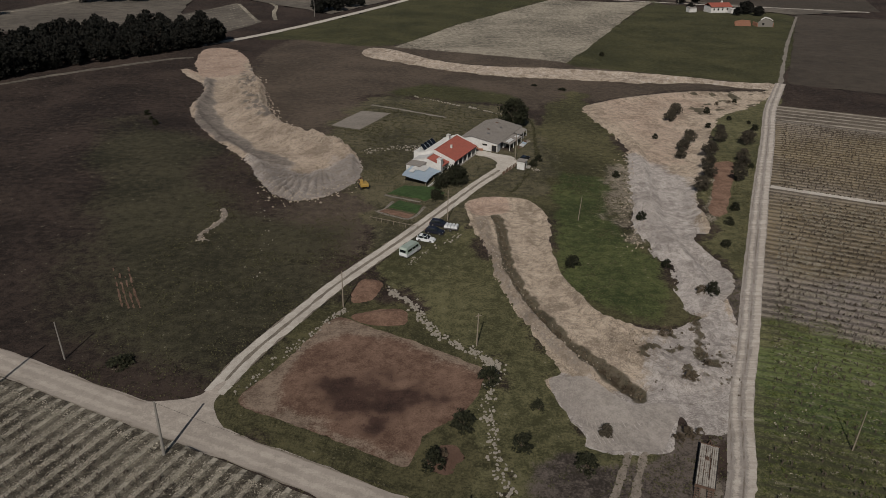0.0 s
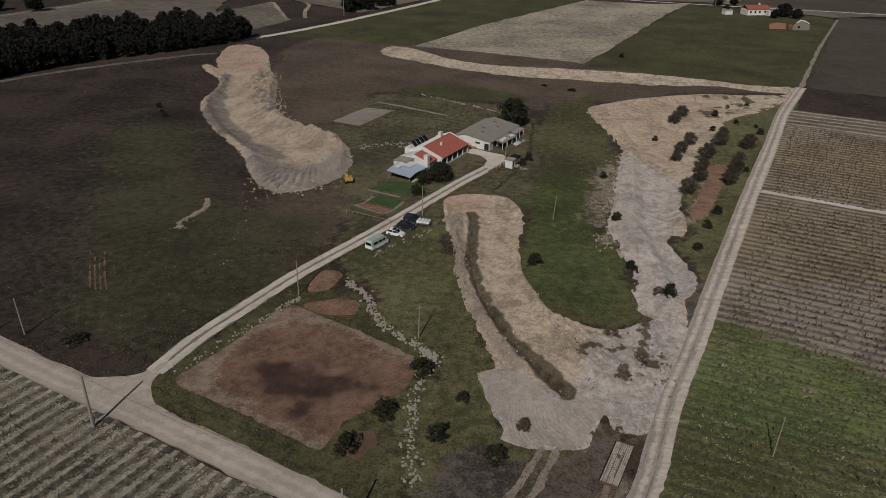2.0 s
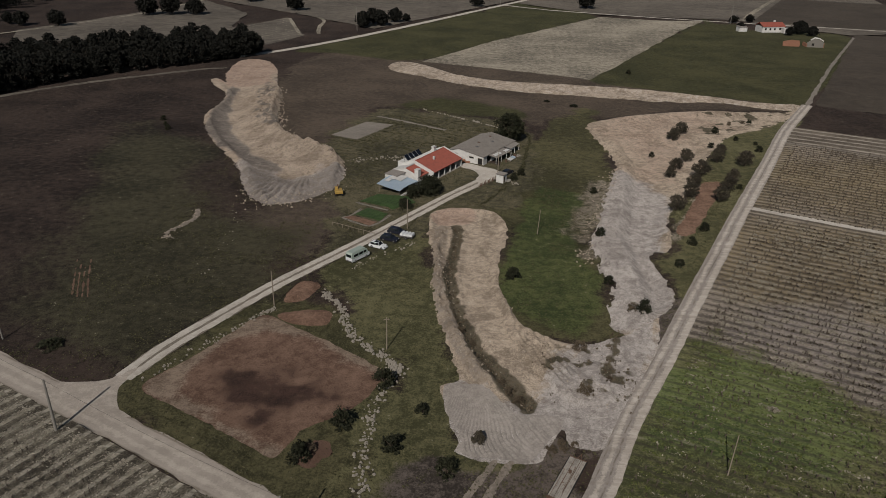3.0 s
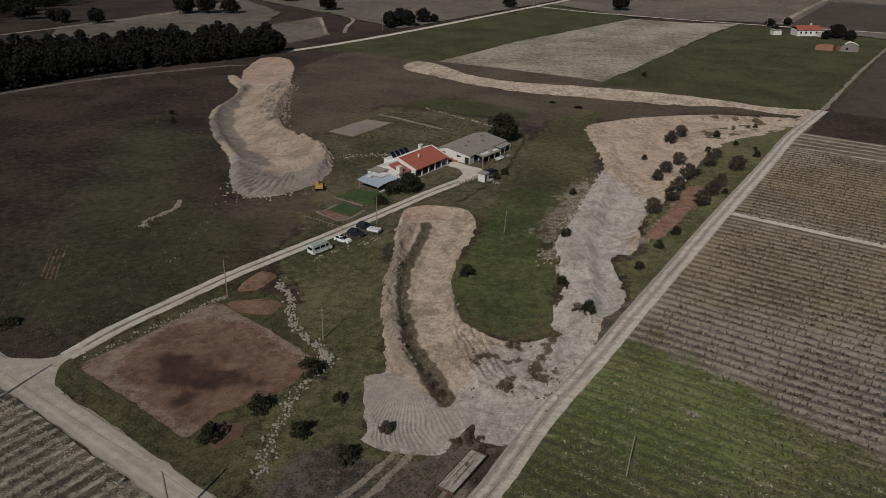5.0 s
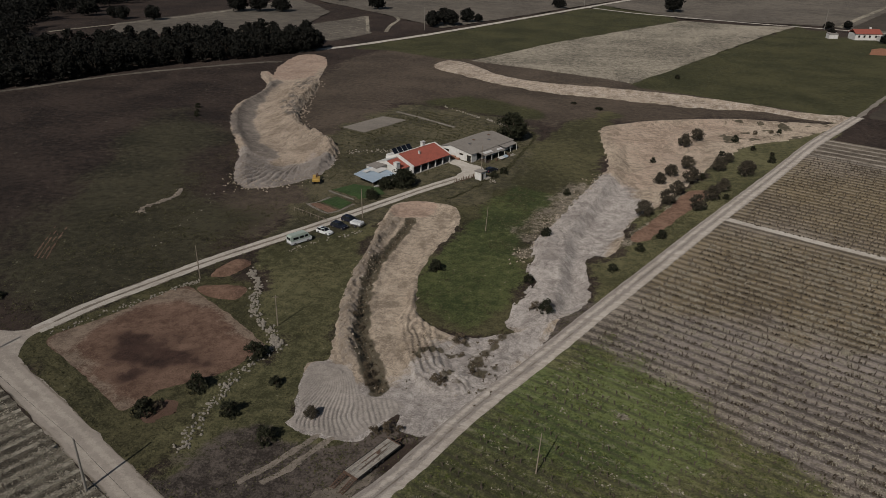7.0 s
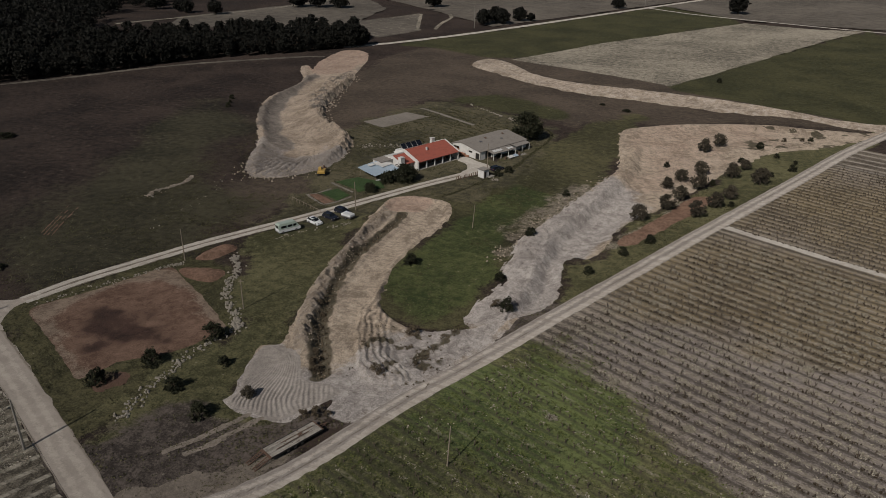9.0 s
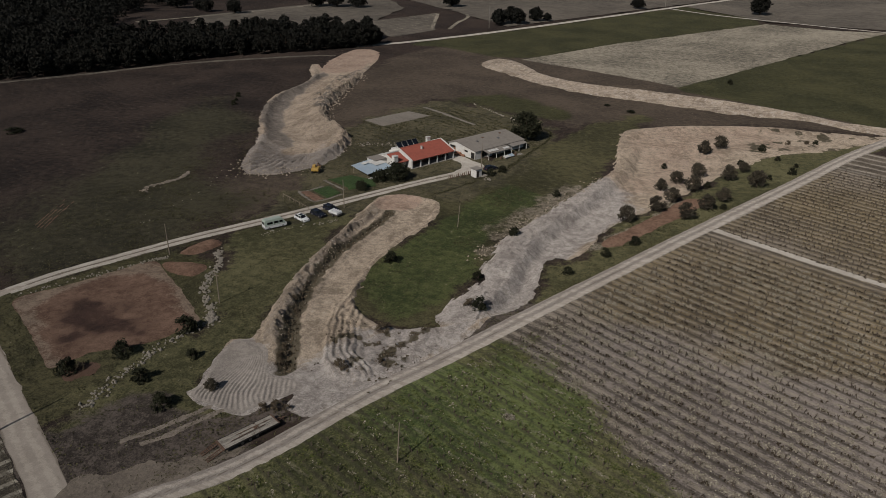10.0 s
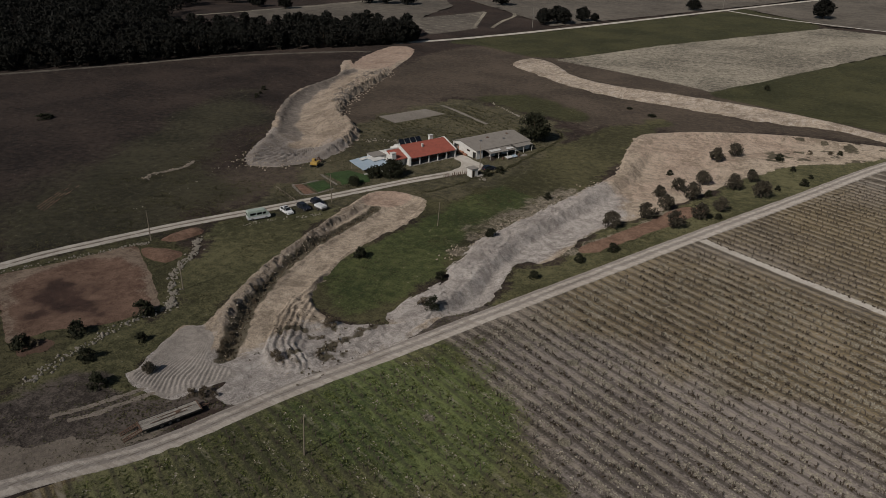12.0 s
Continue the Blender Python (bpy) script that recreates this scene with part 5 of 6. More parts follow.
part("tarpaulin", Shape().slab([(0.5, -0.8, 0.45), (2.2, -0.6, 0.5), (2.3, 0.8, 0.75), (0.4, 0.7, 0.7)], 0.06), M_TARP, scrap, "faded blue tarpaulin")
part("crate", Shape().box(-1.2, 0.0, -0.05, 1.6, 1.0, 0.55, 6, bevel=0.03).box(1.3, 0.0, -0.05, 1.3, 1.0, 0.5, -5, bevel=0.03), M_WOOD, scrap)
for dx, dy in ((3.2, 0.1), (3.7, 0.7), (-3.2, 0.3)):
    part("drum", Shape().rod((dx, dy, -0.05), (dx, dy, 0.85), 0.29, sides=12), M_RUST, scrap, "rusty drum")
for k in range(4):
    part("board", Shape().box(4.9 + 0.1 * k, -0.4 + 0.3 * k, 0.0 + 0.04 * k, 2.6, 0.2, 0.05, -8 + 6 * k), M_DECK, scrap)

hut = thing("gate_hut", "small white block hut with grey slab roof beside the track", "hut", 27.2, 199.2, AXIS)
part("wall", Shape().box(0, 0, -0.1, 2.3, 2.3, 2.55, bevel=0.03), M_WHITE, hut)
part("roof", Shape().box(0, 0, 2.45, 2.75, 2.75, 0.16, bevel=0.02), M_CEMENT, hut)
opening(hut, "door", -0.5, -1.17, 1.0, 0.8, 1.9)
part("step", Shape().box(1.6, -1.3, -0.1, 2.6, 1.5, 0.35, 8), M_CONCRETE, hut)

# ---- vehicles ----


def wheels(parent, spots, r, w):
    for x, y in spots:
        t = part("wheel", Shape().rod((x, y - w / 2, r), (x, y + w / 2, r), r, sides=14), M_TYRE, parent, smooth_faces=False)
        part("rim", Shape().rod((x, y - w / 2 - 0.01, r), (x, y + w / 2 + 0.01, r), r * 0.58, sides=10), M_METAL, t)


def car(name, label, x, y, turn, paint, length=4.3, wide=1.75, high=1.45, hatch=True, category="car"):
    c = thing(name, label, category, x, y, turn)
    a = length / 2
    part("body", Shape().prism([(-a, 0.32), (-a + 0.1, 0.26), (a - 0.15, 0.26), (a, 0.4), (a - 0.03, 0.68), (a - 0.5, 0.84), (a * 0.38, 0.93), (-a + 0.1, 0.98), (-a, 0.75)], -wide / 2, wide / 2, 0.08), paint, c)
    back = -a + (0.12 if hatch else 0.75)
    glass = [(a * 0.42, 0.90), (a * 0.08, high - 0.06), (back + 0.38, high - 0.05), (back, 0.94)]
    part("window", Shape().prism(glass, -wide / 2 + 0.06, wide / 2 - 0.06, 0.16), M_GLASS, c, "dark car glass")
    part("roof", Shape().prism([(a * 0.1, high - 0.09), (a * 0.03, high - 0.01), (back + 0.7, high), (back + 0.36, high - 0.07)], -wide / 2 + 0.19, wide / 2 - 0.19, 0.06), paint, c)
    for px in (a * 0.3, -a * 0.2, back + 0.28):
        for s in (-1, 1):
            part("pillar", Shape().rod((px + 0.12, s * (wide / 2 - 0.07), 0.92), (px - 0.12, s * (wide / 2 - 0.19), high - 0.06), 0.05, sides=6), paint, c)
    for s in (-1, 1):
        part("headlight", Shape().box(a - 0.16, s * (wide / 2 - 0.3), 0.6, 0.3, 0.36, 0.14, bevel=0.04), M_METAL, c)
        part("tail_light", Shape().box(-a + 0.03, s * (wide / 2 - 0.22), 0.66, 0.1, 0.24, 0.22), M_REDLAMP, c)
        part("mirror", Shape().box(a * 0.34, s * (wide / 2 + 0.08), 0.92, 0.12, 0.2, 0.13, bevel=0.03), paint, c)
    for s in (-1, 1):
        part("bumper", Shape().box(s * (a - 0.02), 0, 0.3, 0.14, wide - 0.1, 0.26, bevel=0.04), paint, c)
    wheels(c, [(sx * a * 0.62, sy * (wide / 2 - 0.1)) for sx in (-1, 1) for sy in (-1, 1)], 0.32, 0.22)
    return c


M_REDLAMP = painted("red_lamp", (0.3, 0.02, 0.015), 0.3)
car("white_car", "white compact car with dark roof window, parked on grass", -0.35, 148.9, -20, M_CARWHITE, 4.2, 1.75, 1.5)
part("roof_window", Shape().box(-0.35, 0, 1.5, 0.95, 1.1, 0.02, bevel=0.01), M_GLASS, [o for o in scene.objects if o.name == "white_car"][0], "dark roof window")
car("dark_car", "dark blue car parked on grass beside the track", 1.7, 153.2, -18, M_CARDARK, 4.4, 1.8, 1.5)
car("dark_estate_car", "dark estate car parked close to the track", 2.8, 157.6, -16, M_CARDARK, 4.6, 1.8, 1.55)
car("black_car", "black car parked behind the gate hut", 29.0, 206.8, 60, M_CARDARK, 4.3, 1.8, 1.5)

van = thing("camper_van", "pale green and white camper van parked on grass", "van", -3.8, 142.2, 58)
part("body", Shape().prism([(-2.8, 0.4), (2.55, 0.4), (2.85, 0.6), (2.8, 1.15), (2.5, 1.3), (-2.85, 1.3), (-2.85, 0.5)], -1.0, 1.0), M_CARWHITE, van, "white lower body")
part("upper_body", Shape().prism([(-2.85, 1.3), (2.5, 1.3), (1.95, 2.2), (1.7, 2.32), (-2.7, 2.36), (-2.83, 2.2)], -1.0, 1.0, 0.08), M_VANGREEN, van, "pale green upper body")
part("roof", Shape().box(-0.5, 0, 2.34, 4.3, 1.7, 0.2, bevel=0.12), M_VANGREEN, van, "raised pale roof")
part("windscreen", Shape().slab([(2.49, -0.82, 1.42), (2.49, 0.82, 1.42), (2.06, 0.76, 2.16), (2.06, -0.76, 2.16)], 0.02), M_GLASS, van)
part("rear_window", Shape().box(-2.86, 0, 1.45, 0.03, 1.5, 0.6), M_GLASS, van)
for s in (-1, 1):
    for x, w in ((1.35, 0.8), (0.1, 1.2), (-1.5, 1.4)):
        part("side_window", Shape().box(x, s * 0.985, 1.45, w, 0.05, 0.55), M_GLASS, van)
    part("headlight", Shape().box(2.82, s * 0.7, 0.75, 0.06, 0.3, 0.22), M_METAL, van)
    part("stripe", Shape().box(-0.15, s * 1.005, 1.1, 5.1, 0.02, 0.18), M_VANGREEN, van)
for x in (2.86, -2.88):
    part("bumper", Shape().box(x, 0, 0.42, 0.14, 1.9, 0.2, bevel=0.03), M_METAL, van)
wheels(van, [(1.75, -0.88), (1.75, 0.88), (-1.75, -0.88), (-1.75, 0.88)], 0.36, 0.24)

sheets = thing("covered_trailer", "small trailer under ridged white covers", "trailer", 5.6, 155.2, -14)
part("bed", Shape().box(0, 0, 0.45, 3.2, 1.8, 0.4), M_METAL, sheets)
for i in range(4):
    part("cover", Shape().prism([(-1.6 + i * 0.8, 0.85), (-0.86 + i * 0.8, 0.85), (-0.92 + i * 0.8, 1.3), (-1.2 + i * 0.8, 1.48), (-1.54 + i * 0.8, 1.32)], -0.95, 0.95, 0.1), M_CARWHITE, sheets, "white ridged cover")
wheels(sheets, [(0, -0.95), (0, 0.95)], 0.32, 0.2)

dig = thing("excavator", "yellow tracked excavator at the end of the dig", "excavator", -17.4, 182.0, 110)
for s in (-1, 1):
    tr = part("crawler_track", Shape().prism([(-1.7, 0.25), (-1.45, 0.0), (1.45, 0.0), (1.7, 0.25), (1.7, 0.55), (1.45, 0.8), (-1.45, 0.8), (-1.7, 0.55)], s * 1.15 - 0.28, s * 1.15 + 0.28), M_TYRE, dig)
    for i in range(5):
        part("roller", Shape().rod((-1.2 + i * 0.6, s * 1.15 - 0.3, 0.3), (-1.2 + i * 0.6, s * 1.15 + 0.3, 0.3), 0.2, sides=8), M_RUST, tr)
part("turntable", Shape().rod((0, 0, 0.6), (0, 0, 1.0), 0.75, sides=14), M_RUST, dig)
part("counterweight", Shape().prism([(-2.0, 1.0), (-0.3, 1.0), (-0.3, 2.0), (-1.7, 2.0), (-2.05, 1.7)], -1.3, 1.3, 0.05), M_YELLOW, dig)
part("engine_cover", Shape().box(0.5, -0.65, 1.0, 1.7, 1.25, 0.95, bevel=0.08), M_YELLOW, dig)
cab = part("cab", Shape().prism([(-0.35, 1.0), (1.3, 1.0), (1.35, 1.7), (1.0, 2.75), (-0.25, 2.8), (-0.35, 2.5)], 0.1, 1.2, 0.04), M_YELLOW, dig)
part("cab_window", Shape().prism([(-0.1, 1.75), (1.36, 1.75), (1.04, 2.62), (-0.1, 2.66)], 0.07, 1.23, 0.04), M_GLASS, cab)
part("boom", Shape().prism([(0.9, 1.4), (1.3, 1.2), (2.7, 2.35), (4.2, 1.9), (4.3, 2.15), (2.6, 2.8)], -0.35, 0.05), M_RUST, dig)
part("stick", Shape().prism([(4.1, 2.3), (4.4, 2.05), (5.0, 0.9), (4.8, 0.8)], -0.3, 0.0), M_RUST, dig)
part("bucket", Shape().prism([(4.9, 1.25), (5.35, 1.2), (5.4, 0.5), (4.8, 0.1), (4.35, 0.35), (4.7, 0.6)], -0.75, 0.45), M_RUST, dig)
part("cylinder", Shape().rod((1.3, -0.15, 1.3), (2.6, -0.15, 2.3), 0.09).rod((2.8, -0.15, 2.85), (4.2, -0.15, 2.4), 0.08), M_METAL, dig)

dig.matrix_basis = dig.matrix_basis @ Matrix.Diagonal((0.82, 0.82, 0.82, 1))
low = thing("flatbed_trailer", "long flatbed trailer with worn plank deck and loading ramps", "trailer", 38.9, 76.0, 66.5)
part("frame", Shape().box(0, -0.5, 0.55, 8.9, 0.18, 0.3).box(0, 0.5, 0.55, 8.9, 0.18, 0.3), M_RUST, low)
part("side_rail", Shape().box(0, -1.28, 0.72, 9.0, 0.1, 0.24).box(0, 1.28, 0.72, 9.0, 0.1, 0.24), M_DARK, low)
part("deck_bed", Shape().box(0, 0, 0.80, 8.9, 2.5, 0.05), M_RUST, low)
prng = np.random.default_rng(77)
for i in range(9):
    cut = float(prng.uniform(-2.2, 2.2))
    for a, b in ((-4.48, cut - 0.03), (cut + 0.03, 4.48)):
        part("deck_plank", Shape().box((a + b) / 2, -1.1 + i * 0.275 + float(prng.uniform(-0.02, 0.02)), 0.86, b - a - float(prng.uniform(0, 0.25)), float(prng.uniform(0.19, 0.25)), 0.06 + float(prng.uniform(0, 0.05)), float(prng.uniform(-0.25, 0.25))), M_DECK, low)
for x in (-4.45, 4.45):
    part("crossbar", Shape().box(x, 0, 0.7, 0.2, 2.6, 0.28), M_RUST, low)
for s in (-1, 1):
    rp = part("ramp", Shape().slab([(-4.5, s * 0.85 - 0.36, 0.95), (-4.5, s * 0.85 - 0.28, 0.95), (-7.2, s * 0.85 - 0.28, 0.15), (-7.2, s * 0.85 - 0.36, 0.15)], 0.14).slab([(-4.5, s * 0.85 + 0.28, 0.95), (-4.5, s * 0.85 + 0.36, 0.95), (-7.2, s * 0.85 + 0.36, 0.15), (-7.2, s * 0.85 + 0.28, 0.15)], 0.14), M_RUST, low, "rusty ladder-like loading ramp")
    for i in range(8):
        t = (i + 0.5) / 8
        part("rung", Shape().box(-4.5 - 2.7 * t, s * 0.85, 0.83 - 0.8 * t, 0.1, 0.64, 0.08), M_RUST, rp)
part("load", Shape().rod((-3.0, -0.35, 1.02), (2.6, -0.28, 1.02), 0.05).rod((-1.8, 0.42, 1.02), (3.6, 0.36, 1.02), 0.045).box(1.3, 0.1, 0.97, 0.7, 0.4, 0.1, 12), M_RUST, low, "rusty bars lying on the deck")
wheels(low, [(x, y) for x in (-1.6, -0.4, 0.8) for y in (-1.02, 1.02)], 0.42, 0.28)
part("drawbar", Shape().rod((4.5, -0.4, 0.6), (6.1, 0, 0.5), 0.07).rod((4.5, 0.4, 0.6), (6.1, 0, 0.5), 0.07), M_RUST, low)
part("stand", Shape().rod((5.9, 0, 0.0), (5.9, 0, 0.55), 0.06), M_RUST, low)

# ---- poles and wires ----


def pole(label, x, y, high, r=0.11, mat=M_WOOD, lean=(0.0, 0.0), arm=0.0, arm_turn=0.0):
    p = thing("utility_pole", label, "pole", x, y, 0, "utility poles")
    part("shaft", Shape().rod((0, 0, -0.3), (lean[0], lean[1], high), r, r * 0.62, 10), mat, p)
    if arm:
        c, s = math.cos(radians(arm_turn)), math.sin(radians(arm_turn))
        part("crossarm", Shape().box(lean[0], lean[1], high - 0.5, arm, 0.1, 0.12, arm_turn), mat, p)
        for k in (-0.45, 0.0, 0.45):
            part("insulator", Shape().rod((lean[0] + k * arm * c, lean[1] + k * arm * s, high - 0.38), (lean[0] + k * arm * c, lean[1] + k * arm * s, high - 0.14), 0.05, 0.03, 6), M_GLASS, p)
    return p


GREY_POLE, THIN_POLE = "tapered grey concrete utility pole", "thin weathered wooden utility pole"
pole("tapered grey concrete utility pole by the road junction", -36.2, 78.4, 9.2, 0.24, M_CONCRETE)
pole(GREY_POLE, -67.5, 94.5, 8.6, 0.2, M_CONCRETE)
pole(GREY_POLE, 4.0, 60.4, 8.8, 0.2, M_CONCRETE)
pole(THIN_POLE, -60.2, 101.2, 7.2, 0.14, M_CONCRETE, (-0.3, 0.1))
pole(THIN_POLE, -15.9, 119.3, 7.6, 0.13)
pole(THIN_POLE, 4.8, 160.9, 7.8, 0.13)
pole(THIN_POLE, 26.0, 206.6, 8.0, 0.13)
pole("thin wooden pole with crossarm standing on grass", 8.8, 106.2, 6.6, 0.12, M_WOOD, (0.1, 0), 1.1, 20)
pole("thin leaning pole standing in the green vineyard", 61.4, 80.0, 7.1, 0.1, M_WOOD, (0.35, 0.2))
pole("thin leaning pole standing in the meadow", 36.8, 161.6, 6.3, 0.1, M_WOOD, (0.4, 0.3))
for x, y, h in ((-75, 487, 15), (16, 672, 15), (193.3, 586.8, 14)):
    pole("tall distant utility pole beside the far road", x, y, h, 0.22, M_CONCRETE)


def wire(name, pts, sag=0.6, r=0.018):
    line = []
    for a, b in zip(pts[:-1], pts[1:]):
        line += [Vector(a).lerp(Vector(b), i / 10) - Vector((0, 0, sag * 4 * (i / 10) * (1 - i / 10))) for i in range(10)]
    line.append(Vector(pts[-1]))
    ring = [(r, 0), (0, r), (-r, 0), (0, -r)]
    v = [(p.x + q[0] * 0.4, p.y + q[0] * 0.9, p.z + q[1]) for p in line for q in ring]
    f = [(4 * i + k, 4 * i + (k + 1) % 4, 4 * i + 4 + (k + 1) % 4, 4 * i + 4 + k) for i in range(len(line) - 1) for k in range(4)]
    return tagged(mesh_object(name, v, f, M_DARK), "dark overhead wire strung between utility poles", "wire")


wire("overhead_wire", [(-67.5, 94.5, 8.5), (-36.2, 78.4, 9.1), (4.0, 60.4, 8.7), (44, 41, 8.7)])

# ---- trees and bushes ----


def leaf_cloud(rng, centres, radii, count, size, flat=0.8):
    """Many small leaf sprays round the ends of limbs."""
    v, f = [], []
    for (cx, cy, cz), r in zip(centres, radii):
        d = rng.normal(size=(count, 3))
        d /= np.linalg.norm(d, axis=1)[:, None]
        d *= (r * rng.uniform(0.35, 1.0, count) ** 0.6)[:, None]
        d[:, 2] *= flat
        a, b = rng.normal(size=(count, 3)), rng.normal(size=(count, 3))
        a /= np.linalg.norm(a, axis=1)[:, None]
        b -= a * (a * b).sum(1)[:, None]
        b /= np.linalg.norm(b, axis=1)[:, None]
        sz = size * rng.uniform(0.6, 1.4, count)[:, None]
        p = np.array((cx, cy, cz)) + d
        q = np.stack([p - a * sz, p + b * sz * 0.6, p + a * sz, p - b * sz * 0.6], 1)
        k = len(v)
        v += [tuple(t) for t in q.reshape(-1, 3)]
        f += [(k + 4 * i, k + 4 * i + 1, k + 4 * i + 2, k + 4 * i + 3) for i in range(count)]
    return v, f


def tree(name, label, category, high, wide, leaf, seed, clumps=45, per=22, size=0.2, trunk=0.12, clear=0.3, shape="round", bark=None, group=""):
    """A tapered trunk, bent limbs and a crown of small sprays with gaps; built at the origin."""
    rng = np.random.default_rng(seed)
    t = tagged(new(name), label, category, group)
    s = Shape()
    top = high * clear
    fork = Vector((rng.uniform(-0.1, 0.1) * wide, rng.uniform(-0.1, 0.1) * wide, top))
    s.rod((0, 0, -0.25), fork, trunk, trunk * 0.7, 7)
    centres, radii = [], []
    limbs = 6 if shape != "tall" else 9
    for i in range(limbs):
        a = 2 * math.pi * (i + rng.uniform(-0.3, 0.3)) / limbs
        up = rng.uniform(0.55, 0.95) if shape != "tall" else 0.25 + 0.7 * i / limbs
        reach = wide / 2 * rng.uniform(0.5, 0.85) * (1.0 if shape != "tall" else 1.05 - 0.6 * up)
        end = Vector((math.cos(a) * reach, math.sin(a) * reach, top + (high - top) * up))
        mid = fork.lerp(end, 0.5) + Vector((0, 0, 0.06 * high))
        s.rod(fork, mid, trunk * 0.5, trunk * 0.3, 5)
        s.rod(mid, end, trunk * 0.3, trunk * 0.1, 5)
    if shape == "tall":
        s.rod(fork, (0, 0, high * 0.96), trunk * 0.6, trunk * 0.1, 6)
    lobe = rng.uniform(0.72, 1.12, 7)
    for i in range(clumps):
        a, u = rng.uniform(0, 2 * math.pi), rng.uniform(0.0, 1.0)
        r = math.sqrt(rng.uniform(0.1, 1.0)) * wide / 2 * lobe[int(a / (2 * math.pi) * 7) % 7]
        if shape == "tall":
            r *= 1.05 - 0.75 * u
            z = top * 0.7 + (high - top * 0.7) * u
        elif shape == "bush":
            r *= math.sqrt(1 - 0.8 * u * u)
            z = high * (0.08 + 0.85 * u)
        else:
            r *= math.sqrt(max(0.08, 1 - (2 * u - 0.85) ** 2 * 0.9))
            z = top * 0.85 + (high - top * 0.85) * u * 0.93
        centres.append((r * math.cos(a), r * math.sin(a), z))
        radii.append(wide * rng.uniform(0.10, 0.19))
    part("trunk", s, bark or M_BARK, t)
    v, f = leaf_cloud(rng, centres, radii, per, size)
    mesh_object("crown", v, f, leaf, t)
    return t


def plant(model, x, y, turn=0.0, scale=1.0, label=""):
    c = copy_thing(model, pose(x, y, level(x, y) - 0.05, 0, 0, turn))
    c.scale = (scale, scale, scale)
    if label:
        c["label"] = label
    return c


def settle(models, spots, label=""):
    """Sets out trees: each model takes the first spot it gets, copies take the others."""
    done = set()
    for i, (x, y, s) in enumerate(spots):
        m = models[i % len(models)]
        turn = (i * 137.5) % 360
        if m in done:
            plant(m, x, y, turn, s)
        else:
            done.add(m)
            m.matrix_basis = pose(x, y, level(x, y) - 0.05, 0, 0, turn) @ Matrix.Diagonal((s, s, s, 1))


olives = [tree("olive_tree", "small grey-green olive tree on dug ground", "tree", 4.3, 4.2, M_OLIVE, 100 + i, 60, 26, 0.2, 0.16, 0.25, group="olive trees") for i in range(4)]
settle(olives, [(74.2, 182.9, 1.05), (80, 193.6, 1.0), (83, 202, 1.0), (78.5, 213.8, 0.85), (82, 222, 0.95), (87.4, 213.5, 1.15), (87, 231.2, 1.05), (86.8, 253, 1.1), (91, 260.8, 1.05), (87.8, 191.2, 1.05), (92.2, 200.2, 1.05),
                (95.8, 227.8, 1.1), (103.8, 225, 1.2), (95.8, 208.8, 0.95), (99.5, 237.7, 0.8), (26.4, 82.8, 0.55)])
bushes = [tree("dark_bush", "dark evergreen bush on rough grass", "bush", 2.6, 3.2, M_DARKLEAF, 120 + i, 45, 24, 0.17, 0.1, 0.12, "bush", group="dark bushes") for i in range(3)]
settle(bushes, [(10.2, 95.5, 1.25), (5.6, 84.6, 1.1), (1.2, 76.6, 1.05), (17.2, 88.9, 0.75), (13.9, 80.2, 0.95), (22.2, 76, 1.0), (31, 137, 1.05), (56.6, 124.6, 0.95), (51.4, 137.4, 0.7), (51.8, 160.6, 0.85), (53.3, 193, 0.7),
                (90.8, 218.8, 0.7), (104, 264.3, 0.9), (113.2, 242.2, 0.8), (120.8, 280.6, 0.6), (73.8, 160.6, 0.8), (78.8, 169.9, 0.8), (68.2, 148, 0.7), (114.4, 250.2, 0.5), (76.6, 235, 0.65), (96.2, 203, 0.6),
                (87.3, 370.7, 0.9), (98.4, 246, 0.7), (109, 255, 0.6), (107, 234, 0.6), (-99, 250, 0.7), (-92, 238, 0.7), (-95.5, 244, 0.5), (30.8, 201.5, 0.8), (33, 206, 0.8)])
scrubs = [tree("scrub", "low leafless brown scrub on dug ground", "bush", 1.7, 2.4, M_SCRUB, 140 + i, 26, 20, 0.12, 0.05, 0.1, "bush", group="brown scrub") for i in range(2)]
settle(scrubs, [(42.8, 95.6, 1.15), (32.2, 93.6, 0.9), (30.6, 95.6, 0.8), (29.4, 98.6, 0.7), (43.2, 110.0, 1.15), (2, 78, 1.0), (47.5, 101, 0.7), (23.8, 110.6, 0.6), (21.5, 113.6, 0.6), (54.5, 125, 1.0), (38.5, 83, 0.9),
                (37.0, 82, 0.8), (40.4, 83.6, 0.6), (112, 276, 0.9), (118, 279, 0.8)])
for x_, y_, k_ in ((44.2, 303.7, 1.2), (55, 296.5, 1.6), (-50.4, 100.0, 2.0), (-133.5, 172.6, 2.7)):
    c_ = plant(bushes[0], x_, y_, 30, 1.0, "flat dark brush heap on the field")
    c_.scale = (0.75 * k_, 0.75 * k_, 0.26 * k_)
big = tree("shade_tree", "large dark evergreen tree behind the barn", "tree", 8.0, 8.6, M_DARKLEAF, 160, 110, 34, 0.3, 0.3, 0.16)
settle([big], [(29.0, 241.5, 1.2)])
front_tree = tree("garden_tree", "broad dark evergreen tree before the farmhouse", "tree", 5.2, 7.6, M_DARKLEAF, 161, 100, 32, 0.26, 0.25, 0.12)
settle([front_tree], [(7.4, 186.4, 0.95)])
small_tree = tree("garden_shrub", "dark shrub beside the vegetable beds", "bush", 2.8, 4.4, M_DARKLEAF, 162, 60, 26, 0.2, 0.12, 0.1, "bush")
settle([small_tree], [(2.2, 174.8, 0.9), (3.4, 183.2, 1.15)])
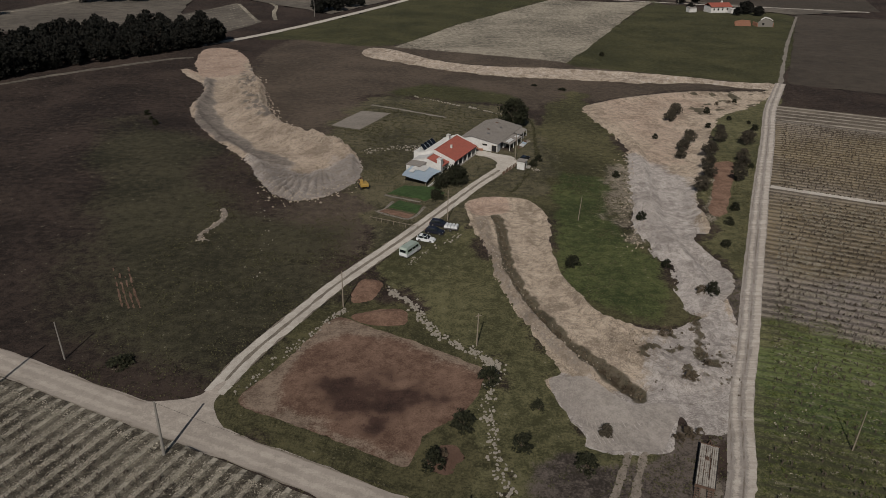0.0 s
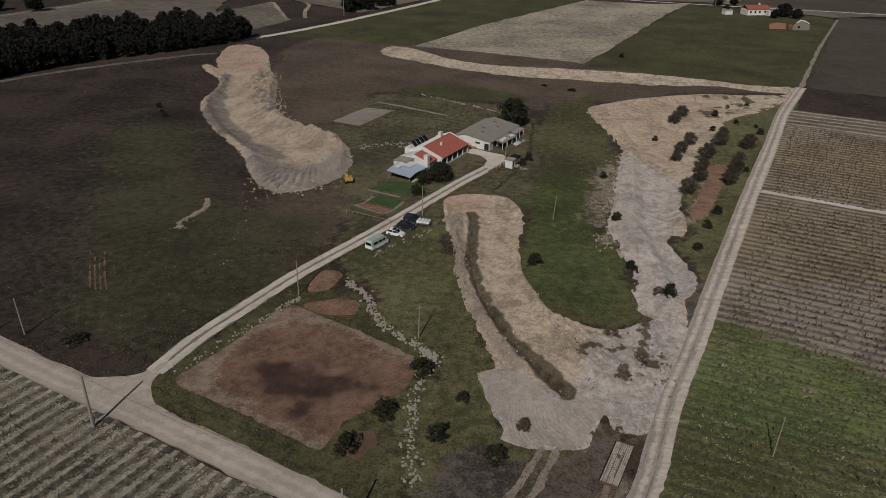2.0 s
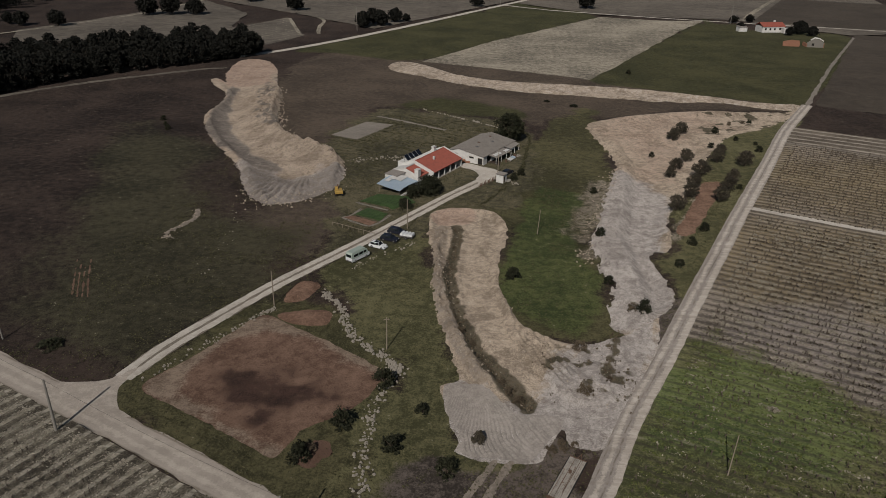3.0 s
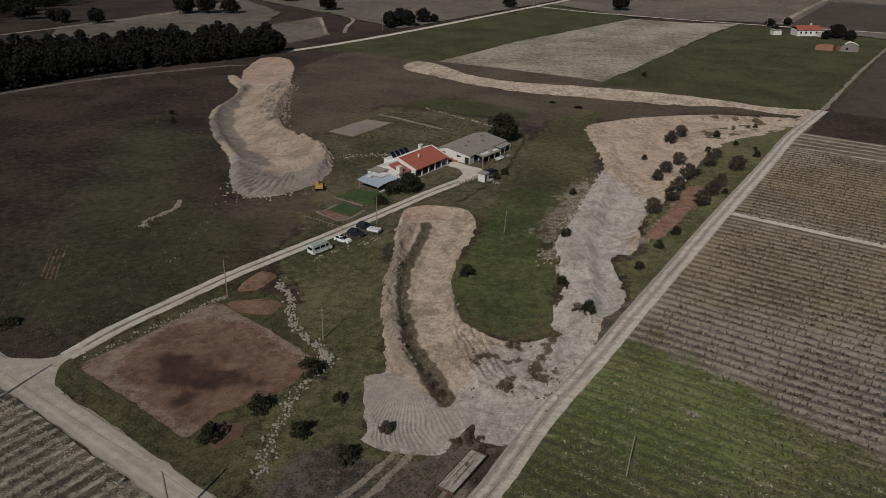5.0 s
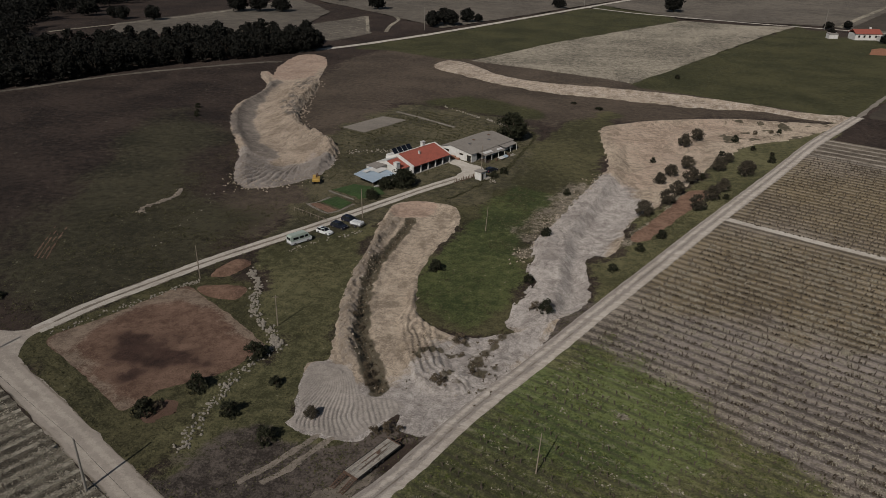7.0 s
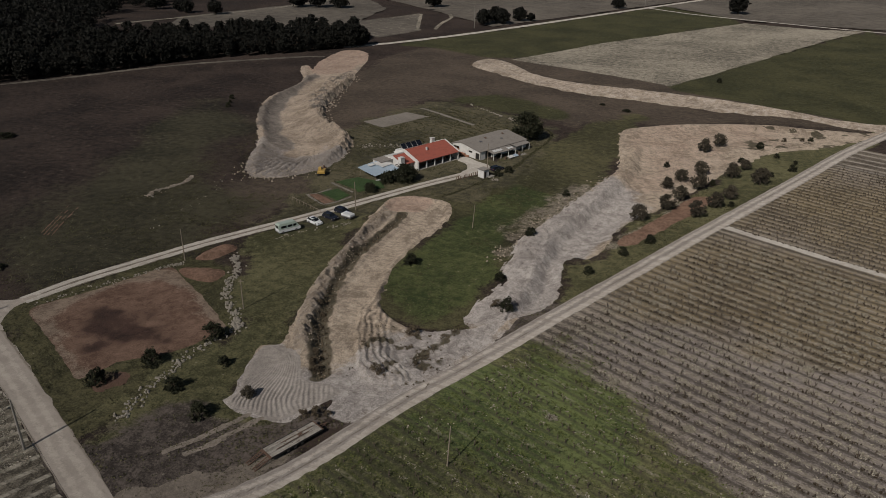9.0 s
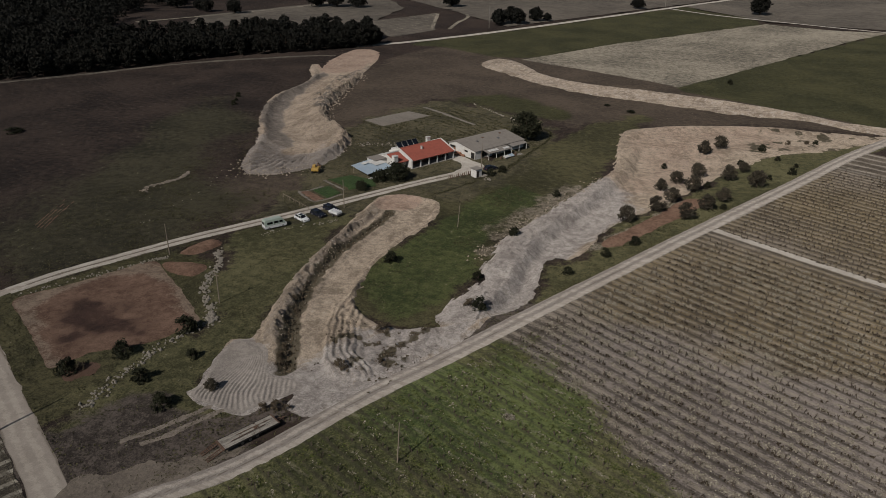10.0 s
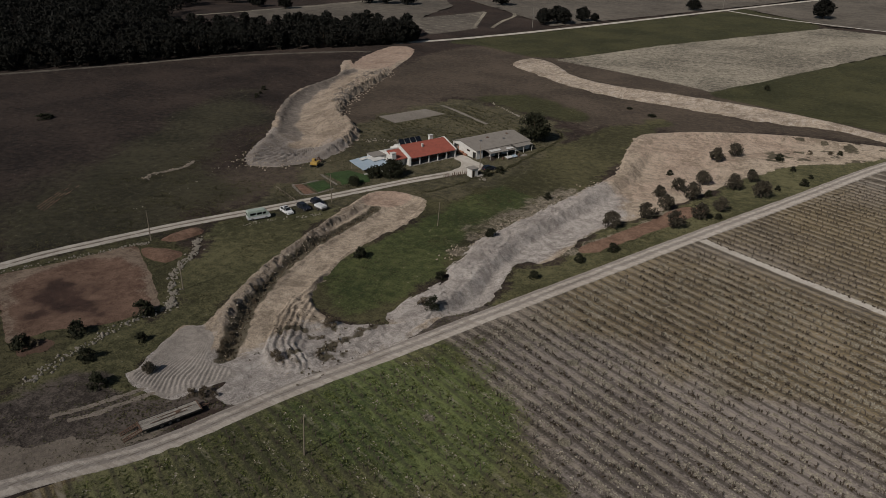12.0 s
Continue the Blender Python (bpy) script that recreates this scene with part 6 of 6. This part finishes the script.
far_round = [tree("far_tree", "round dark tree in distant fields", "tree", 11, 13, M_PINE, 170 + i, 80, 24, 0.7, 0.4, 0.25, group="far trees") for i in range(2)]
settle(far_round, [(91, 660, 1.25), (-3.4, 653, 0.8), (-146, 587, 1.15), (-74, 506, 0.95), (-64, 516, 0.9), (-70, 520, 1.0), (-57, 537, 0.85), (-243, 535, 1.2), (-227, 540, 1.2), (-210, 545, 1.0), (-272, 466, 0.9), (-296, 465, 0.8), (-307, 468, 0.7),
                   (196, 590, 0.5), (190, 548, 0.5), (211, 600, 0.5), (227, 538, 0.8), (231, 545, 0.7), (218, 530, 0.5), (233, 530, 0.6), (-50, 541, 0.5), (-330, 470, 1.0), (-345, 490, 0.9), (60, 790, 1.0), (-200, 640, 1.1)])
pines = [tree("pine_tree", "tall dark pine in the wood", "tree", 11.5, 8.5, M_PINE, 180 + i, 60, 18, 0.6, 0.22, 0.2, "round", group="pine wood") for i in range(4)]
wood = rounded([(-262, 170), (-222, 214), (-189, 265), (-168, 312), (-132, 354), (-113, 380), (-110, 396), (-136, 415), (-172, 402), (-205, 362), (-250, 320), (-310, 260), (-330, 190)], 3)
rng = np.random.default_rng(9)
cand = rng.uniform((-335, 165), (-110, 412), (9000, 2))
ok = inside(cand[:, 0], cand[:, 1], wood) > 1.5
chosen = []
for p in cand[ok]:
    if len(chosen) < 330 and all((p[0] - q[0]) ** 2 + (p[1] - q[1]) ** 2 > 5.2 ** 2 for q in chosen):
        chosen.append(p)
front_line = rounded([(-258, 168), (-220, 213), (-187, 264), (-166, 311), (-131, 353), (-112, 380), (-109, 394)], 6, False)
spots = [(p[0], p[1], 0.75 + 0.45 * rng.random()) for p in chosen] + [(p[0] - 2.5, p[1] + 2.0, 0.6 + 0.35 * rng.random()) for p in front_line]
settle(pines, spots)


def grove(name, label, model, points, rng):
    """A far wood as one mesh, from the sprays of one tree."""
    src = [c for c in model.children if c.name.startswith("crown")][0].data
    co = np.empty(len(src.vertices) * 3, np.float32)
    src.vertices.foreach_get("co", co)
    co = co.reshape(-1, 4, 3)
    v, n = [], 0
    for x, y, s in points:
        pick = co[rng.random(len(co)) < 0.22] * np.array((s, s, s)) * 1.1
        a = rng.uniform(0, 6.28)
        q = pick.reshape(-1, 3)
        v.append(np.stack([q[:, 0] * math.cos(a) - q[:, 1] * math.sin(a) + x, q[:, 0] * math.sin(a) + q[:, 1] * math.cos(a) + y, q[:, 2]], 1))
        n += len(q)
    v = np.concatenate(v)
    return tagged(mesh_object(name, v.tolist(), np.arange(n).reshape(-1, 4).tolist(), M_PINE), label, "wood", kind="stuff")


pts = rng.uniform((-560, 190), (-240, 640), (2600, 2))
west_wood = rounded([(-250, 305), (-300, 378), (-338, 440), (-350, 500), (-352, 545), (-362, 600), (-420, 640), (-560, 600), (-540, 360), (-430, 200), (-330, 190)], 2)
pts = pts[inside(pts[:, 0], pts[:, 1], west_wood) > 0][:900]
pts = [(p[0], p[1], 0.85 + 0.5 * rng.random()) for p in pts]
grove("far_wood", "dark distant pine wood", pines[0], pts, rng)


# ---- the far farm and the ruin ----
far_house = thing("far_farmhouse", "distant white farmhouse with red tile roof", "house", 203, 541, 15, z=0.0)
part("wall", Shape().prism([(0, 0), (17, 0), (17, 4.2), (0, 4.2)], 0, 9), M_WHITE, far_house)
fr_ = Shape()
gable_roof(fr_, -0.4, 17.4, -0.5, 4.5, 9.5, 4.1, 6.6, 4.1, 0.2)
part("roof", fr_, M_TILE, far_house)
for x in (2.5, 6.0, 9.5, 13.5):
    opening(far_house, "window", x, -0.04, 2.4, 1.2, 1.4)
part("porch", Shape().box(16.5, -2.5, 0, 5, 4, 3.0).box(16.5, -2.5, 3.0, 5.4, 4.4, 0.2), M_WHITE, far_house)
part("chimney", Shape().box(12, 6, 5, 1.2, 0.9, 2.6), M_WHITE, far_house)
out = thing("outbuilding", "small distant white outbuilding", "shed", 190, 545, 15, z=0.0)
part("wall", Shape().box(0, 0, 0, 6, 4.5, 3), M_WHITE, out)
part("roof", Shape().slab([(-3.2, -2.5, 3.0), (3.2, -2.5, 3.0), (3.2, 2.5, 3.8), (-3.2, 2.5, 3.8)], 0.15), M_CEMENT, out)
ruin = thing("ruined_barn", "roofless ruin of orange brick and white plaster", "ruin", 208, 481, -2, z=0.0)
part("brick_wall", Shape().prism([(-10, 0), (0, 0), (0, 2.2), (-2, 2.8), (-4, 1.8), (-7, 2.3), (-10, 1.2)], 0, 0.5), M_BRICK, ruin, "broken orange brick wall")
part("rear_wall", Shape().prism([(-8, 0), (2, 0), (2, 2.6), (-3, 3.0), (-8, 2.0)], 7, 7.5), M_BRICK, ruin)
part("gable_wall", Shape().prism([(4, 0), (14, 0), (14, 3.0), (11, 4.6), (8, 5.4), (6, 4.2), (4, 2.8)], -1, -0.5), M_CONCRETE, ruin, "pale plastered gable wall")
part("side_wall", Shape().box(14, 3, 0, 0.5, 8, 2.6).box(4, 3, 0, 0.5, 8, 2.2), M_BRICK, ruin)
# near-black plate on the wall stands for the shaded window hole
part("window", Shape().box(7.5, -1.03, 1.0, 1.4, 0.06, 1.4), M_DARK, ruin)
part("arch", Shape().prism([(5.6, 4.6), (8, 6.2), (11, 5.6), (13.5, 4.2), (13.5, 3.7), (11, 5.0), (8, 5.5), (5.8, 4.1)], -1.1, -0.4), M_WHITE, ruin, "white arched coping")

# ---- fence by the yard ----
fence = tagged(new("yard_fence"), "low fence of dark uneven posts beside the track", "fence")
fence.matrix_basis = pose(20.6, 193.2, 0, 0, 0, 0)
frng = np.random.default_rng(31)
for i in range(14):
    t = i / 13
    part("post", Shape().rod((4.8 * t + 0.3, 8.0 * t, -0.1), (4.8 * t + 0.3 + frng.uniform(-0.1, 0.1), 8.0 * t, 0.9 + frng.uniform(0, 0.4)), 0.16, 0.13, 6), M_RUST if i % 3 else M_WOOD, fence)
bed_fence = tagged(new("bed_fence"), "thin wooden fence beside the garden beds", "fence")
bed_fence.matrix_basis = pose(-14, 160.5, 0, 0, 0, -25)
for i in range(9):
    part("post", Shape().rod((i * 1.6, 0.2 * (i % 2), -0.1), (i * 1.6, 0.2 * (i % 2), 1.1), 0.06, 0.05, 6), M_WOOD, bed_fence)
part("rail", Shape().box(6.4, 0.1, 0.8, 12.8, 0.06, 0.09), M_WOOD, bed_fence)

# ---- vines ----


def vines(name, label, spots, seed, high=0.75):
    """Pruned stumps with a few bent arms, joined: nobody counts them."""
    rng = np.random.default_rng(seed)
    v, f = [], []

    def limb(a, b, r0, r1):
        k = len(v)
        d = np.array(b) - np.array(a)
        s1 = np.cross(d, (0.3, 0.5, 0.8)); s1 /= np.linalg.norm(s1)
        s2 = np.cross(d, s1); s2 /= np.linalg.norm(s2)
        for p, r in ((a, r0), (b, r1)):
            for ang in (0.0, 2.094, 4.189):
                v.append(tuple(np.array(p) + r * (math.cos(ang) * s1 + math.sin(ang) * s2)))
        f.extend([(k, k + 1, k + 4, k + 3), (k + 1, k + 2, k + 5, k + 4), (k + 2, k, k + 3, k + 5)])
    for x, y, z in spots:
        h = high * rng.uniform(0.6, 1.15)
        ox, oy = rng.uniform(-0.12, 0.12, 2)
        limb((x, y, z - 0.1), (x + ox, y + oy, z + h * 0.6), 0.11, 0.08)
        for _ in range(3):
            a = rng.uniform(0, 6.28)
            r = rng.uniform(0.12, 0.32)
            limb((x + ox, y + oy, z + h * 0.58), (x + ox + r * math.cos(a), y + oy + r * math.sin(a), z + h * rng.uniform(0.8, 1.2)), 0.075, 0.035)
    return tagged(mesh_object(name, v, f, M_VINEWOOD), label, "vines", kind="stuff")


def row_spots(poly, angle, gap, step, seed, miss=0.12, keep=None):
    rng = np.random.default_rng(seed)
    poly = np.array(poly, float)
    a = radians(angle)
    ca, sa = math.cos(a), math.sin(a)
    u, v = poly[:, 0] * ca + poly[:, 1] * sa, -poly[:, 0] * sa + poly[:, 1] * ca
    vs = np.arange(math.floor(v.min() / gap) * gap, v.max(), gap)
    us = np.arange(u.min(), u.max(), step)
    gu, gv = np.meshgrid(us, vs)
    gu, gv = gu.ravel() + rng.normal(0, 0.3, gu.size), gv.ravel() + rng.normal(0, 0.1, gv.size)
    x, y = gu * ca - gv * sa, gu * sa + gv * ca
    m = (inside(x, y, poly) > 0.8) & (rng.random(x.size) > miss)
    if keep is not None:
        m &= keep(x, y)
    x, y = x[m], y[m]
    return np.stack([x, y, height(x, y) + 0.12], 1)


near = row_spots(square(-25, 124, 3.8, 96), RUN - 90, 2.6, 1.25, 1, 0.4)
vines("near_vines", "pruned brown vine stumps in straight rows", near, 2, 0.8)
farv = row_spots(square(127.5, 203, 3.8, 96), RUN - 90, 2.6, 1.6, 3, 0.35)
vines("far_vines", "pruned vine stumps in distant straight rows", farv, 4, 0.85)
west = row_spots([(-100, 104), (-71, 91.5), (-40.5, 77.5), (-20.5, 68), (6, 55), (-8, 40), (-90, 60)], RUN, 2.5, 1.2, 5)
vines("west_vines", "pruned vine stumps in weedy rows", west, 6, 0.7)

# ---- grass tufts, weeds and stones ----


def tufts(name, label, mat, x, y, seed, high=0.35, blades=4, wide=0.18):
    rng = np.random.default_rng(seed)
    n = len(x)
    z = height(x, y)
    v = np.zeros((n, blades, 4, 3))
    for b in range(blades):
        a = rng.uniform(0, 6.28, n)
        r = wide * rng.uniform(0.5, 1.3, n)
        h = high * rng.uniform(0.5, 1.4, n)
        dx, dy = np.cos(a), np.sin(a)
        ox, oy = rng.normal(0, wide, n), rng.normal(0, wide, n)
        v[:, b, 0] = np.stack([x + ox - dx * r, y + oy - dy * r, z], 1)
        v[:, b, 1] = np.stack([x + ox + dx * r, y + oy + dy * r, z], 1)
        v[:, b, 2] = np.stack([x + ox + dx * r * 1.2 + dy * r, y + oy + dy * r * 1.2 - dx * r, z + h * 0.8], 1)
        v[:, b, 3] = np.stack([x + ox - dx * r * 0.8 + dy * r, y + oy - dy * r * 0.8 - dx * r, z + h], 1)
    v = v.reshape(-1, 3)
    return tagged(mesh_object(name, v.tolist(), np.arange(len(v)).reshape(-1, 4).tolist(), mat), label, "grass", kind="stuff")


def scatter(n, box, weight, seed):
    rng = np.random.default_rng(seed)
    p = rng.uniform(box[:2], box[2:], (n, 2))
    m = rng.random(n) < weight(p[:, 0], p[:, 1])
    return p[m, 0], p[m, 1]


BARRED = COVER + [rounded([(-43.5, 89), (-36, 91.3), (-34, 96), (-30.8, 95.6), (-31.6, 90), (-28.5, 84), (-33, 82)], 3), rounded([(17, 206), (14.5, 212.5), (16, 215.5), (22, 213), (27, 209.5), (27.5, 203), (24, 199), (20.8, 199)], 4),
                  np.array([(7, 196), (15.5, 213), (5, 218), (-5, 200), (-9, 190), (-4, 182), (4, 186)]), np.array([(21.3, 213), (31, 233.5), (19.5, 239), (9.7, 219)])]


def off_cover(x, y):
    s = np.full(x.shape, -3.0)
    for poly in BARRED:
        s = np.maximum(s, inside_near(x, y, poly, 3.0))
    return s


def wild(x, y):
    s = off_cover(x, y)
    edge = np.exp(-((s + 0.6) / 0.9) ** 2)
    return np.where(s < 0, 0.10 + 0.5 * smooth(0.05, 0.5, fbm(x, y, 7, 3, 90)) + 0.35 * edge, 0.0)


x, y = scatter(140000, (-60, 58, 100, 215), wild, 11)
tufts("weeds", "patchy weeds and rough grass", M_WEED, x, y, 12, 0.13, 3, 0.09)
x, y = scatter(75000, (-60, 58, 100, 260), lambda x, y: wild(x, y) * smooth(0.0, 0.4, fbm(x, y, 11, 3, 91)), 13)
tufts("dry_grass", "tufts of pale dry grass", M_PALEGRASS, x, y, 14, 0.16, 3, 0.075)
pw = np.array([(-100, 109), (-71, 96.4), (-40.5, 82.3), (-20.5, 72.8), (8, 58.8), (-8, 40), (-90, 60)])
x, y = scatter(380000, (-100, 44, 10, 110), lambda x, y: (inside_near(x, y, pw) > 0.3) * (0.12 + 0.85 * smooth(0.3, -0.6, np.cos(2 * math.pi * (-x * math.sin(radians(RUN)) + y * math.cos(radians(RUN))) / 2.5)) * smooth(-0.35, 0.25, fbm(x, y, 2.4, 3, 92))), 15)
tufts("vineyard_weeds", "pale weeds between the vineyard rows", M_PALESTRAW, x, y, 16, 0.16, 3, 0.1)
ROW_WAY = (math.cos(radians(RUN)), math.sin(radians(RUN)))
pg = np.array(square(-25, 124, 3.4, 96))
x, y = scatter(170000, (30, 20, 140, 190), lambda x, y: (inside_near(x, y, pg) > 0.3) * GREEN_V(x, y) * (0.3 + 0.6 * smooth(-0.3, 0.4, fbm(x, y, 3, 3, 93))) * (0.3 + 0.7 * smooth(0.5, -0.5, np.cos(2 * math.pi * (x * ROW_WAY[0] + y * ROW_WAY[1]) / 2.6))), 17)
tufts("cover_crop", "green cover crop between vine rows", M_GREENCROP, x, y, 18, 0.22, 3, 0.1)


def row_wave(x, y, shift=0.0):
    """1 on a vine row, -1 between two."""
    return np.cos(2 * math.pi * (x * ROW_WAY[0] + y * ROW_WAY[1]) / 2.6 + shift)


x, y = scatter(460000, (30, 20, 150, 190), lambda x, y: (inside_near(x, y, pg) > 1.2) * (1 - 0.8 * GREEN_V(x, y)) * 0.8 * np.maximum(smooth(0.4, -0.7, row_wave(x, y, 0.4)), 0.6 * smooth(0.2, 0.9, row_wave(x, y, -1.0))) * smooth(-0.25, 0.3, fbm(x, y, 1.7, 3, 97) + 0.3 * fbm(x, y, 9, 2, 96)), 19)
tufts("row_straw", "dry straw strips between vine rows", M_STRAW, x, y, 20, 0.22, 2, 0.11)
x, y = scatter(230000, (30, 20, 150, 190), lambda x, y: (inside_near(x, y, pg) > 1.2) * (1 - 0.55 * GREEN_V(x, y)) * 0.5 * smooth(0.5, 0.95, row_wave(x, y)) * smooth(-0.2, 0.3, fbm(x, y, 1.5, 3, 98)), 25)
tufts("row_scrub", "dark dead weeds under the vines", M_ROWSCRUB, x, y, 26, 0.34, 3, 0.1)
pf = np.array(square(127.5, 203, 3.0, 96))
x, y = scatter(90000, (90, 130, 210, 275), lambda x, y: (inside_near(x, y, pf) > 1.2) * 0.6 * smooth(0.5, 0.98, row_wave(x, y)), 27)
tufts("far_row_scrub", "dark dead weeds under distant vines", M_ROWSCRUB, x, y, 28, 0.35, 2, 0.14)
x, y = scatter(90000, (90, 130, 210, 275), lambda x, y: (inside_near(x, y, pf) > 1.2) * 0.6 * smooth(0.1, -0.8, row_wave(x, y, 0.7)) * smooth(-0.5, 0.4, fbm(x, y, 8, 3, 99)), 29)
tufts("far_row_straw", "dry straw between distant vine rows", M_STRAW, x, y, 30, 0.16, 2, 0.13)
x, y = scatter(30000, (8, 76, 60, 170), lambda x, y: np.maximum(smooth(1.6, 0.2, to_line(x, y, DITCH_L)[0] - 0.5 * smooth(115, 96, y)) * 0.5, np.maximum(0.35 * smooth(0.1, 0.4, fbm(x, y, 2.2, 3, 29)) * smooth(6, 3, np.hypot((x - 44) * 0.8, (y - 102) * 0.6) - 2), 0.5 * smooth(1.6, 0.3, to_line(x, y, WEED_L)[0] + 1.6 * fbm(x, y, 2.0, 3, 85)))), 23)
tufts("dig_weeds", "brown weeds along the ditch and on dug ground", M_SCRUB, x, y, 24, 0.3, 3, 0.11)

GARDEN = rounded([(-34, 232), (-24, 262), (-10, 272), (28, 256), (34, 236), (22, 238), (6, 224), (-8, 210), (-18, 206)], 3)
x, y = scatter(13000, (-36, 200, 36, 275), lambda x, y: (inside_near(x, y, GARDEN) > 0) * (off_cover(x, y) < -0.3) * (0.15 + 0.85 * smooth(0.1, 0.5, np.sin((x * 0.43 + y * 0.9) * 1.9 + 2.5 * fbm(x, y, 9, 2, 94)) * 0.5 + fbm(x, y, 6, 3, 95))), 21)
tufts("garden_growth", "rough green growth in the kitchen garden", M_GARDEN, x, y, 22, 0.24, 3, 0.15)

hedge = rounded([(22, 179), (27.5, 192), (29.8, 202.5), (33, 209), (34.4, 223.5), (36, 249), (31, 258)], 5, False)
x, y = scatter(40000, (10, 170, 50, 265), lambda x, y: 0.8 * smooth(0.9, 0.1, to_line(x, y, hedge)[0] + 0.5 * fbm(x, y, 2.5, 2, 81)), 41)
tufts("ditch_growth", "dark growth along the ditch behind the barn", M_GARDEN, x, y, 42, 0.22, 3, 0.1)
rng = np.random.default_rng(43)
cx, cy = [], []
for px, py in ((86.5, 121.8), (102.8, 114.0), (80.0, 109.5), (92.6, 101.5), (72.5, 96.0), (110.5, 126.0)):
    r, a = 0.85 * np.sqrt(rng.random(120)), rng.uniform(0, 6.28, 120)
    cx += list(px + r * np.cos(a))
    cy += list(py + r * np.sin(a))
tufts("bleached_clumps", "round clumps of bleached weeds in the vineyard", M_STRAW, np.array(cx), np.array(cy), 44, 0.35, 3, 0.1)


def stone_mesh(seed, r=0.3, mat=M_STONE):
    rng = np.random.default_rng(seed)
    bm = bmesh.new()
    bmesh.ops.create_icosphere(bm, subdivisions=1, radius=r)
    k = rng.uniform(0.6, 1.2, 3)
    for v in bm.verts:
        v.co = Vector((v.co.x * k[0], v.co.y * k[1], v.co.z * k[2] * 0.75)) * float(rng.uniform(0.82, 1.15))
    me = bpy.data.meshes.new("stone")
    bm.to_mesh(me)
    bm.free()
    me.materials.append(mat)
    return me


STONES = [stone_mesh(s) for s in range(7)]
CLODS = [stone_mesh(20 + s, 0.3, M_CLOD) for s in range(5)]


def stone_row(name, label, line, n, half, seed, lo=0.5, hi=1.5, pieces=None):
    rng = np.random.default_rng(seed)
    p = rounded(line, 8, False)
    t = tagged(new(name), label, "stones")
    t.matrix_basis = pose(p[0][0], p[0][1], 0)
    xs, ys = [], []
    for _ in range(n):
        i = rng.uniform(0, len(p) - 1.001)
        q = p[int(i)] * (1 - i % 1) + p[int(i) + 1] * (i % 1) + rng.normal(0, half, 2)
        xs.append(q[0]), ys.append(q[1])
    zs = height(np.array(xs), np.array(ys))
    for x, y, z in zip(xs, ys, zs):
        s = new("clod" if pieces else "stone", (pieces or STONES)[int(rng.integers(5))])
        s.parent = t
        k = float(rng.uniform(lo, hi))
        s.matrix_basis = pose(x - p[0][0], y - p[0][1], z + 0.04, *rng.uniform(0, 360, 3)) @ Matrix.Diagonal((k, k, k, 1))
    return t


stone_row("stone_bank", "tumbled bank of pale fieldstones beside the bare field", WALL_STONES[:5], 295, 0.55, 1, 0.45, 1.45)
stone_row("stone_line", "broken line of pale fieldstones in grass", WALL_STONES[4:], 190, 0.6, 2, 0.35, 1.25)
stone_row("field_edge_stones", "pale stones lining the bare field", [(-29.5, 92), (-24, 102.5), (-18.5, 113.5), (-15.5, 118)], 110, 0.45, 3, 0.4, 1.1)
stone_row("garden_stones", "loose pale stones in the garden", [(-20, 212), (-10, 216), (-2, 216), (2, 220)], 120, 1.4, 4, 0.5, 1.6)
stone_row("boundary_stones", "far row of pale boundary stones", [(-6, 282), (6, 273), (16, 266), (26, 258)], 60, 0.35, 5, 0.8, 1.8)
stone_row("dig_edge_stones", "pale rubble along the dig's edge", [(47.5, 146), (48.5, 158), (52, 173), (55, 187), (58.5, 200), (61, 214)], 150, 1.4, 6, 0.35, 1.32, CLODS)
stone_row("dig_rubble", "lumps of subsoil on the spoil bank", [(-28, 214), (-40, 225), (-50, 240), (-57, 256), (-62, 272), (-70, 300), (-80, 318)], 290, 1.6, 7, 0.6, 2.0, CLODS)
stone_row("front_rubble", "grey lumps of subsoil heaped by the digger", [(-45, 186), (-40, 176), (-33, 173), (-26, 178), (-20, 186)], 160, 2.0, 8, 0.49, 1.32, CLODS)
stone_row("berm_rubble", "clods on the spoil ridge beside the ditch", BERM_B, 120, 0.8, 9, 0.42, 1.02, CLODS)
stone_row("ditch_rubble", "clods and stones in the ditch", DITCH, 90, 0.5, 10, 0.28, 0.72, CLODS)
stone_row("vehicle_rubble", "stones in the grass by the parked cars", [(-4, 137), (0, 143), (5, 149), (8, 153)], 40, 0.5, 11, 0.4, 1.1)
stone_row("woodpile", "scattered pale cut wood and stones beside the drive", [(14.6, 188.5), (17.4, 192.2), (20.2, 195.4)], 60, 0.7, 12, 0.3, 0.9)
stone_row("field_stones", "few pale stones lying in the dark field", [(-41.8, 166.4), (-38.3, 156.2), (-36.2, 141.3), (-35.1, 130.9)], 22, 0.9, 13, 0.3, 0.8)
stone_row("heap_stones", "pale stones on the low spoil heap", [(-50.6, 165), (-48.8, 159.5), (-50.2, 154), (-51.6, 149), (-49.6, 146.4)], 45, 0.6, 14, 0.3, 1.0, CLODS)
stone_row("terrace_rubble", "pale clods strewn over the raked terrace", [(33, 112), (37, 106), (41, 101), (44, 96), (47, 94)], 150, 1.9, 15, 0.18, 0.5, CLODS)
stone_row("hut_rubble", "pale rubble lying beside the small hut", [(29, 199.5), (31, 198.4), (31.8, 196.8)], 26, 0.5, 16, 0.4, 1.1)
